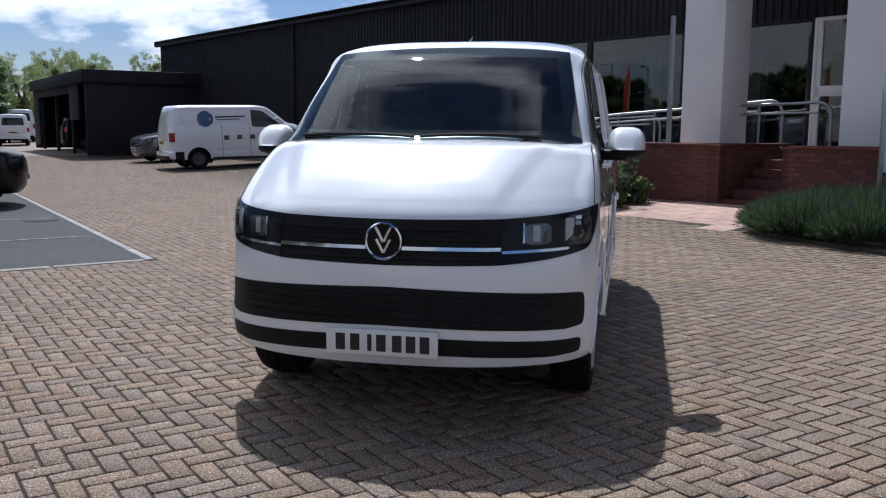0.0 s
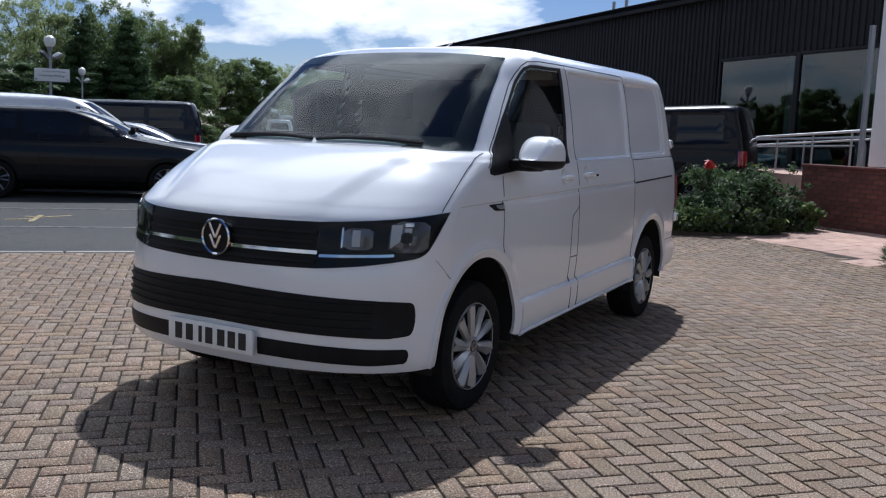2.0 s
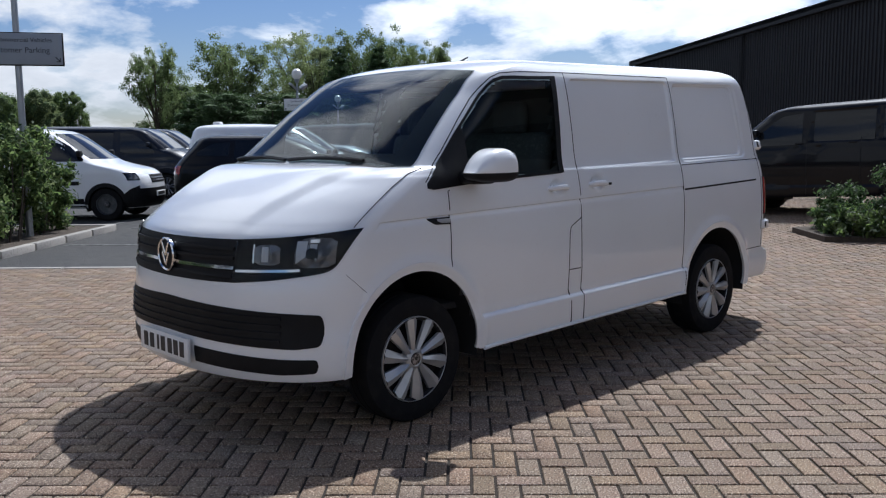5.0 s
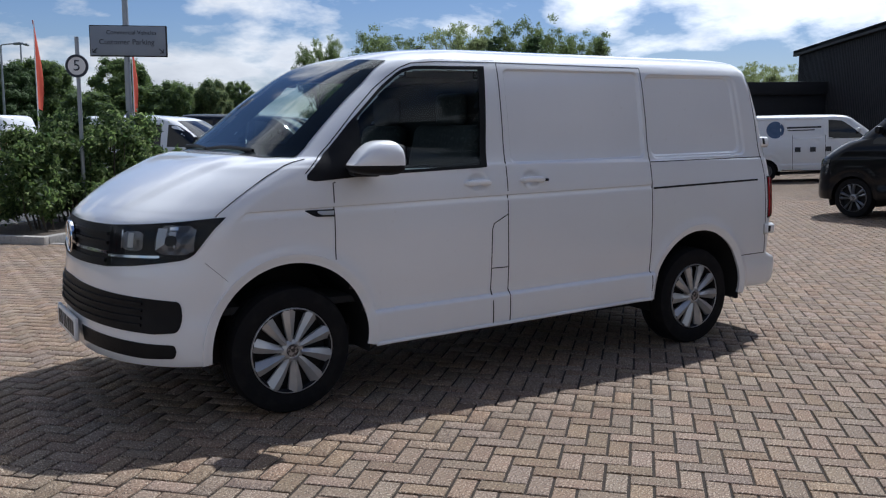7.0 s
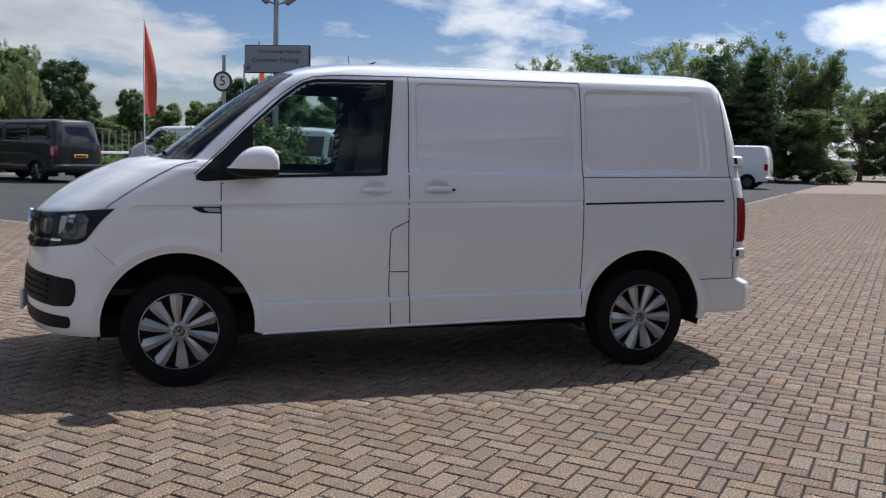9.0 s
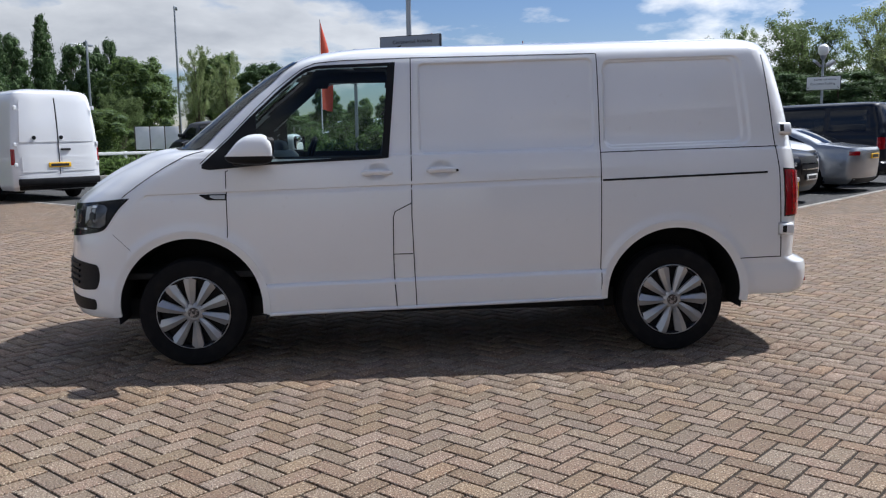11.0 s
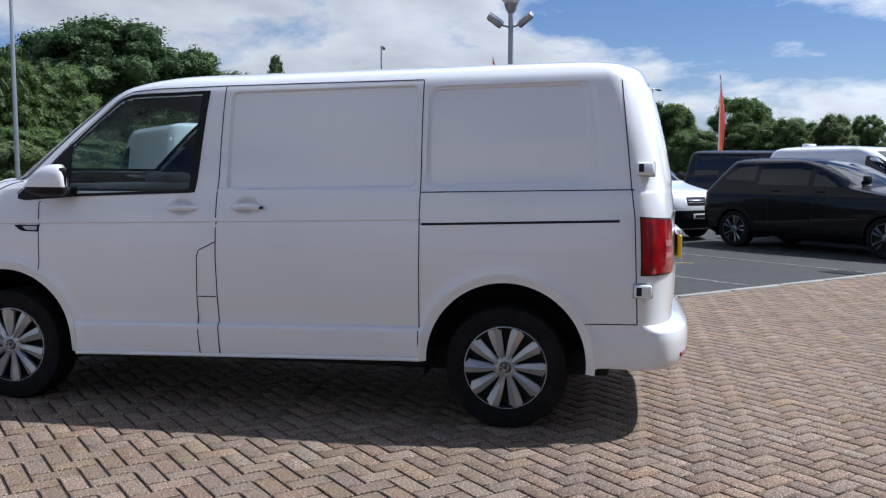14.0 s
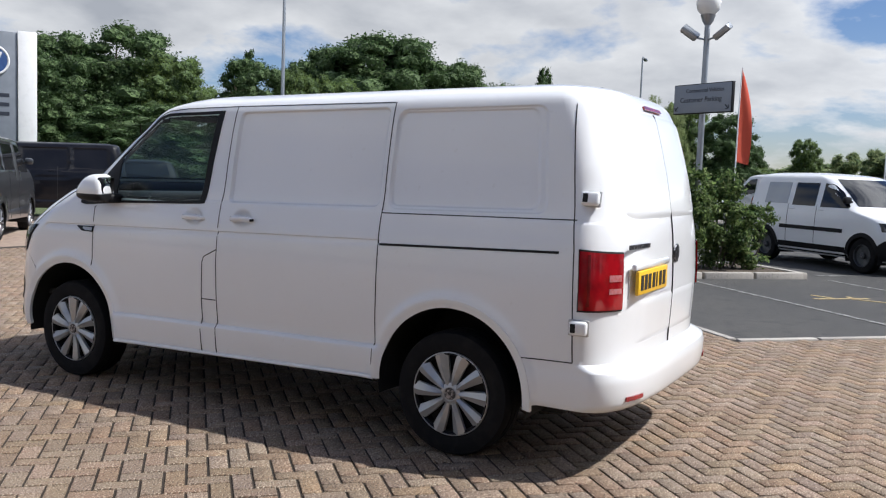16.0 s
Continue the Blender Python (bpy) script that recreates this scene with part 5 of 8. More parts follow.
# black sports utility car and the row beside it
vehicle(SUV, np.linspace(0.24, 1.655, 40), BLACK_PAINT, facing(13.1, -1.2, 0), 2.9, 0.9,
        [(0.55, 1.35, [(0, 1.13), (3, 1.16)], [(0.5, 1.17), (0.9, 1.42), (1.15, 1.53), (1.5, 1.56)]), (1.45, 2.45, [(0, 1.15), (3, 1.16)], [(1, 1.56), (2.5, 1.54)]), (2.55, 3.2, [(0, 1.17), (3.2, 1.24)], [(2, 1.54), (2.9, 1.47), (3.2, 1.30)])],
        (1.16, 1.58, 0.84, 0.62), (1.22, 1.52, 0.78), (14, 42, 0.74, 0.86), (6, 50, 0.88, 1.04), "black sports utility car with alloy wheels on tarmac", "car", FIVE_SPOKE, 0.40, 0.83, (0.55, 0.88, 0.45), BLACK_PLASTIC)
CITY_LEVELS = np.linspace(0.24, 1.835, 40)
CITY_DOOR = (0.42, 1.15, [(0, 1.16), (3, 1.16)], [(0.4, 1.18), (0.7, 1.45), (0.95, 1.60), (1.3, 1.63)])
city = vehicle(CITY_VAN, CITY_LEVELS, WHITE_PAINT, facing(12.7, -6.1, 2), 2.70, 0.78,
        [CITY_DOOR, (1.3, 1.95, [(0, 1.17), (3, 1.17)], [(0, 1.62), (3, 1.62)])],
        (1.20, 1.70, 0.84, 0.48), (1.2, 1.65, 0.7), (16, 44, 0.78, 0.93), (4, 40, 0.95, 1.3), "white small passenger van with black bumper", "van", STEEL_WHEEL, 0.37, 0.79, (0.72, 0.88, 0.42), BLACK_PLASTIC, name="van", dark_nose=True)
city_side = lambda y, z: (CITY_VAN.flank(y, z), y, z)
for mir in (False, True):
    add("rub_strip", patch("rub_strip", city_side, np.linspace(0.50, 2.25, 14), lambda u: 0.70, lambda u: 0.775, 3, BLACK_PLASTIC, 0.010, 0.012, mir, (0, 1.3, 0.9)), city, label="black plastic rubbing strip")
    add("quarter_panel", patch("quarter_panel", city_side, np.linspace(2.10, 2.80, 14), lambda u: 1.19, lambda u: 1.62, 8, SILVER_PAINT, 0.004, 0.006, mir, (0, 1.3, 0.9)), city, label="grey blanked rear quarter")
    add("bumper_corner", patch("bumper_corner", lambda q, z: (*CITY_VAN.turn(q, z), z), np.linspace(4, 40, 12), lambda u: 0.26, table1([(4, 0.52), (20, 0.62), (40, 0.68)]), 5, BLACK_PLASTIC, 0.010, 0.014, mir, (0, 1.3, 0.9)), city, label="black plastic bumper corner")
small = vehicle(CITY_VAN, CITY_LEVELS, WHITE_PAINT, facing(15.45, -1.85, 0), 2.70, 0.78, [CITY_DOOR],
        (1.20, 1.70, 0.84, 0.48), (1.2, 1.65, 0.7), (16, 44, 0.78, 0.93), (4, 40, 0.95, 1.3), "white small panel van beside the black car", "van", STEEL_WHEEL, 0.37, 0.79, (0.72, 0.88, 0.42), None, name="van")
small.scale = (1.04, 1.04, 1.05)
add("roof_beacon", boxm("roof_beacon", (0.26, 0.16, 0.07), (0.1, 2.9, 1.855), SIGN_WHITE, 0.02), small, label="white roof lamp housing")
vehicle(SALOON, np.linspace(0.18, 1.43, 36), SILVER_PAINT, facing(17.0, -4.25, 180), 2.85, 0.9,
        [(0.75, 1.6, [(0, 0.95), (3, 0.97)], [(0.7, 0.97), (1.1, 1.18), (1.4, 1.30), (1.7, 1.34)]), (1.7, 2.75, [(0, 0.97), (3, 0.99)], [(1, 1.34), (2.2, 1.31), (2.75, 1.08)])],
        (0.97, 1.36, 0.82, 0.75), (1.06, 1.34, 0.8), (14, 44, 0.62, 0.73), (8, 44, 0.80, 0.885), "silver saloon car with its boot towards the drive", "car", FIVE_SPOKE, 0.37, 0.80, (0.45, 0.7, 0.45), None)
transporter(NAVY_PAINT, facing(19.7, -4.4, 180), "dark blue panel van backed into a bay", True)
vehicle(ESTATE, np.linspace(0.20, 1.65, 36), TEAL_PAINT, facing(25.4, -1.6, 0), 2.70, 0.86,
        [(0.45, 1.3, [(0, 1.06), (3, 1.08)], [(0.4, 1.08), (0.8, 1.35), (1.1, 1.48), (1.4, 1.52)]), (1.4, 2.4, [(0, 1.07), (3, 1.08)], [(0, 1.52), (3, 1.52)])],
        (1.12, 1.56, 0.84, 0.5), (1.12, 1.5, 0.78), (16, 46, 0.68, 0.80), (6, 46, 0.85, 1.1), "teal green car with its bonnet towards the drive", "car", STEEL_WHEEL, 0.38, 0.79, (0.62, 0.74, 0.5), None)
transporter(WHITE_PAINT, facing(38.8, -5.4, 180), "white panel van further along the row", False, STEEL_WHEEL, False)
transporter(NAVY_PAINT, facing(19.6, -7.2, 0), "dark blue van with alloy wheels in the second row", True)
transporter(BLACK_PAINT, facing(22.3, -7.5, 0), "black van standing behind the dark blue one", True)
# vans on the far side of the drive
transporter(COAL_PAINT, facing(15.0, -23.0, 180), "grey van with tinted windows facing the hedge", True)
transporter(WHITE_PAINT, facing(19.9, -20.8, 180), "white panel van standing behind the island shrubs", False, STEEL_WHEEL, False)
transporter(GREY_PAINT, facing(-4.2, -13.6, 180), "grey van with its tailgate towards the yard", True)
transporter(BLACK_PAINT, pose(-8.3, -16.05, 0, 0, 0, 52), "black panel van along the drive", False)
vehicle(SUV, np.linspace(0.24, 1.655, 40), BLACK_PAINT, facing(-1.2, -22.8, 180), 2.82, 0.9,
        [(0.55, 1.35, [(0, 1.13), (3, 1.16)], [(0.5, 1.17), (0.9, 1.42), (1.15, 1.53), (1.5, 1.56)]), (1.45, 2.45, [(0, 1.15), (3, 1.16)], [(1, 1.56), (2.5, 1.54)])],
        (1.16, 1.58, 0.84, 0.62), (1.22, 1.52, 0.78), (14, 42, 0.74, 0.86), (6, 50, 0.88, 1.04), "black estate car with red tail lamps by the trees", "car", FIVE_SPOKE, 0.40, 0.83, (0.55, 0.88, 0.45), BLACK_PLASTIC)
big = vehicle(BIG_VAN, np.linspace(0.26, 2.58, 50), WHITE_PAINT, facing(5.85, -19.6, 180), 3.64, 1.0,
        [(0.42, 1.30, [(0, 1.42), (3, 1.44)], [(0.4, 1.46), (0.7, 1.75), (0.95, 1.98), (1.3, 2.02)])],
        (1.46, 2.2, 0.86, 0.5), None, (14, 44, 0.85, 1.1), (3, 30, 0.85, 1.2), "large white high-roof panel van with black lower trim", "van", STEEL_WHEEL, 0.40, 0.90, (0.75, 0.95, 0.5), BLACK_PLASTIC, name="van")
for u0, u1 in ((-0.86, -0.02), (0.02, 0.86)):
    add("door_panel", patch("door_panel", lambda u, z: (u * BIG_VAN.half(z), BIG_VAN.tail(u * BIG_VAN.half(z), z), z), np.linspace(u0, u1, 6), lambda u: 1.35, lambda u: 2.28, 8, WHITE_PAINT, 0.012, 0.012, False, (0, 2, 1.3)), big)
big_tail = lambda x, z: (x, BIG_VAN.tail(x, z), z)
add("shut_line", ribbon("big_seam", big_tail, line([(0, 0.62), (0, 2.34)], 0.2), 0.014, GAP, 0.014, False, (0, 2, 1.3)), big)
for x0, x1 in ((-0.84, -0.06), (0.06, 0.84)):
    add("lower_panel", patch("lower_panel", big_tail, np.linspace(x0, x1, 8), lambda u: 0.68, lambda u: 1.02, 6, WHITE_PAINT, 0.010, 0.012, False, (0, 2, 1.3)), big)
add("door_handle", boxm("big_handle", (0.22, 0.05, 0.045), (-0.16, 4.945, 1.18), BLACK_PLASTIC, 0.012), big, label="black rear door handle")
for x in (-0.07, 0.55):
    vs, fs = lathe([(0.04, -0.01), (0.045, 0.012), (0.0005, 0.016)], 16)
    add("lock", bag("big_lock", [(v[1] + x, v[0] + 4.935, v[2] + 1.45) for v in vs], [f[::-1] for f in fs], BLACK_PLASTIC), big)
for x in (-0.95, 0.95):
    for z in (0.85, 1.30, 2.12):
        add("door_hinge", boxm("big_hinge", (0.07, 0.05, 0.09), (x * (1.0 if z < 2 else 0.95), 4.86, z), WHITE_PAINT, 0.012), big)
add("rear_bumper", boxm("big_bumper", (1.86, 0.16, 0.16), (0, 4.93, 0.46), BLACK_PLASTIC, 0.03), big, label="black plastic rear bumper")
# by the building
transporter(BLACK_PAINT, pose(-3.95, 13.2, 0.045, 1.8, 0, -86), "black van parked in front of the showroom", True)
tp = transporter(WHITE_PAINT, pose(-10.5, 23.3, 0.150, -2.2, 0, 132), "white panel van with a round blue mark on its side", False, STEEL_WHEEL, False)
ring = lambda u: math.sqrt(max(0.0, 0.25 ** 2 - (u - 2.72) ** 2))
add("side_mark", patch("side_mark", van_side, np.linspace(2.472, 2.968, 22), lambda u: 1.55 - ring(u), lambda u: 1.55 + ring(u), 8, mat("blue_mark", (0.05, 0.10, 0.20), 0.5, spots=[(8, (0.08, 0.13, 0.24), 0.4, 0.7)]), 0.006, 0.008, True), tp, label="plain round blue mark")
add("bumper_trim", patch("bumper_trim", van_side, np.linspace(3.46, 3.72, 6), lambda u: 0.33, lambda u: 0.57, 4, BLACK_PLASTIC, 0.012, 0.016, True), tp, label="black rear bumper corner")
for k in range(3):
    add("side_bar", boxm("side_bar", (0.01, 0.16, 0.14), (-float(VAN.flank(2.0, 0.95)) - 0.002, 2.1 - 0.42 * k, 0.95), GREY_PAINT, 0.002, 1), tp)
add("side_bar", boxm("side_bar", (0.01, 0.95, 0.05), (-float(VAN.flank(1.9, 1.58)) - 0.002, 1.92, 1.60), GREY_PAINT, 0.002, 1), tp)
add("side_bar", boxm("side_bar", (0.01, 0.75, 0.03), (-float(VAN.flank(1.9, 1.5)) - 0.002, 2.0, 1.52), GREY_PAINT, 0.002, 1), tp)
vehicle(SUV, np.linspace(0.24, 1.655, 40), GREY_PAINT, pose(-16.2, 25.3, 0.045, 2.2, 0, -40), 2.9, 0.9,
        [(0.55, 1.35, [(0, 1.13), (3, 1.16)], [(0.5, 1.17), (0.9, 1.42), (1.15, 1.53), (1.5, 1.56)]), (1.45, 2.45, [(0, 1.15), (3, 1.16)], [(1, 1.56), (2.5, 1.54)])],
        (1.16, 1.58, 0.84, 0.62), None, (14, 42, 0.74, 0.90), (6, 40, 0.85, 1.0), "grey pickup standing beside the carport", "pickup", STEEL_WHEEL, 0.40, 0.83, (0.6, 0.9, 0.5), BLACK_PLASTIC)
vehicle(ESTATE, np.linspace(0.20, 1.65, 36), BLACK_PAINT, pose(-23.9, 36.6, 0.16, 0, 0, 132), 2.70, 0.86,
        [(0.45, 1.3, [(0, 1.06), (3, 1.08)], [(0.4, 1.08), (0.8, 1.35), (1.1, 1.48), (1.4, 1.52)])],
        (1.12, 1.56, 0.84, 0.5), (1.12, 1.5, 0.78), (16, 46, 0.68, 0.80), (6, 46, 0.85, 1.1), "black car under the carport", "car", STEEL_WHEEL, 0.38, 0.79, (0.62, 0.74, 0.5), None)
transporter(WHITE_PAINT, pose(-39.4, 47.1, 0.01, 0, 0, -142), "white panel van with its back to the yard", False, STEEL_WHEEL, True)
transporter(WHITE_PAINT, pose(-44.6, 54.6, 0.01, 0, 0, -142), "white van waiting behind the other one", False, STEEL_WHEEL, True).scale = (1.0, 1.0, 1.22)

FAR_PAVE = mat("far_paving", (0.27, 0.20, 0.155), 0.88, spots=[(9, (0.20, 0.145, 0.11), 0.45, 0.6), (0.35, (0.27, 0.215, 0.17), 0.4, 0.7)], bump=0.003, bscale=30)


def inside(poly, x, y):
    c = False
    for (x0, y0), (x1, y1) in zip(poly, poly[1:] + poly[:1]):
        if (y0 > y) != (y1 > y) and x < (x1 - x0) * (y - y0) / (y1 - y0) + x0:
            c = not c
    return c


PATH_FLAGS = [(0.55, 9.55), (2.55, 7.35), (4.6, 9.3), (4.6, 12.6), (2.5, 10.55), (1.4, 11.2)]
BED_LEFT = [(-1.75, 10.1), (-0.85, 9.15), (0.4, 9.6), (1.45, 10.95), (0.2, 12.2), (-1.2, 11.4)]
BED_RIGHT = [(2.62, 7.2), (3.9, 5.45), (8.0, 6.5), (8.0, 11.0), (4.75, 9.3)]


def paved(x, y):
    """Where blocks lie: off the tarmac, the beds and the flagged path."""
    a, b = (y - x) * math.sqrt(0.5), (x + y) * math.sqrt(0.5)
    if a > A0 - 0.10 and b < B0 + 0.10:
        return False
    return not any(inside(p, x, y) for p in (PATH_FLAGS, BED_LEFT, BED_RIGHT))


def brick_bm_data(l, w, h, c):
    """A block with a chamfered top, centred, its top at z 0."""
    a, b = l / 2, w / 2
    lo = [(-a, -b, -h), (a, -b, -h), (a, b, -h), (-a, b, -h)]
    mi = [(-a, -b, -c), (a, -b, -c), (a, b, -c), (-a, b, -c)]
    hi = [(-a + c, -b + c, 0), (a - c, -b + c, 0), (a - c, b - c, 0), (-a + c, b - c, 0)]
    fs = [(8, 9, 10, 11)]
    for i in range(4):
        j = (i + 1) % 4
        fs += [(i, j, 4 + j, 4 + i), (4 + i, 4 + j, 8 + j, 8 + i)]
    return np.array(lo + mi + hi), fs


def pavers():
    """Blocks of 200 by 100 mm; the ones beside the van's flank are single pieces, the rest one joined mesh."""
    U = 0.1030
    v0, f0 = brick_bm_data(0.1930, 0.0898, 0.02, 0.0030)
    f0 = np.array(f0)
    single = bag("paver", v0, [tuple(f) for f in f0], PAVER, False)
    R = math.sqrt(0.5)
    rng = np.random.default_rng(3)
    vs, fs, count = [], [], 0
    base = empty("block_paving", None, "brown clay block paving in herringbone", "paving", kind="structure")
    for i in range(-170, 260):
        for j in range(-110, 200):
            d = (i + j) % 4
            if d == 0:
                a, b, flat = (i + 1) * U, (j + 0.5) * U, True
            elif d == 2:
                a, b, flat = (i + 0.5) * U, (j + 1) * U, False
            else:
                continue
            x, y = (-a + b) * R + 0.055, (a + b) * R + 0.0965
            if not paved(x, y) or not (-7.5 < x < 8.5 and -8.5 < y < 15.5):
                continue
            q = 135 if flat else 45
            dz, tx, ty = gz(x, y) + rng.normal(0, 0.0008), rng.normal(0, 0.0025), rng.normal(0, 0.0025)
            rot = radians(q + rng.normal(0, 0.25))
            if 1.75 < x < 3.2 and -0.9 < y < 3.6 and count < 300:
                add("paver", single, base, pose(x, y, dz, math.degrees(tx), math.degrees(ty), math.degrees(rot)))
                count += 1
                continue
            c, s = math.cos(rot), math.sin(rot)
            p = np.column_stack((v0[:, 0] * c - v0[:, 1] * s + x, v0[:, 0] * s + v0[:, 1] * c + y, v0[:, 2] + dz + v0[:, 0] * tx * 0.7 + v0[:, 1] * ty))
            fs.append(f0 + 12 * len(vs))
            vs.append(p)
    # blocks further off: their tops alone
    ii, jj = np.meshgrid(np.arange(-170, 420), np.arange(-240, 200), indexing="ij")
    far = []
    for step, da, db, turn in ((0, 1.0, 0.5, 135), (2, 0.5, 1.0, 45)):
        on = (ii + jj) % 4 == step
        a, b = (ii[on] + da) * U, (jj[on] + db) * U
        x, y = (-a + b) * R + 0.055, (a + b) * R + 0.0965
        a, b = (y - x) * R, (x + y) * R
        near = (x > -7.5) & (x < 8.5) & (y > -8.5) & (y < 15.5)
        ok = ~near & (x > -25.3) & (x < 8.4) & (y > -8.4) & (y < 31.3) & ~((a > A0 - 0.10) & (b < B0 + 0.10)) & (b < 13.5)
        x, y, b = x[ok], y[ok], b[ok]
        t = np.clip((b - 4.5) / 6, 0, 1)
        z = 0.18 * t * t * (3 - 2 * t) + rng.normal(0, 0.001, len(x))
        rot = np.radians(turn + rng.normal(0, 0.25, len(x)))
        for p, q in ((-1, -1), (1, -1), (1, 1), (-1, 1)):
            u, w = p * 0.0957, q * 0.0440
            far.append(np.column_stack((x + u * np.cos(rot) - w * np.sin(rot), y + u * np.sin(rot) + w * np.cos(rot), z)))
    far = np.vstack([np.stack(far[k:k + 4], axis=1).reshape(-1, 3) for k in (0, 4)])
    add("far_pavers", quads("far_pavers", far, np.arange(len(far)).reshape(-1, 4), PAVERS), base, kind="stuff")
    me = bpy.data.meshes.new("pavers")
    v, f = np.vstack(vs), np.vstack(fs)
    me.vertices.add(len(v)); me.vertices.foreach_set("co", v.ravel())
    me.loops.add(f.size); me.loops.foreach_set("vertex_index", f.ravel().astype(np.int32))
    me.polygons.add(len(f)); me.polygons.foreach_set("loop_start", np.arange(0, f.size, 4, dtype=np.int32)); me.polygons.foreach_set("loop_total", np.full(len(f), 4, dtype=np.int32))
    me.update(calc_edges=True)
    me.materials.append(PAVERS)
    add("pavers", me, base, kind="stuff")



def yard():
    """The far paving, a sheet that follows the rise towards the building."""
    vs, fs = [], []
    xs, ys = np.linspace(-75, 35, 111), np.linspace(-45, 85, 131)
    for x in xs:
        for y in ys:
            vs.append((x, y, gz(x, y) - (0.05 if -24.5 < x < 8.4 and -8.4 < y < 30.5 else 0.004)))
    n = len(ys)
    for i in range(len(xs) - 1):
        for j in range(n - 1):
            fs.append((i * n + j, (i + 1) * n + j, (i + 1) * n + j + 1, i * n + j + 1))
    add("yard", bag("yard", vs, fs, FAR_PAVE, False), label="brown block paving of the wide yard", category="paving", kind="structure")
    # joint bed under the near blocks
    vs, fs = [], []
    xs, ys = np.linspace(-25.4, 8.42, 90), np.linspace(-8.42, 31.4, 106)
    for x in xs:
        for y in ys:
            vs.append((x, y, gz(x, y) - 0.0085))
    n = len(ys)
    for i in range(len(xs) - 1):
        for j in range(n - 1):
            fs.append((i * n + j, (i + 1) * n + j, (i + 1) * n + j + 1, i * n + j + 1))
    add("paving_bed", bag("paving_bed", vs, fs, JOINT, False), label="dark sanded joints between the blocks", category="paving", kind="structure")


yard()
# tarmac car park, kerb edging, bay lines
strip("car_park", [ab(A0, B0), ab(A0, -24.4), ab(60, -24.4), ab(60, B0)], -0.002, TARMAC, "worn dark grey tarmac car park", "car park")
strip("verge", [ab(-40, -16.8), ab(-40, -70), ab(4.4, -70), ab(4.4, -16.8)], 0.06, GRASS, "dry grass verge", "grass", under=0.12)
strip("verge", [ab(4.4, -24.4), ab(4.4, -70), ab(95, -70), ab(95, -24.4)], 0.06, GRASS, "dry grass verge", "grass", under=0.12)
strip("verge", [ab(60, -22.8), ab(60, -70), ab(130, -70), ab(130, 30), ab(78, 30), ab(78, -12), ab(60, -12)][0:4], 0.055, GRASS, "grass verge past the car park", "grass", under=0.12)


def row_of(name, mesh, start, end, step, parent, turn=0.0, z=0.0):
    d = (end - start)
    n = int(d.length / step)
    q = math.degrees(math.atan2(d.y, d.x))
    for k in range(n):
        p = start + d * ((k + 0.5) / n)
        add(name, mesh, parent, pose(p.x, p.y, z, 0, 0, q + turn))


def edging():
    k = empty("kerb", None, "pale concrete edging between paving and tarmac", "kerb", kind="structure")
    stone = boxm("edging_stone", (0.895, 0.09, 0.12), (0, 0, -0.05), KERB, 0.012)
    row_of("edging_stone", stone, ab(A0 - 0.04, B0 + 0.045), ab(34, B0 + 0.045), 0.9, k)
    row_of("edging_stone", stone, ab(A0 - 0.045, B0), ab(A0 - 0.045, -15), 0.9, k)
    far = boxm("kerb_stone", (0.905, 0.12, 0.22), (0, 0, 0.0), KERB, 0.02)
    row_of("kerb_stone", far, ab(-30, -16.75), ab(4.4, -16.75), 0.91, k)
    row_of("kerb_stone", far, ab(4.4, -24.35), ab(48, -24.35), 0.91, k)
    row_of("kerb_stone", far, ab(4.4, -16.75), ab(4.4, -24.35), 0.91, k)


edging()


def bay_lines():
    k = empty("bay_lines", None, "worn white parking bay lines", "road marking", kind="structure")
    for i in range(11):
        a = 7.65 + 2.6 * i
        for b0, b1 in ((-5.0, -0.35), (-11.0, -6.3)):
            if i < 2 and b0 < -6:
                continue
            p, q = ab(a, b0), ab(a, b1)
            m = (p + q) / 2
            add("bay_line", boxm("bay_line", ((p - q).length, 0.085, 0.004), (0, 0, 0), LINE, 0.0), k, pose(m.x, m.y, 0.0015, 0, 0, 45))
    p, q = ab(10.5, -5.65), ab(36, -5.65)
    m = (p + q) / 2
    add("bay_line", boxm("bay_line", ((p - q).length, 0.085, 0.004), (0, 0, 0), LINE, 0.0), k, pose(m.x, m.y, 0.0015, 0, 0, 135))
    # worn yellow mark in the first bay
    for da, db, l, t in ((8.75, -2.9, 0.9, 135), (8.6, -3.1, 0.35, 60), (9.05, -2.65, 0.4, 80), (8.95, -2.95, 0.3, 20)):
        p = ab(da, db)
        add("yellow_mark", boxm("yellow_mark", (l, 0.07, 0.004), (0, 0, 0), YLINE, 0.0), k, pose(p.x, p.y, 0.0025, 0, 0, t))
    g = empty("drain_cover", pose(*ab(10.0, -0.55, 0.0)), "dark iron drain cover at the paving edge", "drain cover")
    add("frame", boxm("drain_frame", (0.46, 0.46, 0.01), (0, 0, 0.0), GAP, 0.003), g, pose(0, 0, 0.001, 0, 0, 45))
    for i in range(6):
        add("bar", boxm("drain_bar", (0.38, 0.03, 0.012), (0, 0, 0), CLADDING, 0.003), g, pose((i - 2.5) * 0.045, (i - 2.5) * 0.045, 0.004, 0, 0, 135))


bay_lines()


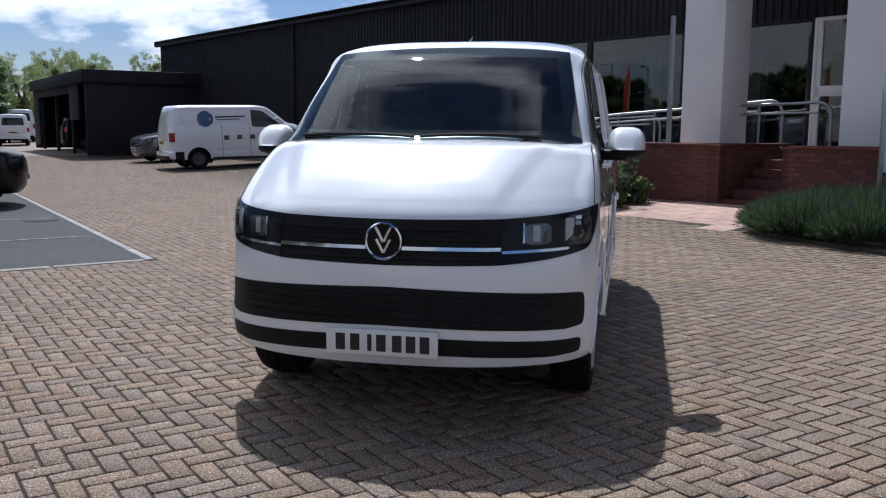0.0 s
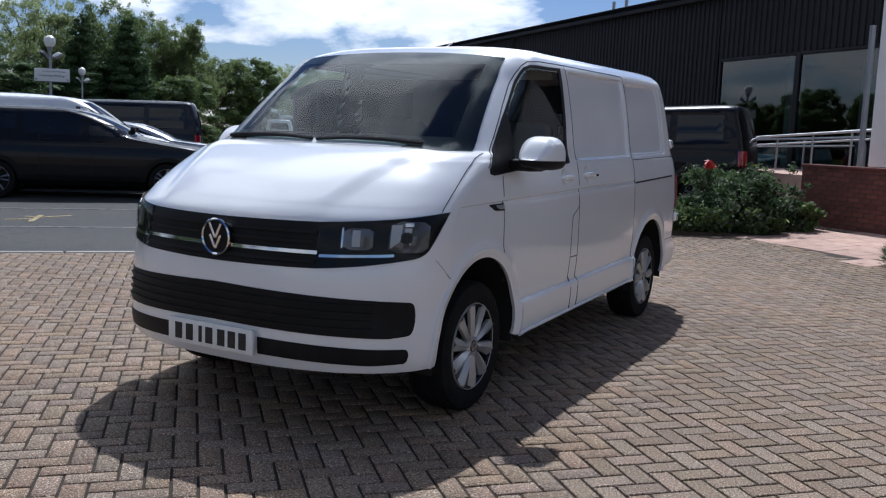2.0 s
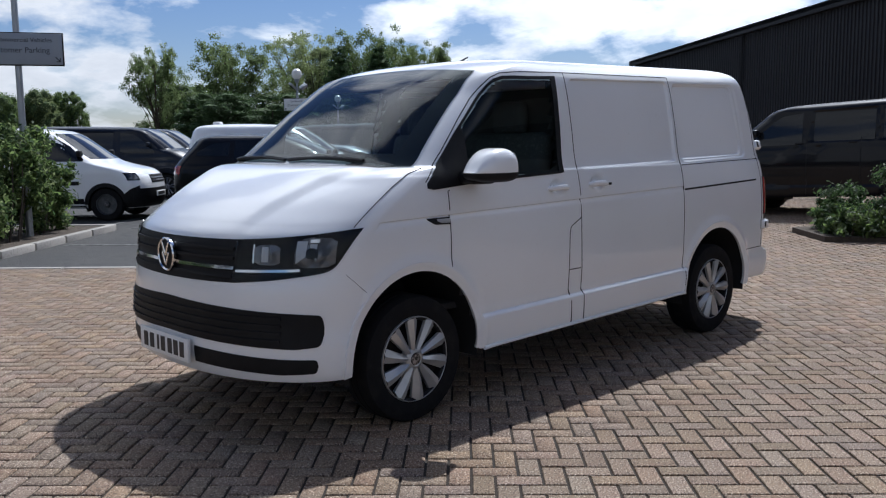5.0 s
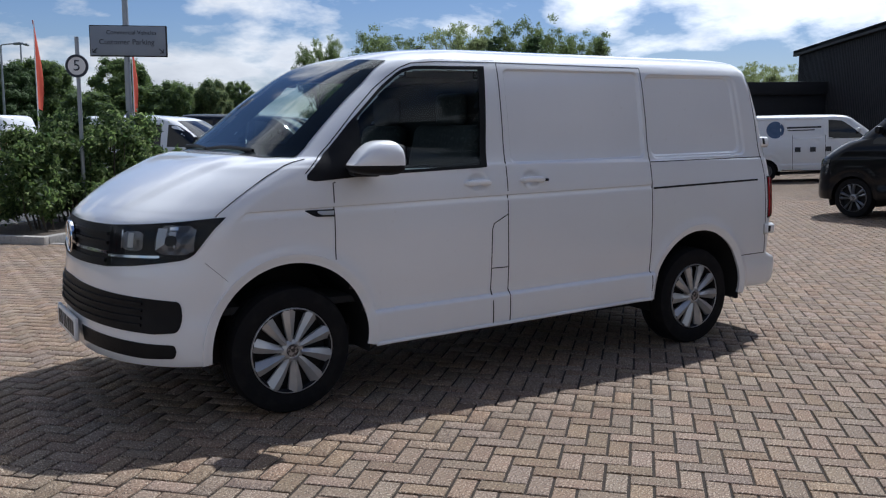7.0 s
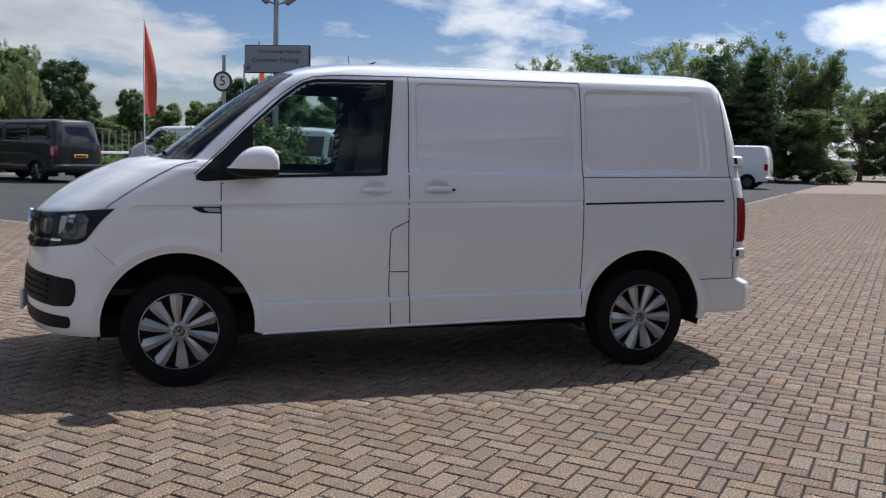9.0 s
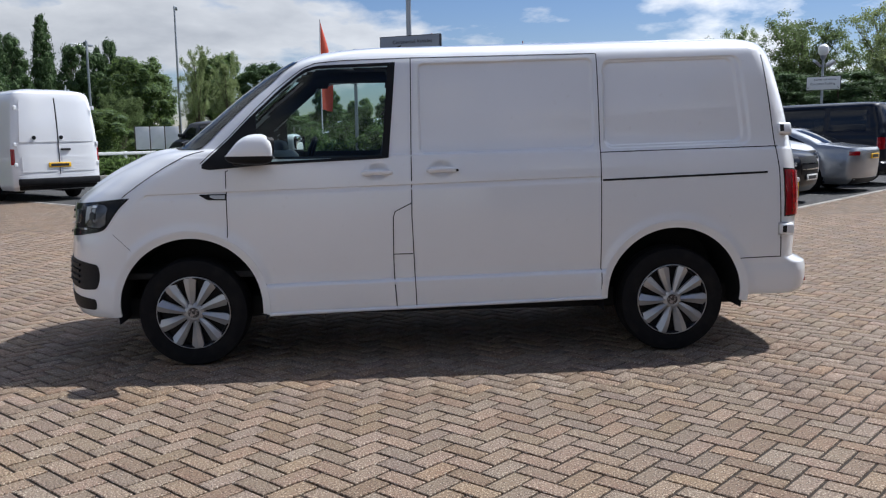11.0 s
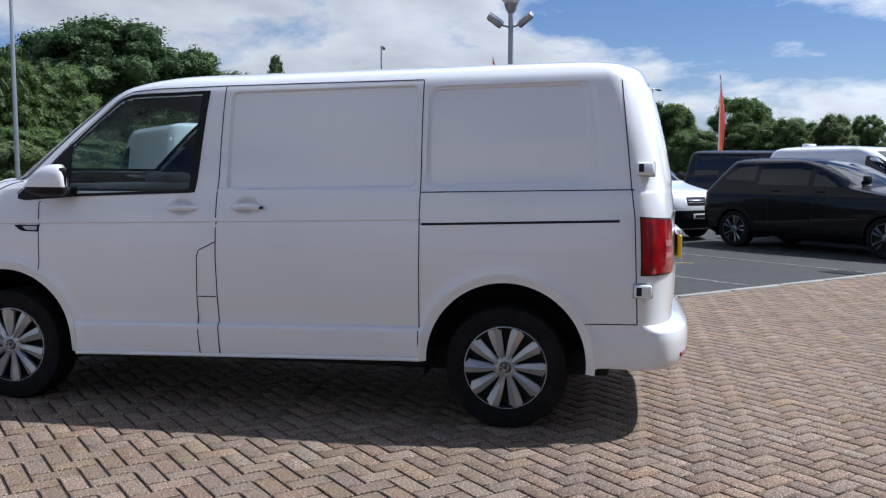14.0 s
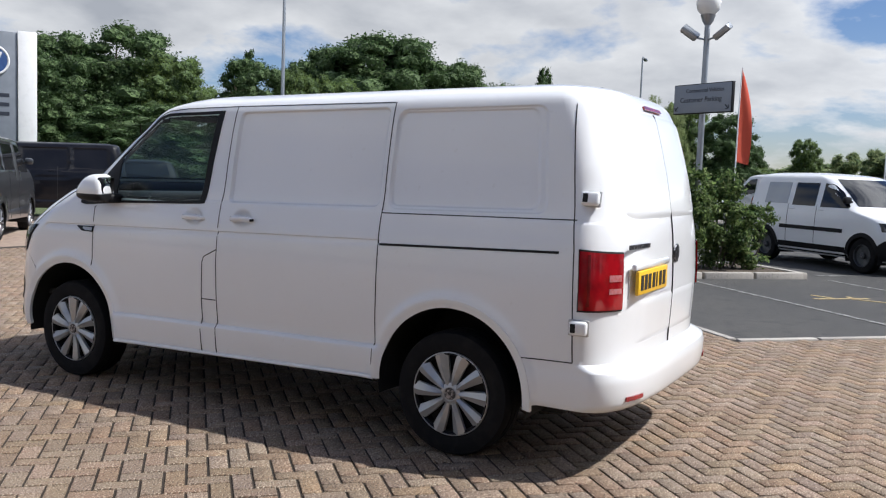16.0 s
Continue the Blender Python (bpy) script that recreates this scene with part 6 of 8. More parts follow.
# ---- foliage ----
def leaf_cloud(rng, blobs, count, size, flat=0.35, shell=0.55, three=False, loose=0.10):
    """Leaf blades scattered over round clumps: centres, radii and squash rows. Returns vertices and faces."""
    blobs = np.array(blobs, float)
    wts = blobs[:, 3] ** 2
    pick = rng.choice(len(blobs), count, p=wts / wts.sum())
    d = rng.normal(size=(count, 3))
    d /= np.linalg.norm(d, axis=1, keepdims=True)
    rr = blobs[pick, 3] * (shell + (1 - shell) * rng.random(count)) * (1 + rng.normal(0, loose, count))
    c = blobs[pick, :3] + d * rr[:, None] * np.column_stack((np.ones(count), np.ones(count), blobs[pick, 4]))
    n = d * 0.8 + rng.normal(size=(count, 3)) * 0.75 + np.array([0, 0, flat])
    n /= np.linalg.norm(n, axis=1, keepdims=True)
    u = np.cross(n, rng.normal(size=(count, 3)))
    u /= np.linalg.norm(u, axis=1, keepdims=True)
    w = np.cross(n, u)
    s = size * (0.6 + 0.8 * rng.random(count))[:, None]
    v = np.stack((c - u * s, c - u * s * 0.1 + w * s * 0.42 + n * s * 0.12, c + u * s, c + u * s * 0.05 - w * s * 0.42 + n * s * 0.12), axis=1).reshape(-1, 3)
    if three:
        v = v.reshape(-1, 4, 3)[:, (0, 1, 3)] * np.ones((1, 3, 1))
        v[:, 0] = c + u * s
        v = v.reshape(-1, 3)
        return v, np.arange(count * 3).reshape(-1, 3)
    f = np.arange(count * 4).reshape(-1, 4)
    return v, f


def quads(name, v, f, material):
    me = bpy.data.meshes.new(name)
    me.vertices.add(len(v)); me.vertices.foreach_set("co", np.asarray(v, np.float32).ravel())
    me.loops.add(f.size); me.loops.foreach_set("vertex_index", f.ravel().astype(np.int32))
    me.polygons.add(len(f)); me.polygons.foreach_set("loop_start", np.arange(0, f.size, f.shape[1], dtype=np.int32)); me.polygons.foreach_set("loop_total", np.full(len(f), f.shape[1], dtype=np.int32))
    me.update(calc_edges=True)
    me.materials.append(material)
    return me


def lump(rng, blobs, share):
    """Rough inner foliage: small lumpy balls inside the leaf clumps, as one mesh."""
    bm = bmesh.new()
    bmesh.ops.create_icosphere(bm, subdivisions=1, radius=1.0)
    v0, f0 = np.array([v.co[:] for v in bm.verts]), [[v.index for v in f.verts] for f in bm.faces]
    bm.free()
    lists = []
    for x, y, z, r, q in blobs:
        w = v0 * (r * share * (0.8 + 0.4 * rng.random((len(v0), 1)))) * (1, 1, q)
        lists.append(([tuple(p) for p in w + (x, y, z)], f0))
    return join(lists)


def tree(seed, kind, material):
    """One tree 10 m high and 8 m wide: tapered trunk, limbs, crown of leaf clumps."""
    rng = np.random.default_rng(seed)
    t = empty("tree", pose(0, 0, 0), "", "tree")
    H, W = 10.0, 4.0
    blobs, limbs, core = [], [], 0.0
    if kind == "conifer":
        for i in range(30):
            z = 0.9 + (H - 1.4) * i / 29
            r = W * 0.9 * (1 - z / H) ** 0.75 + 0.15
            for k in range(4):
                q = rng.random() * 6.28
                blobs.append((math.cos(q) * r * 0.6, math.sin(q) * r * 0.6, z + rng.normal(0, 0.2), 0.22 + r * 0.42, 0.45))
        limbs.append(([(0, 0, 0), (0.05, 0, 4), (0, 0, H - 0.6)], [0.22, 0.14, 0.02]))
        count, size, core = 17000, 0.17, 0.6
    else:
        lean = rng.normal(0, 0.2, 2)
        top = 6.5 if kind == "low" else 8.3
        limbs.append(([(0, 0, 0), (lean[0] * 0.4, lean[1] * 0.4, 2.0), (lean[0], lean[1], top * 0.66), (lean[0] * 1.4, lean[1] * 1.4, top)], [0.26, 0.2, 0.11, 0.03]))
        n = {"round": 150, "airy": 46, "low": 95}[kind]
        for i in range(n):
            q, e = rng.random() * 6.28, rng.random()
            if kind == "airy":
                # slim boughs that rise and spread, each with a string of small loose sprays
                z = 1.8 + 7.6 * rng.random() ** 0.8
                r = (0.6 + 3.1 * math.sin(min(1.0, (z - 0.6) / 9.4) * 2.85)) * (0.35 + 0.65 * math.sqrt(e))
                h = max(0.9, z * (0.35 + 0.25 * rng.random()))
                p = Vector((math.cos(q) * r + lean[0] * z / 8, math.sin(q) * r + lean[1] * z / 8, z))
                root = Vector((lean[0] * h / 8, lean[1] * h / 8, h))
                bend = (root + p) / 2 + Vector((0, 0, 0.45))
                if i % 2 == 0:
                    limbs.append(([root, bend, p], [0.07, 0.04, 0.01]))
                for k in range(6):
                    f = 0.45 + 0.6 * k / 5
                    c = root.lerp(bend, f * 2) if f < 0.5 else bend.lerp(p, f * 2 - 1)
                    w = rng.normal(0, 0.26, 3)
                    blobs.append((c.x + w[0], c.y + w[1], c.z + w[2], 0.28 + 0.38 * rng.random(), 0.75))
                continue
            if kind == "round":
                z = 0.9 + 8.3 * rng.random()
                r = (W - 0.75) * max(0.05, 1 - abs((z - 4.0) / 5.6) ** 2.4) ** 0.5 * (0.6 + 0.42 * math.sqrt(e))
                br, sq = 0.42 + 0.55 * rng.random(), 0.72
            else:
                z = 0.4 + 8.4 * rng.random()
                r = (W - 0.75) * max(0.05, 1 - (z / 9.5) ** 2.6) ** 0.5 * (0.4 + 0.62 * math.sqrt(e))
                br, sq = 0.48 + 0.52 * rng.random(), 0.9
            p = (math.cos(q) * r + lean[0] * z / 8, math.sin(q) * r + lean[1] * z / 8, z)
            blobs.append((*p, br, sq))
            if i % 7 == 0:
                h = max(0.8, z * 0.5)
                limbs.append(([(lean[0] * h / 8, lean[1] * h / 8, h), (p[0] * 0.5, p[1] * 0.5, (h + z) / 2 + 0.3), p], [0.10, 0.06, 0.015]))
        if kind != "airy":
            for z in np.linspace(1.6, 6.8, 7):
                blobs.append((lean[0] * z / 8, lean[1] * z / 8, z, 1.9, 0.8))
        count, size, core = {"round": (30000, 0.135, 0.70), "airy": (25000, 0.12, 0.0), "low": (23000, 0.135, 0.70)}[kind]
    add("trunk", bag("trunk", *join([tube(p, r, 6) for p, r in limbs]), BARK), t)
    v, f = leaf_cloud(rng, blobs, count, size, 0.35, 0.2 if kind == "airy" else 0.62, True)
    add("crown", quads("crown", v, f, material), t)
    if core:
        add("inner_foliage", bag("inner_foliage", *lump(rng, blobs, core), CORE), t)
    return t


def grow():
    """Trees round the yard: kind, place, height and crown width."""
    kinds = {"round": tree(1, "round", LEAF_DARK), "round2": tree(2, "round", LEAF), "airy": tree(3, "airy", LEAF_PALE), "airy2": tree(4, "airy", LEAF_MID), "conifer": tree(5, "conifer", LEAF_DARK), "low": tree(6, "low", LEAF_PALE), "low2": tree(7, "low", LEAF), "dark": tree(8, "round", LEAF_DARK)}
    words = {"round": "dark green broadleaf tree with a rounded crown", "round2": "green broadleaf tree with a full crown", "airy": "pale airy tree with gaps in its crown", "airy2": "open green tree with a loose crown", "conifer": "dark narrow conifer behind the yard", "low": "low pale green bushy tree", "low2": "low green bushy tree", "dark": "dense dark green tree"}
    rng = np.random.default_rng(11)
    spots = [
        ("airy", -49.9, 61.6, 7.4, 6.5), ("airy", -50.6, 67.9, 8.3, 6.2), ("airy", -51.2, 74.0, 8.4, 5.7), ("airy", -50.3, 82.5, 9.2, 5.2), ("low2", -63.6, 81.8, 4.7, 8.5), ("airy2", -46.2, 26.6, 8.5, 6.9), ("airy", -48.6, 33.4, 9.4, 6.6),
        ("airy2", -43.2, 35.6, 9.6, 6.0), ("conifer", -41.8, 31.8, 7.9, 5.0), ("conifer", -40.2, 33.8, 7.9, 5.4), ("conifer", -42.8, 36.3, 7.3, 5.0), ("airy2", -43.1, 40.1, 8.9, 6.2), ("airy2", -45.1, 46.4, 7.0, 6.0), ("dark", -42.5, 27.0, 4.7, 7.7), ("dark", -42.3, 33.6, 5.1, 8.8),
        ("low2", -38.5, 36.5, 4.7, 5.9), ("round", -41.6, 23.0, 4.6, 5.9), ("round2", -45.4, 50.1, 7.2, 7.2), ("airy", -43.5, 57.5, 6.6, 5.1), ("airy2", -53.0, 24.6, 8.3, 4.3), 
        ("airy2", -42.9, 40.3, 8.8, 4.7), ("airy", -39.3, 54.9, 6.9, 5.3), ("low2", -54.3, 28.6, 6.3, 8.4), ("low2", -46.5, 35.8, 7.5, 7.2), ("round2", -54.3, 6.8, 6.2, 4.4),
        ("round", -52.6, 4.6, 5.8, 4.4), ("round2", -51.4, 11.6, 4.7, 6.2), ("round2", -52.1, 16.4, 4.6, 2.6), ("low", -62.3, 17.1, 5.0, 3.7), ("low2", -46.1, 7.7, 4.0, 4.3), ("round", -47.1, -16.1, 7.2, 3.7), ("round2", -45.9, -12.8, 6.4, 5.0),
        ("airy", -40.8, -8.3, 6.2, 2.4), ("airy", -40.1, -6.6, 5.8, 2.2), ("round", -55.3, -5.7, 4.7, 2.6), ("low", -68.0, -9.1, 3.2, 5.8), ("airy", -57.9, 27.6, 9.0, 3.5), ("airy", -45.7, 32.5, 9.1, 5.5),
        ("low2", -33.9, -11.4, 2.9, 4.2), ("airy2", -36.1, -11.0, 3.7, 2.6), ("round2", -36.7, -25.7, 7.4, 5.5), ("round", -43.8, -27.3, 10.9, 10.6), ("dark", -44.9, -32.8, 10.0, 7.5), ("round", -47.5, -24.9, 9.7, 7.7), ("dark", -62.9, -27.5, 9.8, 5.4),
        ("conifer", -68.7, -26.4, 11.8, 3.7), ("low2", -27.6, -20.9, 3.4, 5.6), ("low", -25.0, -20.0, 2.7, 4.0), ("low2", -30.9, -20.6, 3.0, 4.8), ("round", -55.6, 12.4, 6.0, 3.2), ("low2", -53.2, 14.6, 5.1, 3.9), ("low", -50.8, 16.3, 5.2, 3.4),
        ("round2", -52.3, 18.5, 5.2, 2.8), ("low", -58.9, 16.8, 5.0, 9.3), ("low", -58.6, 3.0, 4.7, 4.9), ("round2", -54.6, 6.0, 6.3, 4.5), ("round2", -52.2, 10.9, 6.4, 4.7), ("low2", -49.8, 13.5, 4.9, 3.5), ("round", -31.3, -37.9, 10.0, 10.3),
        ("dark", -27.6, -37.6, 8.8, 6.6), ("round2", -32.2, -33.7, 8.4, 5.9), ("conifer", -38.9, -34.1, 9.4, 3.9), ("round", -32.5, -28.0, 7.9, 5.2), ("round2", -34.0, -26.2, 7.5, 3.4), ("round", -47.0, -28.6, 11.3, 13.3), ("dark", -43.4, -30.3, 10.1, 7.5),
        ("round", -48.4, -24.4, 9.7, 7.0), ("conifer", -73.4, -27.8, 12.4, 3.7), ("round", -71.1, -30.5, 10.7, 3.7), ("round", -74.2, -23.0, 10.5, 3.1), ("round2", -53.2, -9.5, 7.3, 4.6), ("round", -51.9, -6.5, 6.4, 4.4), ("round2", -60.5, -2.9, 5.3, 2.6),
        ("low", -62.8, -0.7, 4.5, 3.2), ("low", -58.9, 1.5, 4.6, 2.6), ("low", -66.7, -2.3, 3.7, 9.3), ("dark", -27.4, -31.1, 4.8, 8.3), ("dark", -24.1, -36.9, 8.0, 6.3), ("round2", -36.6, -32.9, 5.9, 6.8), ("low2", -54.1, -5.3, 3.0, 6.9),
    ]
    for kind, x, y, h, wide in spots:
        c = copy_thing(kinds[kind], pose(x, y, 0, 0, 0, rng.random() * 360))
        c.scale = (wide / 8, wide / 8, h / 10)
        tagged(c, words[kind], "tree")
    for o in kinds.values():
        for c in list(o.children_recursive):
            bpy.data.objects.remove(c)
        bpy.data.objects.remove(o)


grow()


def shrub(name, seed, area, height, leaf, count, materials, label, stems=14):
    """A bush over a plan area (list of x, y, radius clumps)."""
    rng = np.random.default_rng(seed)
    cx, cy = np.mean([a[0] for a in area]), np.mean([a[1] for a in area])
    z0 = gz(cx, cy)
    s = empty(name, pose(cx, cy, z0), label, "shrub")
    blobs = []
    for x, y, r, h in area:
        for k in range(30):
            q, e = rng.random() * 6.28, rng.random()
            br = r * (0.12 + 0.26 * rng.random() ** 1.5)
            blobs.append((x - cx + math.cos(q) * r * 0.7 * math.sqrt(e), y - cy + math.sin(q) * r * 0.7 * math.sqrt(e), max(br * 0.5, h * (0.25 + 0.75 * rng.random()) - br * 0.7), br, 0.85))
    st = []
    for k in range(stems):
        b = blobs[rng.integers(len(blobs))]
        st.append(tube([(b[0] * 0.8, b[1] * 0.8, -0.02), (b[0] * 0.95, b[1] * 0.95, b[2] * 0.5), b[:3]], [0.018, 0.012, 0.006], 5))
    add("stem_clump", bag("stem_clump", *join(st), BARK), s, kind="stuff")
    for i, (m, share, size) in enumerate(materials):
        v, f = leaf_cloud(rng, blobs, int(count * share), leaf * size, 0.3, 0.15, loose=0.28)
        v[:, 2] = np.maximum(v[:, 2], 0.01)
        add("foliage", quads("foliage", v, f, m), s)
    return s


strip("planting_bed", BED_LEFT, 0.10, SOIL, "dark soil bed beside the showroom wall", "bed", under=0.2)
strip("planting_bed", BED_RIGHT, 0.10, SOIL, "dark soil bed by the entrance path", "bed", under=0.2)
shrub("shrub", 21, [(-0.2, 10.3, 0.75, 1.05), (0.5, 10.5, 0.8, 1.1), (-0.9, 10.3, 0.6, 0.75), (1.0, 10.9, 0.5, 0.8), (0.0, 11.2, 0.7, 1.0), (0.3, 9.95, 0.5, 0.75)], 1.1, 0.040, 24000, [(LEAF_DARK, 0.6, 1.0), (LEAF_SILVER, 0.4, 0.8)], "bushy green shrub with pale variegated leaves in a bed")


def lavender(seed, clumps, count, label):
    """Loose tufts of thin upright blades with dark flower spikes over plan clumps (x, y, radius, height)."""
    rng = np.random.default_rng(seed)
    cx, cy = np.mean([c[0] for c in clumps]), np.mean([c[1] for c in clumps])
    s = empty("lavender", pose(cx, cy, gz(cx, cy)), label, "shrub")
    wt = np.array([c[2] ** 2 for c in clumps])
    for name, material, share, wide in (("foliage", LEAF_DARK, 0.74, 0.0045), ("pale_foliage", LEAF_SILVER, 0.16, 0.004), ("flower_spikes", SPIKE, 0.10, 0.005)):
        n = int(count * share)
        k = rng.choice(len(clumps), n, p=wt / wt.sum())
        c = np.array(clumps)[k]
        q, r = rng.random(n) * 6.283, np.sqrt(rng.random(n))
        foot = np.column_stack((c[:, 0] - cx + np.cos(q) * r * c[:, 2] * 0.75, c[:, 1] - cy + np.sin(q) * r * c[:, 2] * 0.75, np.zeros(n)))
        out = np.column_stack((np.cos(q) * (0.15 + 0.55 * r), np.sin(q) * (0.15 + 0.55 * r), np.ones(n))) + rng.normal(0, 0.34, (n, 3))
        out /= np.linalg.norm(out, axis=1, keepdims=True)
        high = (c[:, 3] * (1.0 - 0.45 * r ** 2) * (0.55 + 0.5 * rng.random(n)))[:, None]
        low = 0.80 if name == "flower_spikes" else 0.12 + 0.5 * rng.random((n, 1))
        side = np.cross(out, rng.normal(size=(n, 3)))
        side /= np.linalg.norm(side, axis=1, keepdims=True)
        a, b = foot + out * high * low, foot + out * high * (1.08 if name == "flower_spikes" else 1.0)
        m = (a + b) / 2 + np.array((0, 0, 0.02))
        v = np.stack((a, m - side * wide, b, m + side * wide), axis=1).reshape(-1, 3)
        v[:, 2] = np.maximum(v[:, 2], 0.01)
        add(name, quads(name, v, np.arange(4 * n).reshape(-1, 4), material), s)
    return s


SPIKE = mat("flower_spike", (0.055, 0.045, 0.08), 0.8, island=0.3, spots=[(4, (0.075, 0.06, 0.10), 0.4, 0.7)])
shrub("shrub", 22, [(-0.75, 9.75, 0.5, 0.5), (-1.2, 10.2, 0.5, 0.55)], 0.5, 0.035, 9000, [(LEAF_DARK, 0.6, 1.1), (LEAF, 0.25, 1.0), (LEAF_SILVER, 0.15, 0.8)], "low leafy clump at the bed's edge")
lavender(23, [(3.2, 7.0, 0.70, 0.60), (3.8, 6.35, 0.65, 0.58), (4.2, 7.3, 0.7, 0.72), (3.7, 7.6, 0.6, 0.68), (3.0, 7.4, 0.5, 0.52)], 46000, "loose dark lavender clump by the path")
shrub("shrub", 24, [(4.9, 6.6, 0.7, 0.85), (5.4, 7.6, 0.8, 0.95), (4.7, 5.95, 0.5, 0.7), (6.2, 7.0, 0.8, 0.9), (5.2, 8.6, 0.7, 0.9)], 0.9, 0.055, 12000, [(LEAF, 0.7, 1.0), (LEAF_PALE, 0.3, 0.9)], "bright green shrub in the bed by the entrance")
shrub("shrub", 25, [(-0.55, 9.45, 0.42, 0.40), (0.05, 9.65, 0.42, 0.42), (0.65, 10.0, 0.4, 0.5), (1.15, 10.75, 0.38, 0.5)], 0.5, 0.045, 9000, [(LEAF, 0.6, 1.0), (LEAF_SILVER, 0.4, 0.8)], "low leafy ground cover along the bed")
f1 = empty("flower", pose(-0.15, 9.9, 1.1), "red flower head above the shrub", "flower")
v, f = leaf_cloud(np.random.default_rng(5), [(0, 0, 0, 0.07, 0.8)], 60, 0.05)
add("petals", quads("petals", v, f, SIGN_RED), f1)
add("stalk", bag("stalk", *tube([(0, 0, -0.6), (0, 0, 0)], 0.006, 5), LEAF_DARK), f1)


def flags():
    """Pink flagstones in courses across the path."""
    base = empty("flagged_path", None, "pink flagstone path to the entrance", "path", kind="structure")
    rng = np.random.default_rng(8)
    th = radians(-38.5)
    ux, uy = math.cos(th), math.sin(th)
    for i in range(-10, 14):
        for j in range(-10, 14):
            s, t = i * 0.455 + (0.225 if j % 2 else 0), j * 0.455
            x, y = 2.6 + s * ux - t * uy, 9.2 + s * uy + t * ux
            if inside(PATH_FLAGS, x, y):
                dx, dy = (gz(x + 0.1, y) - gz(x - 0.1, y)) / 0.2, (gz(x, y + 0.1) - gz(x, y - 0.1)) / 0.2
                tip = Vector((0, 0, 1)).rotation_difference(Vector((-dx, -dy, 1))).to_matrix().to_4x4()
                add("flagstone", FLAG_MESH, base, Matrix.Translation((x, y, gz(x, y) + 0.004 + rng.normal(0, 0.001))) @ tip @ Matrix.Rotation(radians(-38.5), 4, "Z"))


FLAG_MESH = boxm("flagstone", (0.451, 0.451, 0.03), (0, 0, -0.015), PINK_FLAG, 0.006, 1)
flags()

# ---- the showroom ----
BLD = Matrix.Translation((0.0, 17.4, 0)) @ Matrix.Rotation(radians(-38.5), 4, "Z")   # x along the facade, -y out towards the yard
ROOF = 5.15


def ribbed(name, x0, x1, z0, z1, y, material, label, pitch=0.18, depth=0.028, m=BLD):
    """Vertical box-rib sheeting."""
    prof = []
    x = x0
    while x < x1:
        for dx, dy in ((0, 0), (0.42, 0), (0.5, -1), (0.92, -1)):
            prof.append((min(x + dx * pitch, x1), y + dy * depth))
        x += pitch
    prof.append((x1, y))
    n = len(prof)
    vs = [(px, py, z) for z in (z0, z1) for px, py in prof] + [(px, y + 0.12, z) for z in (z0, z1) for px in (x0, x1)]
    fs = [(i, i + 1, n + i + 1, n + i) for i in range(n - 1)]
    k = 2 * n
    fs += [(k + 1, k, k + 2, k + 3), (k, 0, n, k + 2), (n - 1, k + 1, k + 3, 2 * n - 1), tuple(range(n, 2 * n)) + (k + 3, k + 2), tuple(range(n))[::-1] + (k, k + 1)]
    return add(name, bag(name, vs, fs, material, False), m=m, kind="structure", label=label, category="wall")


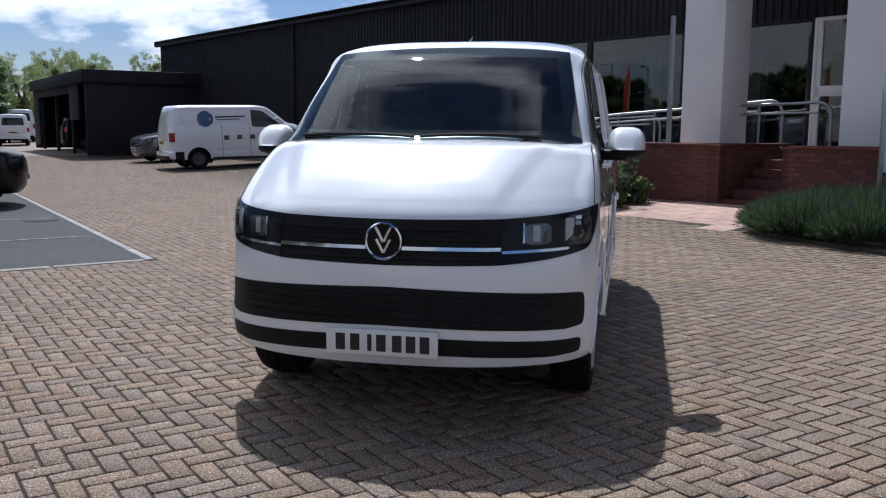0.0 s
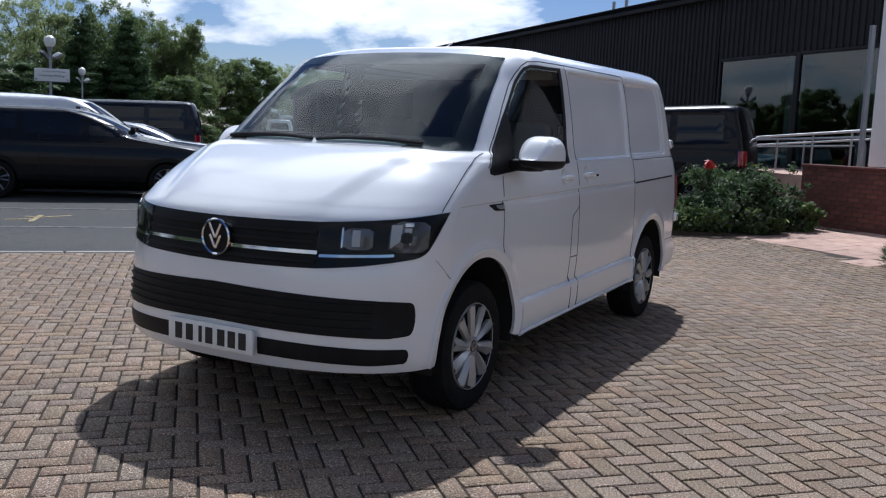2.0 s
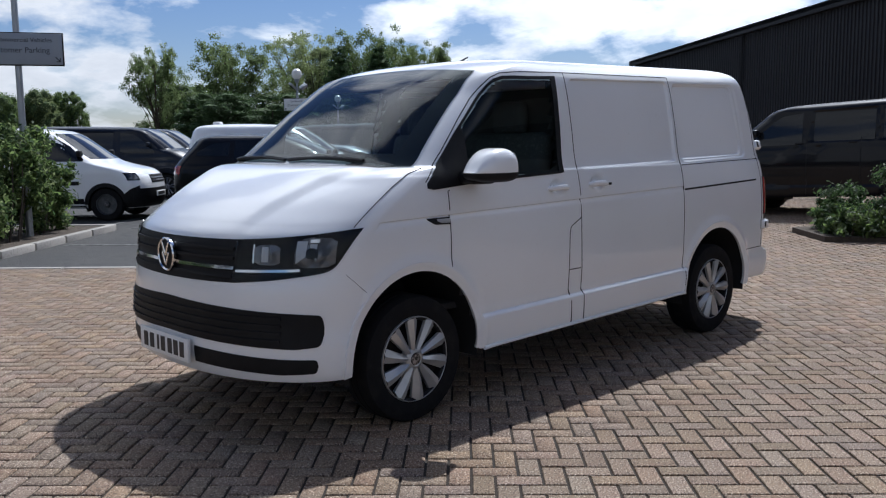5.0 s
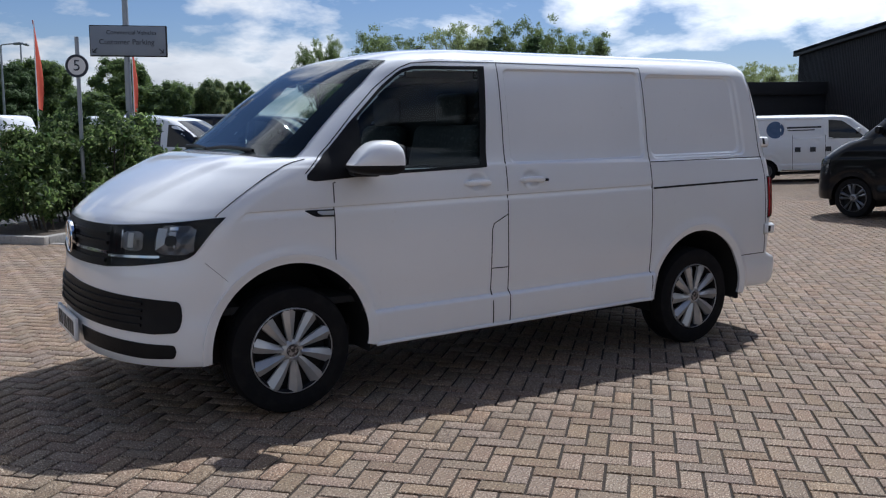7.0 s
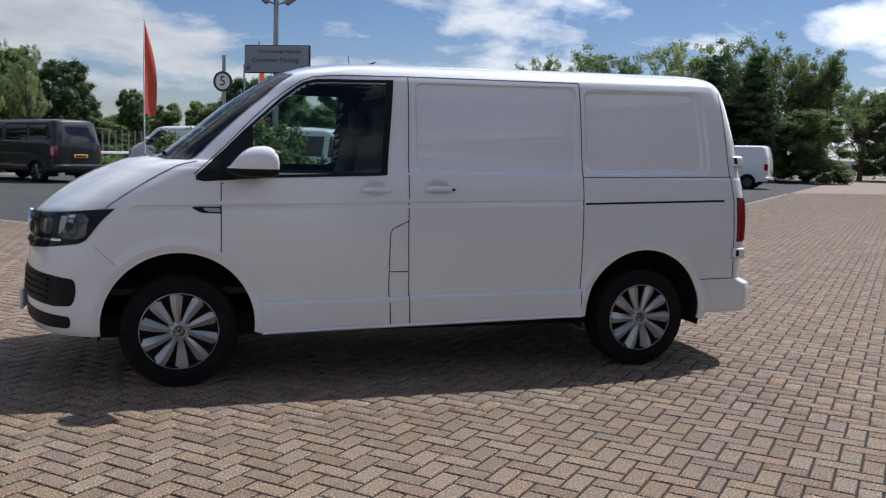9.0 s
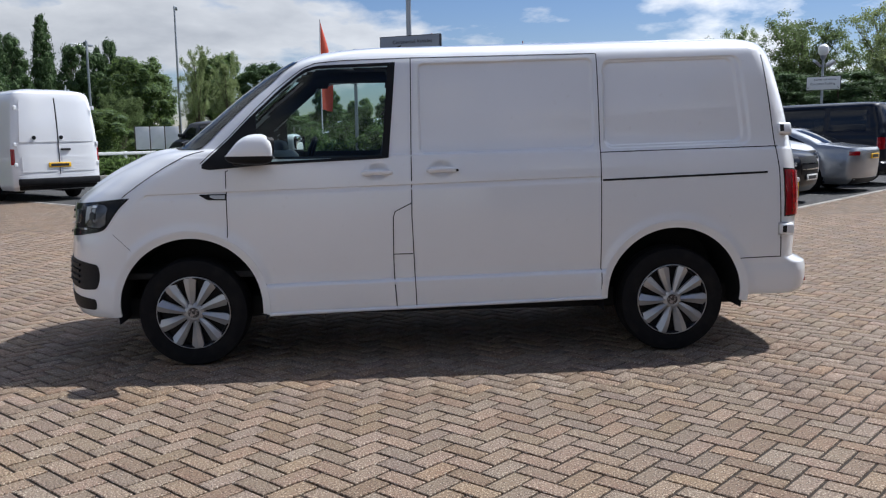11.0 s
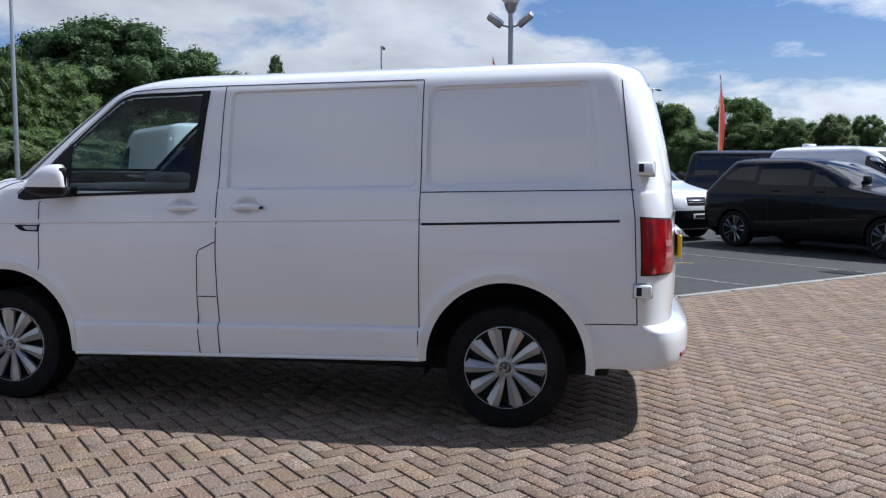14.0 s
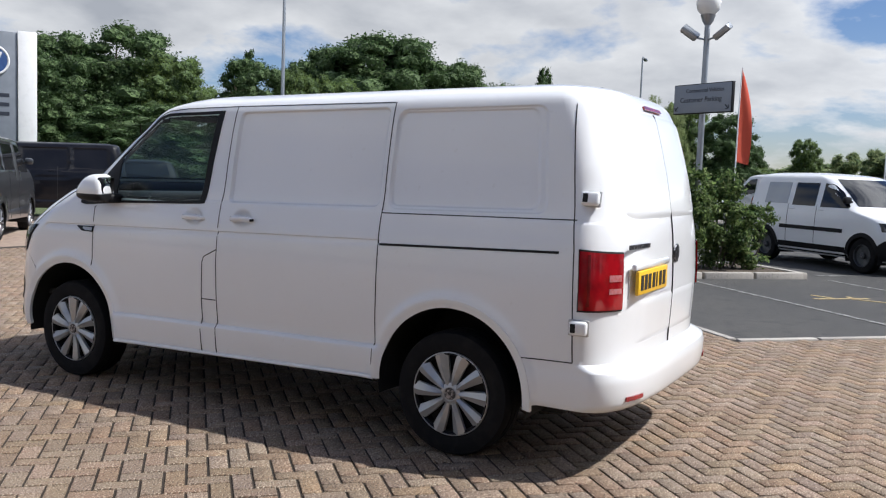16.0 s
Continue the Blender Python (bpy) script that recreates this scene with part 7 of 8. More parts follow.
def showroom():
    ribbed("wall_west", -26.8, -2.75, 0.0, ROOF, 0.0, CLADDING, "dark ribbed metal wall of the workshop")
    ribbed("wall_upper", -2.75, 22.0, 3.55, ROOF, 0.0, CLADDING, "dark ribbed metal fascia above the windows")
    ribbed("wall_end", 0, 22, 0.0, ROOF, 0.0, CLADDING, "dark ribbed metal gable wall", m=BLD @ Matrix.Translation((-26.8, 22, 0)) @ Matrix.Rotation(radians(-90), 4, "Z"))
    bm = box_bm((49.2, 22.4, 0.12), (-2.4, 11.0, ROOF + 0.06))
    add("roof", from_bm("showroom_roof", bm, CLADDING), m=BLD, kind="structure", label="flat dark roof of the showroom", category="roof")
    add("eaves_trim", boxm("eaves_trim", (49.4, 0.16, 0.26), (-2.4, -0.12, ROOF + 0.02), CLADDING, 0.02), m=BLD, kind="structure", label="dark metal eaves trim", category="trim")
    add("downpipe", bag("downpipe", *tube([(-14.2, -0.10, 0.2), (-14.2, -0.10, ROOF)], 0.05, 8), CLADDING), m=BLD, label="dark downpipe on the workshop wall", category="pipe")
    # showroom behind the glass
    add("floor", boxm("showroom_floor", (24.8, 10, 0.1), (9.6, 5.1, 0.85), PINK_FLAG, 0), m=BLD, kind="structure", label="pale tiled showroom floor", category="floor")
    add("ceiling", boxm("showroom_ceiling", (24.8, 10, 0.1), (9.6, 5.1, 3.62), RENDER_WHITE, 0), m=BLD, kind="structure", label="white showroom ceiling", category="ceiling")
    # back and side walls take the darkened colour, so the room looks unlit
    add("wall_inner", boxm("showroom_back", (24.8, 0.1, 2.8), (9.6, 10.0, 2.25), DIM_INSIDE, 0), m=BLD, kind="structure", label="back wall of the showroom, coloured dark as in a dim room", category="wall")
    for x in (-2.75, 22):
        add("wall_side", boxm("showroom_side", (0.1, 10, 2.8), (x, 5.1, 2.25), DIM_INSIDE, 0), m=BLD, kind="structure", label="side wall of the showroom, coloured dark as in a dim room", category="wall")
    add("plinth", boxm("plinth", (24.8, 0.3, 0.95), (9.6, 0.12, 0.45), CLADDING, 0.01), m=BLD, kind="structure", label="dark plinth below the windows", category="wall")
    edges = [-2.65, 0.0, 2.75, 5.72, 6.62, 7.5, 9.6, 12.4, 15.2, 18.0]
    for x0, x1 in zip(edges, edges[1:]):
        w = empty("window", BLD @ Matrix.Translation((x0, 0, 0.92)), "large showroom pane reflecting sky and trees", "window", "showroom windows", "structure")
        wd, ht = x1 - x0, 2.62
        g = add("pane", boxm("pane", (wd - 0.08, 0.012, ht - 0.08), (wd / 2, -0.01, ht / 2), SHOP_GLASS, 0), w)
        g.visible_shadow = False
        for nm, size, at in (("frame", (0.07, 0.09, ht), (0.035, -0.01, ht / 2)), ("frame", (0.07, 0.09, ht), (wd - 0.035, -0.01, ht / 2)), ("frame", (wd - 0.14, 0.09, 0.07), (wd / 2, -0.01, 0.035)), ("frame", (wd - 0.14, 0.09, 0.07), (wd / 2, -0.01, ht - 0.035))):
            add(nm, boxm("window_frame", size, at, RENDER_WHITE if x0 > 5.6 and x1 < 7.6 else CLADDING, 0.006), w)
        if x0 > 5.6 and x1 < 7.6:
            add("door_rail", boxm("door_rail", (wd - 0.14, 0.07, 0.20), (wd / 2, -0.012, 1.22), RENDER_WHITE, 0.006), w)
            add("door_stile", boxm("door_stile", (0.10, 0.07, ht - 0.1), (0.12, -0.012, ht / 2), RENDER_WHITE, 0.006), w)
            add("pull_handle", bag("pull_handle", *tube([(wd - 0.16, -0.09, 0.9), (wd - 0.16, -0.09, 1.7)], 0.016, 8), STEEL), w)
    for x in (-1.0, 1.2, 4.0, 10.5, 15):
        add("column_inner", boxm("inner_column", (0.28, 0.28, 2.75), (x, 0.9, 2.25), RENDER_WHITE, 0.01), m=BLD, kind="structure", label="white column inside the showroom", category="column")
    # vent pipes on the roof
    for x in (-12.4, -11.6):
        add("flue", bag("flue", *tube([(x, 3.0, ROOF + 0.1), (x, 3.0, ROOF + 1.25)], 0.06, 8), STEEL), m=BLD, label="slim steel flue on the roof", category="flue")
    # red fire hose box by the wall
    add("hose_box", boxm("hose_box", (0.8, 0.25, 0.7), (-4.2, -0.2, 1.75), mat("hose_red", (0.10, 0.012, 0.012), 0.5, spots=[(6, (0.07, 0.01, 0.01), 0.4, 0.7)]), 0.03), m=BLD, label="dark red box on the workshop wall", category="box")


SHOP_GLASS = glass("shop_glass", (0.42, 0.47, 0.47), 0.01, 2.05)
showroom()


def brick_wall(p, q, top, thick, label):
    """A half-bond brick wall from p to q."""
    p, q = Vector((*p, 0)), Vector((*q, 0))
    d = q - p
    L = d.length
    m = Matrix.Translation(p) @ Matrix.Rotation(math.atan2(d.y, d.x), 4, "Z")
    w = add("wall_ramp", boxm("wall_core", (L - 0.02, thick - 0.012, top - 0.03), (L / 2, thick / 2, (top - 0.03) / 2), MORTAR, 0), m=m, kind="structure", label=label, category="wall")
    courses = int(top / 0.075)
    rng = np.random.default_rng(int(L * 100))
    n = int(L / 0.225) + 1
    for c in range(2, courses):
        for k in range(n + 1):
            x = k * 0.225 + (0.1125 if c % 2 else 0) - 0.1125
            x0, x1 = max(x, 0), min(x + 0.215, L)
            if x1 - x0 < 0.06:
                continue
            full = x1 - x0 > 0.21
            me = BRICK_MESH if full else boxm("brick_cut", (x1 - x0, thick, 0.065), (0, 0, 0), BRICK, 0.004, 1)
            add("brick", me if thick < 0.25 else me, w, pose((x0 + x1) / 2, thick / 2, (c + 0.5) * 0.075))
    add("coping", boxm("coping", (L + 0.04, thick + 0.05, 0.05), (L / 2, thick / 2, top), BRICK, 0.012), w)
    return w


BRICK_MESH = boxm("brick", (0.215, 0.225, 0.065), (0, 0, 0), BRICK, 0.004, 1)
brick_wall((0.95, 11.85), (2.5, 10.6), 1.13, 0.225, "dark red brick ramp wall under the white column")
brick_wall((2.5, 10.6), (4.0, 12.5), 1.13, 0.225, "dark red brick ramp wall beside the steps")
brick_wall((3.46, 9.83), (6.1, 7.73), 1.13, 0.225, "dark red brick wall at the entrance")
brick_wall((3.60, 10.03), (4.95, 11.75), 1.10, 0.225, "dark red brick wall beside the entrance steps")


def entrance():
    # raised terrace and ramp behind the walls
    strip("terrace", [(1.1, 12.05), (2.6, 10.86), (4.05, 12.62), (5.0, 11.85), (3.85, 10.0), (6.2, 8.0), (9.2, 9.8), (0.1, 17.1), (-1.9, 15.2)], 0.95, PINK_FLAG, "raised paved terrace before the showroom", "terrace", under=0.9)
    for k in range(5):
        c = Vector((3.12, 10.38, 0)) + Vector((0.62, 0.78, 0)) * (0.30 * k)
        add("step", boxm("step", (1.12, 0.32, 0.16 + 0.16 * k), (0, 0, 0), BRICK, 0.01), m=pose(c.x, c.y, 0.16 + 0.08 * k, 0, 0, -38.5), label="dark brick step up to the entrance", category="step", group="entrance steps")
    for nm, x, y, z0, h in (("column", 2.50, 12.0, 1.155, 3.4), ("column", 4.80, 10.16, 1.155, 3.4)):
        add(nm, boxm("column", (0.82, 0.82, h), (0, 0, h / 2), RENDER_WHITE, 0.012), m=pose(x, y, z0, 0, 0, -38.5), label="square white rendered column on a brick wall", category="column", group="entrance columns")
    m = Matrix.Translation((2.64, 11.92, 0)) @ Matrix.Rotation(radians(-38.5), 4, "Z")
    add("canopy", boxm("canopy", (9.0, 5.6, 0.5), (3.6, 2.0, 4.80), RENDER_WHITE, 0.02), m=m, kind="structure", label="white entrance canopy on square columns", category="canopy")
    add("canopy_fascia", boxm("canopy_fascia", (9.1, 0.12, 0.62), (3.6, -0.86, 4.82), CLADDING, 0.01), m=m, kind="structure", label="dark fascia of the canopy", category="trim")
    # handrails of the ramp
    d = Vector((-0.78, 0.626, 0))

    def rail(name, p, length, za, zb, posts, label):
        r = empty(name, None, label, "handrail")
        p = Vector((*p, 0))
        top = [p + d * t * length + Vector((0, 0, za + (zb - za) * t)) for t in np.linspace(0.09, 1, 6)]
        bend = [p + Vector((0, 0, za - 0.85)), *[p + d * 0.24 * (1 - math.cos(a)) + Vector((0, 0, za - 0.24 * (1 - math.sin(a)))) for a in np.linspace(0, math.pi / 2, 7)]]
        add("rail", bag("rail", *tube(bend + top[1:], 0.026, 8), STEEL), r)
        add("rail", bag("lower_rail", *tube([q + Vector((0, 0, -0.16)) for q in top], 0.02, 8), STEEL), r)
        for t in np.linspace(1, 0.5, posts):
            q = p + d * t * length
            z = za + (zb - za) * t
            add("post", bag("post", *tube([(q.x, q.y, z - 0.85), (q.x, q.y, z)], 0.022, 8), STEEL), r)
    rail("handrail", (3.685, 12.10), 5.6, 1.915, 1.58, 4, "galvanised steel handrail along the ramp")
    rail("handrail", (4.25, 10.86), 2.6, 1.853, 1.80, 2, "galvanised steel handrail at the top of the steps")
    rail("handrail", (1.653, 15.2), 3.2, 1.667, 1.56, 2, "galvanised steel handrail on the far side of the ramp")
    p = Vector((1.75, 12.75))
    add("vent_pipe", bag("vent_pipe", *tube([(p.x, p.y, 0.95), (p.x, p.y, 3.5)], 0.05, 10), SIGN_GREY), label="grey metal post in front of the window", category="post")


def wall_sign():
    s = empty("notice_board", pose(4.36, 8.05, 0.10, 0, 0, 8), "grey framed notice board on two posts", "sign")
    add("board", boxm("notice_panel", (0.62, 0.05, 1.32), (0.30, 0, 1.40), SIGN_WHITE, 0.006), s)
    for x in (-0.02, 0.62):
        add("post", boxm("notice_post", (0.05, 0.07, 2.06), (x, 0, 1.03), STEEL, 0.006), s)
    add("frame", boxm("notice_frame", (0.60, 0.06, 0.05), (0.30, 0, 2.05), STEEL, 0.004), s)


entrance()
wall_sign()


def carport():
    c = empty("carport", None, "dark timber carport with a flat roof", "carport")
    q = 135
    def put(nm, a0, a1, b0, b1, z0, z1, mt=CLADDING, parent=c):
        m = ab((a0 + a1) / 2, (b0 + b1) / 2)
        add(nm, boxm(nm, (abs(a1 - a0), abs(b1 - b0), z1 - z0), (0, 0, 0), mt, 0.01), parent, pose(m.x, m.y, (z0 + z1) / 2, 0, 0, q))
    put("roof", 34.6, 48.4, 4.9, 10.4, 3.42, 3.62)
    put("fascia", 34.5, 48.5, 4.80, 4.89, 3.12, 3.64)
    put("fascia", 34.5, 34.59, 4.90, 10.4, 3.12, 3.64)
    put("back_wall", 34.7, 48.3, 10.1, 10.2, 0.15, 3.42)
    put("side_wall", 34.7, 34.8, 4.95, 10.1, 0.12, 3.42)
    put("side_wall", 48.2, 48.3, 4.95, 10.1, 0.12, 3.42)
    put("front_panel", 46.6, 48.2, 4.95, 5.05, 0.3, 3.42)
    put("front_panel", 36.2, 38.2, 4.95, 5.05, 1.6, 3.42)
    put("beam", 38.2, 46.6, 4.95, 5.05, 2.75, 3.42)
    for a in (38.4, 42.4, 46.5):
        put("post", a - 0.07, a + 0.07, 5.06, 5.20, 0.1, 3.42)


carport()


# ---- island with shrubs, signs and lamps ----
def island():
    p = [ab(5.15, -6.8), ab(5.15, -5.2), ab(9.9, -5.2), ab(9.9, -6.8)]
    strip("island", p, 0.085, SOIL, "raised soil island in the car park", "island", under=0.12)
    k = empty("island_kerb", None, "grey concrete kerb round the island", "kerb", kind="structure")
    stone = boxm("island_stone", (0.905, 0.125, 0.22), (0, 0, -0.005), KERB, 0.02)
    row_of("kerb_stone", stone, p[0] + (p[3] - p[0]) * 0.0, p[3], 0.92, k)
    row_of("kerb_stone", stone, p[1], p[2], 0.92, k)
    row_of("kerb_stone", stone, p[0], p[1], 0.74, k)
    row_of("kerb_stone", stone, p[3], p[2], 0.74, k)
    area = []
    for a, b, r, h in ((5.75, -5.9, 0.65, 1.35), (6.4, -5.9, 0.75, 1.65), (7.1, -6.0, 0.8, 1.85), (7.8, -5.9, 0.75, 1.85), (8.35, -6.0, 0.75, 1.75), (8.9, -5.95, 0.65, 1.55), (9.4, -6.0, 0.5, 1.2), (7.6, -6.4, 0.6, 1.7), (6.6, -6.4, 0.6, 1.6)):
        q = ab(a, b)
        area.append((q.x, q.y, r, h))
    shrub("shrub", 31, area[:4], 1.4, 0.042, 34000, [(LEAF, 0.55, 1.0), (LEAF_DARK, 0.3, 1.0), (LEAF_PALE, 0.15, 0.9)], "dense green shrub on the car park island", 26)
    shrub("shrub", 32, area[4:], 1.4, 0.042, 34000, [(LEAF, 0.55, 1.0), (LEAF_DARK, 0.3, 1.0), (LEAF_PALE, 0.15, 0.9)], "leafy green shrub round the lamp post", 26)


island()


def words(text, size, material, parent, m, name="words"):
    cu = bpy.data.curves.new(name, "FONT")
    cu.body, cu.size, cu.extrude, cu.align_x, cu.align_y = text, size, 0.002, "CENTER", "CENTER"
    ob = new("lettering", cu)
    dg = bpy.context.evaluated_depsgraph_get()
    me = bpy.data.meshes.new_from_object(ob.evaluated_get(dg))
    bpy.data.objects.remove(ob)
    me.materials.clear()
    me.materials.append(material)
    return add("lettering", me, parent, m)


def globe_lamp(m, h, label, sign=None, floods=True):
    """A post with an opal globe, two flood lamps and perhaps a sign."""
    p = empty("lamp_post", m, label, "lamp post")
    add("post", bag("lamp_pole", *tube([(0, 0, 0), (0, 0, h - 0.35)], [0.055, 0.045], 12), STEEL), p)
    vs, fs = lathe([(0.0005, -0.22), (0.10, -0.20), (0.175, -0.12), (0.20, 0.0), (0.175, 0.12), (0.10, 0.19), (0.05, 0.21), (0.0005, 0.215)], 24, "z")
    add("globe", bag("globe", [(v[0], v[1], v[2] + h) for v in vs], fs, GLOBE), p, label="white opal globe")
    vs, fs = lathe([(0.05, -0.36), (0.09, -0.30), (0.12, -0.20), (0.08, -0.18)], 16, "z")
    add("collar", bag("collar", [(v[0], v[1], v[2] + h) for v in vs], fs, STEEL), p)
    if floods:
        for s in (-1, 1):
            fl = add("flood_lamp", boxm("flood_lamp", (0.24, 0.30, 0.10), (0, 0, 0), STEEL, 0.02), p, pose(0.06, s * 0.26, h - 0.48, s * 38, 20, 0))
            add("flood_glass", boxm("flood_glass", (0.20, 0.26, 0.012), (0, 0, -0.052), CAR_GLASS, 0.002), fl)
            add("bracket", bag("bracket", *tube([(0, 0, h - 0.6), (0.04, s * 0.22, h - 0.55)], 0.018, 6), STEEL), p)
    return p


def customer_sign(m, back=SIGN_SLATE):
    """Parking sign box with two lines of lettering and an arrow on both faces."""
    s = empty("parking_sign", m, "grey sign box with dark lettering on the lamp post", "sign")
    add("panel", boxm("sign_panel", (1.18, 0.09, 0.46), (0, 0, 0), back, 0.006), s)
    add("rim", boxm("sign_rim", (1.21, 0.06, 0.49), (0, 0, 0), BLACK_PLASTIC, 0.004), s)
    for f in (0, 180):
        t = pose(0, 0, 0, 0, 0, f) @ pose(0, -0.047, 0, 90, 0, 0)
        words("Commercial Vehicles", 0.092, SIGN_INK, s, t @ pose(0.06, 0.13, 0))
        words("Customer Parking", 0.118, SIGN_INK, s, t @ pose(-0.02, -0.02, 0))
        for sx in (-1, 1):
            vs, fs = join([tube([(sx * 0.49, -0.12, 0.001), (sx * 0.55, -0.18, 0.001)], 0.008, 5), tube([(sx * 0.50, -0.185, 0.001), (sx * 0.555, -0.185, 0.001), (sx * 0.555, -0.13, 0.001)], 0.008, 5)])
            add("arrow", bag("arrow", vs, fs, SIGN_INK), s, t)
    return s


SIGN_INK = mat("sign_ink", (0.02, 0.025, 0.04), 0.5, spots=[(9, (0.03, 0.035, 0.05), 0.4, 0.7)])
globe_lamp(pose(-9.9, 1.70, 0.05, 0, 0, 0), 4.42, "galvanised lamp post with an opal globe and two flood lamps")
customer_sign(pose(-9.83, 1.72, 2.91, 0, 0, 62))
globe_lamp(pose(-25.4, 17.3, 0.0), 4.2, "lamp post with a globe beside the parked cars")
customer_sign(pose(-25.3, 17.3, 3.0, 0, 0, 45), SIGN_WHITE)
globe_lamp(pose(-38.6, 29.2, 0.0), 4.1, "far lamp post with a white globe")


def speed_sign():
    s = empty("speed_sign", pose(-8.8, 0.75, 0.05, 0, 0, 60), "round five miles an hour sign on a steel pole", "sign")
    add("pole", bag("sign_pole", *tube([(0, 0, 0), (0, 0, 2.78)], 0.03, 10), STEEL), s)
    turn = lambda vs: [(v[1], -v[0] - 0.04, v[2] + 2.36) for v in vs]
    vs, fs = lathe([(0.16, -0.006), (0.16, 0.006), (0.0005, 0.0065)], 32)
    add("disc", bag("disc", turn(vs), fs, SIGN_WHITE), s)
    vs, fs = lathe([(0.165, -0.008), (0.165, 0.010), (0.128, 0.010), (0.128, 0.006)], 32)
    add("ring", bag("ring", turn(vs), fs, SIGN_INK), s)
    words("5", 0.22, SIGN_INK, s, pose(0, -0.05, 2.36, 90, 0, 0))


speed_sign()


def feather_flag(x, y, h, material, label, turn):
    """A tall feather flag on a thin pole."""
    f = empty("feather_flag", pose(x, y, 0.0, 0, 0, turn), label, "flag")
    add("pole", bag("flag_pole", *tube([(0, 0, 0), (0, 0, h * 0.75), (0.03, 0, h)], [0.03, 0.022, 0.012], 8), SIGN_WHITE), f)
    n, vs, fs = 22, [], []
    for i in range(n + 1):
        t = i / n
        z = h * (0.42 + 0.58 * t)
        w = 0.52 * (1 - t ** 3.0) * (0.85 + 0.15 * t) + 0.02
        for k in range(7):
            s = k / 6
            vs.append((0.03 + s * w, 0.07 * math.sin(5 * t + 3 * s) * s, z - 0.10 * s * (1 - t)))
    for i in range(n):
        for k in range(6):
            a = i * 7 + k
            fs.append((a, a + 1, a + 8, a + 7))
    add("cloth", bag("flag_cloth", vs, fs, material), f)
    add("flag_marks", boxm("flag_marks", (0.10, 0.006, h * 0.22), (0.26, 0.045, h * 0.66), SIGN_INK if material is FLAG_ORANGE else FLAG_ORANGE, 0.002), f)


feather_flag(-27.0, -1.05, 5.62, FLAG_ORANGE, "tall orange-red feather flag on a white pole", 130)
feather_flag(-32.3, 3.4, 5.7, FLAG_ORANGE, "orange-red feather flag behind the island", 150)
feather_flag(-37.0, 8.1, 5.8, FLAG_ORANGE, "far orange-red feather flag beyond the cars", 150)


def street_lamp(x, y, h, turn, label, arm=1.2):
    s = empty("street_lamp", pose(x, y, 0, 0, 0, turn), label, "street lamp")
    add("column", bag("lamp_column", *tube([(0, 0, 0), (0, 0, h), (0.12, 0, h + 0.06), (arm, 0, h + 0.08)], [0.085, 0.05, 0.04, 0.035], 10), STEEL), s)
    add("lantern", boxm("lantern", (0.62, 0.22, 0.12), (arm + 0.25, 0, h + 0.06), SIGN_GREY, 0.03), s)


street_lamp(-47.4, -10.8, 9.0, 190, "tall grey street lamp behind the hedge")
street_lamp(-50.6, -18.0, 7.2, 150, "grey street lamp by the wood")
street_lamp(-41.3, -14.0, 6.4, 200, "slim street lamp over the hedge")
street_lamp(-21.0, -16.4, 9.5, 300, "slim pale pole by the verge", 0.3)
street_lamp(-54.7, 5.7, 6.8, 160, "street lamp beyond the small van")
street_lamp(-49.0, 4.0, 6.1, 30, "street lamp behind the island")


def hedge_and_rail():
    rng = np.random.default_rng(9)
    for a0, a1, b, h in ((-24, 4, -24.0, 0.62), (6, 40, -25.4, 0.62)):
        s = empty("hedge", None, "low clipped green hedge along the verge", "hedge")
        blobs = []
        for a in np.arange(a0, a1, 0.55):
            p = ab(a, b)
            blobs.append((p.x, p.y, 0.35, 0.48, 0.75))
        v, f = leaf_cloud(rng, blobs, int(len(blobs) * 420), 0.085, 0.3, 0.55)
        v[:, 2] = np.clip(v[:, 2], 0.02, h + 0.15)
        add("foliage", quads("hedge_leaves", v, f, LEAF), s)
        add("stem_clump", bag("hedge_stems", *join([tube([(q[0], q[1], 0), (q[0], q[1], 0.5)], 0.02, 5) for q in blobs]), BARK), s, kind="stuff")
    for a0, a1 in ((-26, 40),):
        r = empty("knee_rail", None, "white timber rail behind the hedge", "fence")
        p, q = ab(a0, -27.2), ab(a1, -27.2)
        m = (p + q) / 2
        add("rail", boxm("knee_rail", ((p - q).length, 0.05, 0.12), (0, 0, 0), SIGN_WHITE, 0.01), r, pose(m.x, m.y, 0.82, 0, 0, 135))
        for a in np.arange(a0 + 0.5, a1, 2.0):
            c = ab(a, -27.25)
            add("post", boxm("rail_post", (0.09, 0.09, 0.9), (0, 0, 0), SIGN_WHITE, 0.01), r, pose(c.x, c.y, 0.45, 0, 0, 45))
    # white banner boards beyond
    b = empty("banner", pose(-30.6, -8.0, 0, 0, 0, 103), "white banner boards on dark posts", "banner")
    for k in range(3):
        add("board", boxm("board", (0.54, 0.03, 0.92), (-0.58 + 0.58 * k, 0, 1.40), SIGN_WHITE, 0.004), b)
    for k in range(4):
        add("post", boxm("banner_post", (0.05, 0.05, 1.9), (-0.87 + 0.58 * k, 0.045, 0.95), BARK, 0.004), b)


hedge_and_rail()


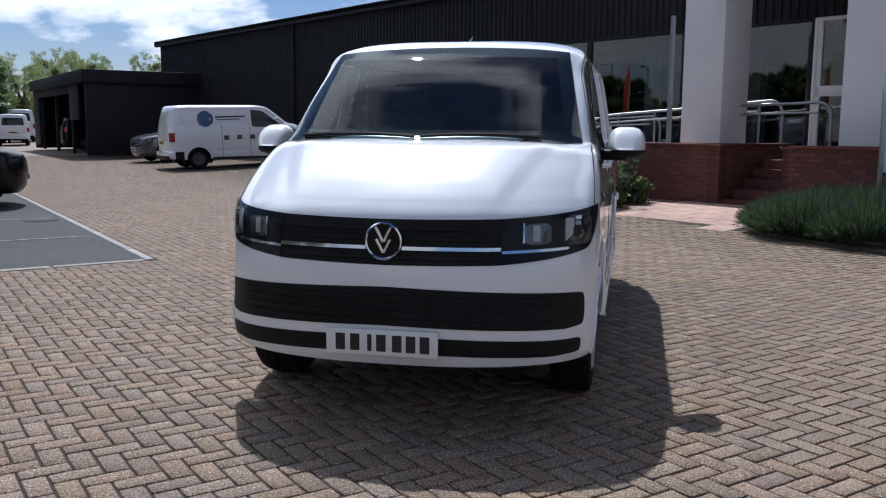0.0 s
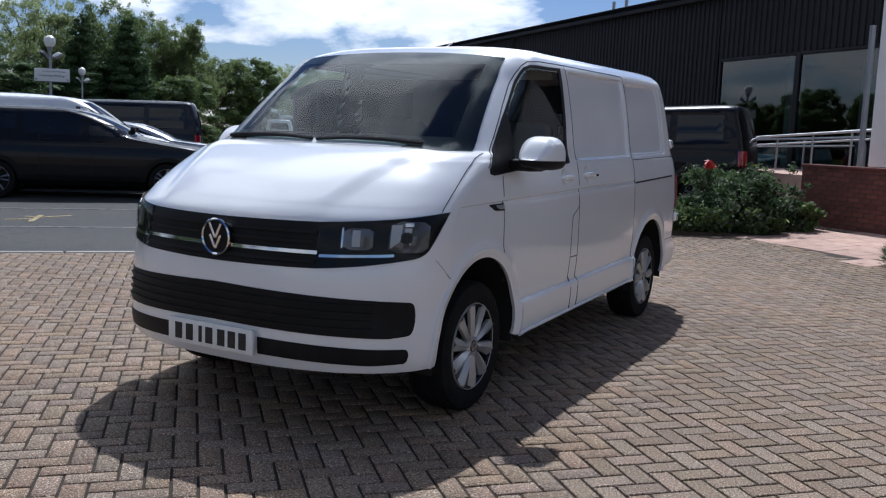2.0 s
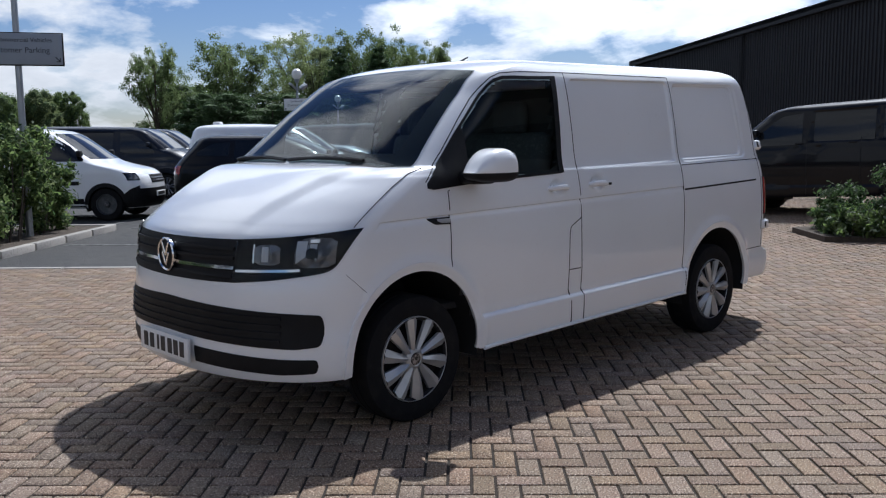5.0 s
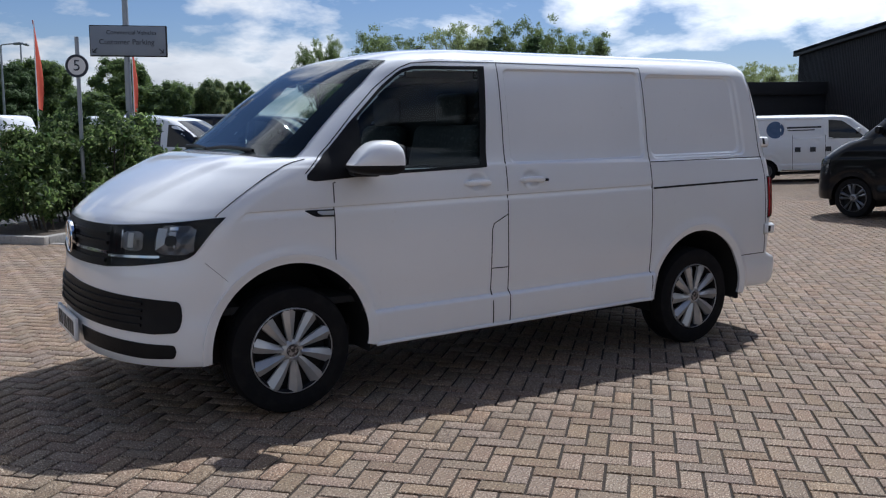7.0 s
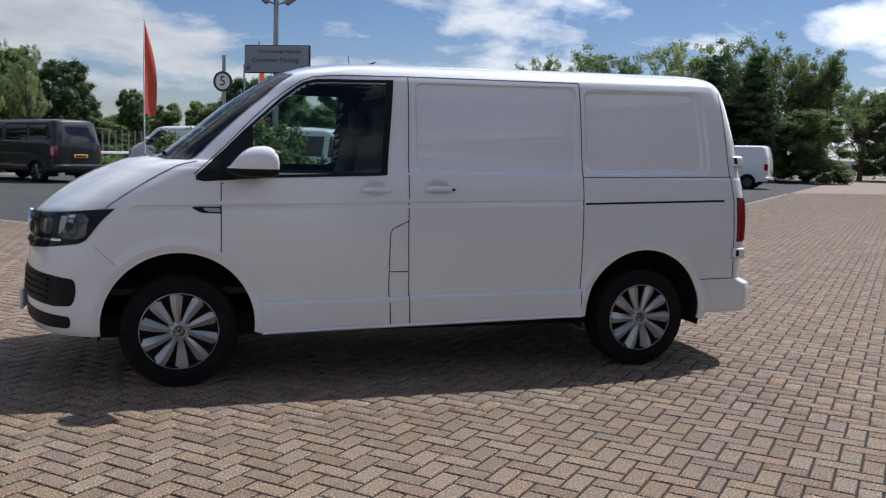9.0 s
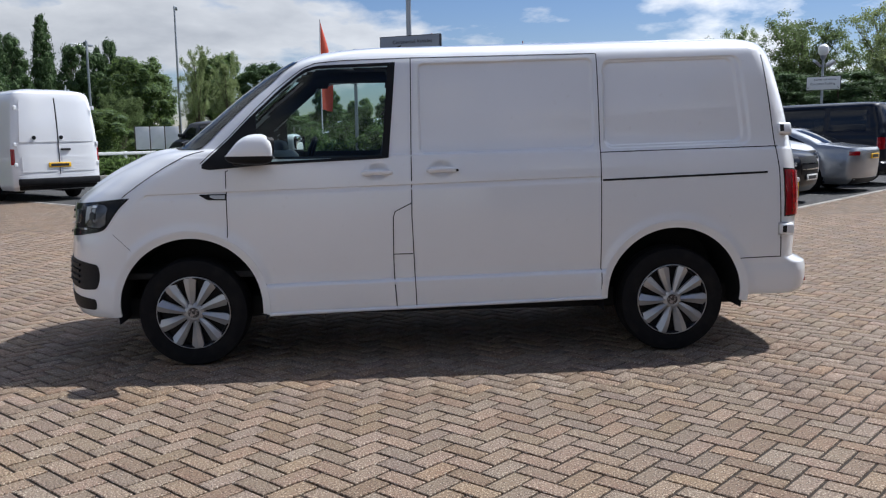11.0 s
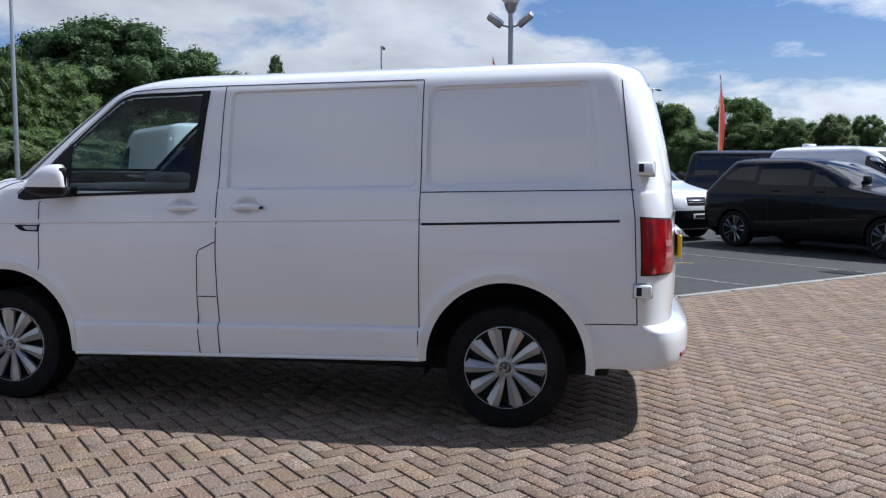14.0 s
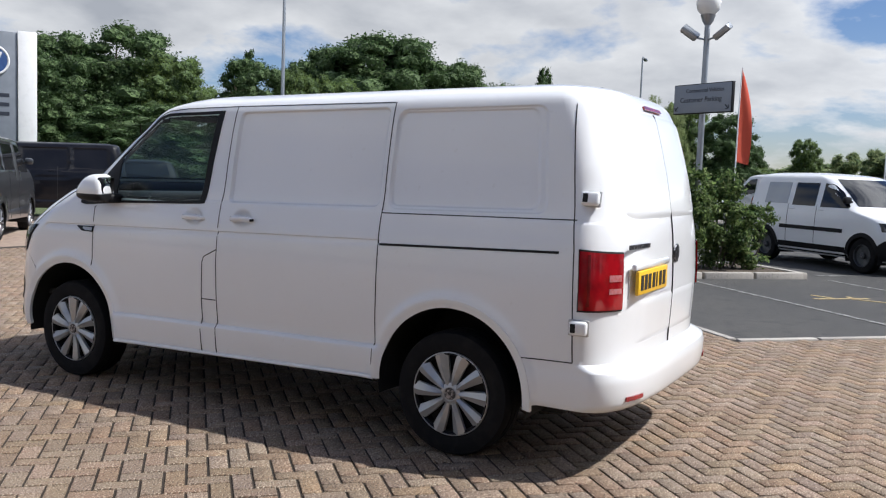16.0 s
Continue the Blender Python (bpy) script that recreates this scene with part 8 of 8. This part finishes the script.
def gate():
    """Wire fence and gate across the end of the drive."""
    g = empty("fence", None, "grey wire mesh fence and gate at the end of the drive", "fence")
    p, q = Vector((-58.0, 39.0, 0)), Vector((-44.0, 57.0, 0))
    d = q - p
    for k in range(10):
        c = p + d * k / 9
        add("post", bag("fence_post", *tube([(c.x, c.y, 0), (c.x, c.y, 2.3)], 0.05, 6), STEEL), g)
    wires = [tube([p + Vector((0, 0, z)), q + Vector((0, 0, z))], 0.012, 4) for z in np.linspace(0.15, 2.15, 9)]
    wires += [tube([p + d * t, p + d * t + Vector((0, 0, 2.15))], 0.008, 4) for t in np.linspace(0, 1, 90)]
    add("mesh", bag("fence_mesh", *join(wires), STEEL), g, kind="stuff")


gate()


def palings():
    """A short run of pale palings by the verge."""
    r = empty("paling_fence", pose(-40.05, -2.2, 0, 0, 0, 92), "short run of pale timber palings", "fence")
    for z in (0.5, 1.45):
        add("rail", boxm("paling_rail", (2.7, 0.03, 0.07), (0, 0.03, z), BARK, 0.004), r)
    me = boxm("paling", (0.08, 0.025, 1.85), (0, 0, 0.925), KERB, 0.004, 1)
    for k in range(9):
        add("paling", me, r, pose(-1.2 + 0.3 * k, 0, 0))


palings()


def pylon():
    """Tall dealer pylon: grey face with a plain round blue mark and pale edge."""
    t = empty("pylon_sign", pose(-13.7, -21.5, 0, 0, 0, -34), "tall grey pylon sign with a round blue mark", "sign")
    add("panel", boxm("pylon_panel", (1.7, 0.35, 5.65), (0.86, 0, 2.83), SIGN_GREY, 0.02), t)
    add("edge", boxm("pylon_edge", (0.57, 0.42, 5.7), (-0.285, 0.02, 2.85), SIGN_WHITE, 0.02), t)
    for k in range(3):
        add("panel_bar", boxm("panel_bar", (1.3, 0.01, 0.12), (0.9, 0.178, 3.6 - 0.3 * k), SIGN_INK, 0.002, 1), t)
    vs, fs = lathe([(0.46, -0.01), (0.46, 0.03), (0.0005, 0.04)], 32)
    up = lambda vs: [(v[1] + 0.72, v[0] + 0.19, v[2] + 4.7) for v in vs]
    add("round_mark", bag("round_mark", up(vs), [f[::-1] for f in fs], mat("mark_blue", (0.03, 0.07, 0.20), 0.4, spots=[(6, (0.04, 0.09, 0.24), 0.4, 0.7)])), t)
    vs, fs = lathe([(0.46, 0.0), (0.49, 0.03), (0.46, 0.05), (0.42, 0.035)], 32)
    add("round_rim", bag("round_rim", up(vs), [f[::-1] for f in fs], SIGN_WHITE), t)
    for s in (-1, 1):
        add("mark_bar", boxm("mark_bar", (0.06, 0.02, 0.6), (0, 0, 0), SIGN_WHITE, 0.004, 1), t, pose(0.72 + s * 0.13, 0.235, 4.7, 0, s * 22, 0))


pylon()
pavers()
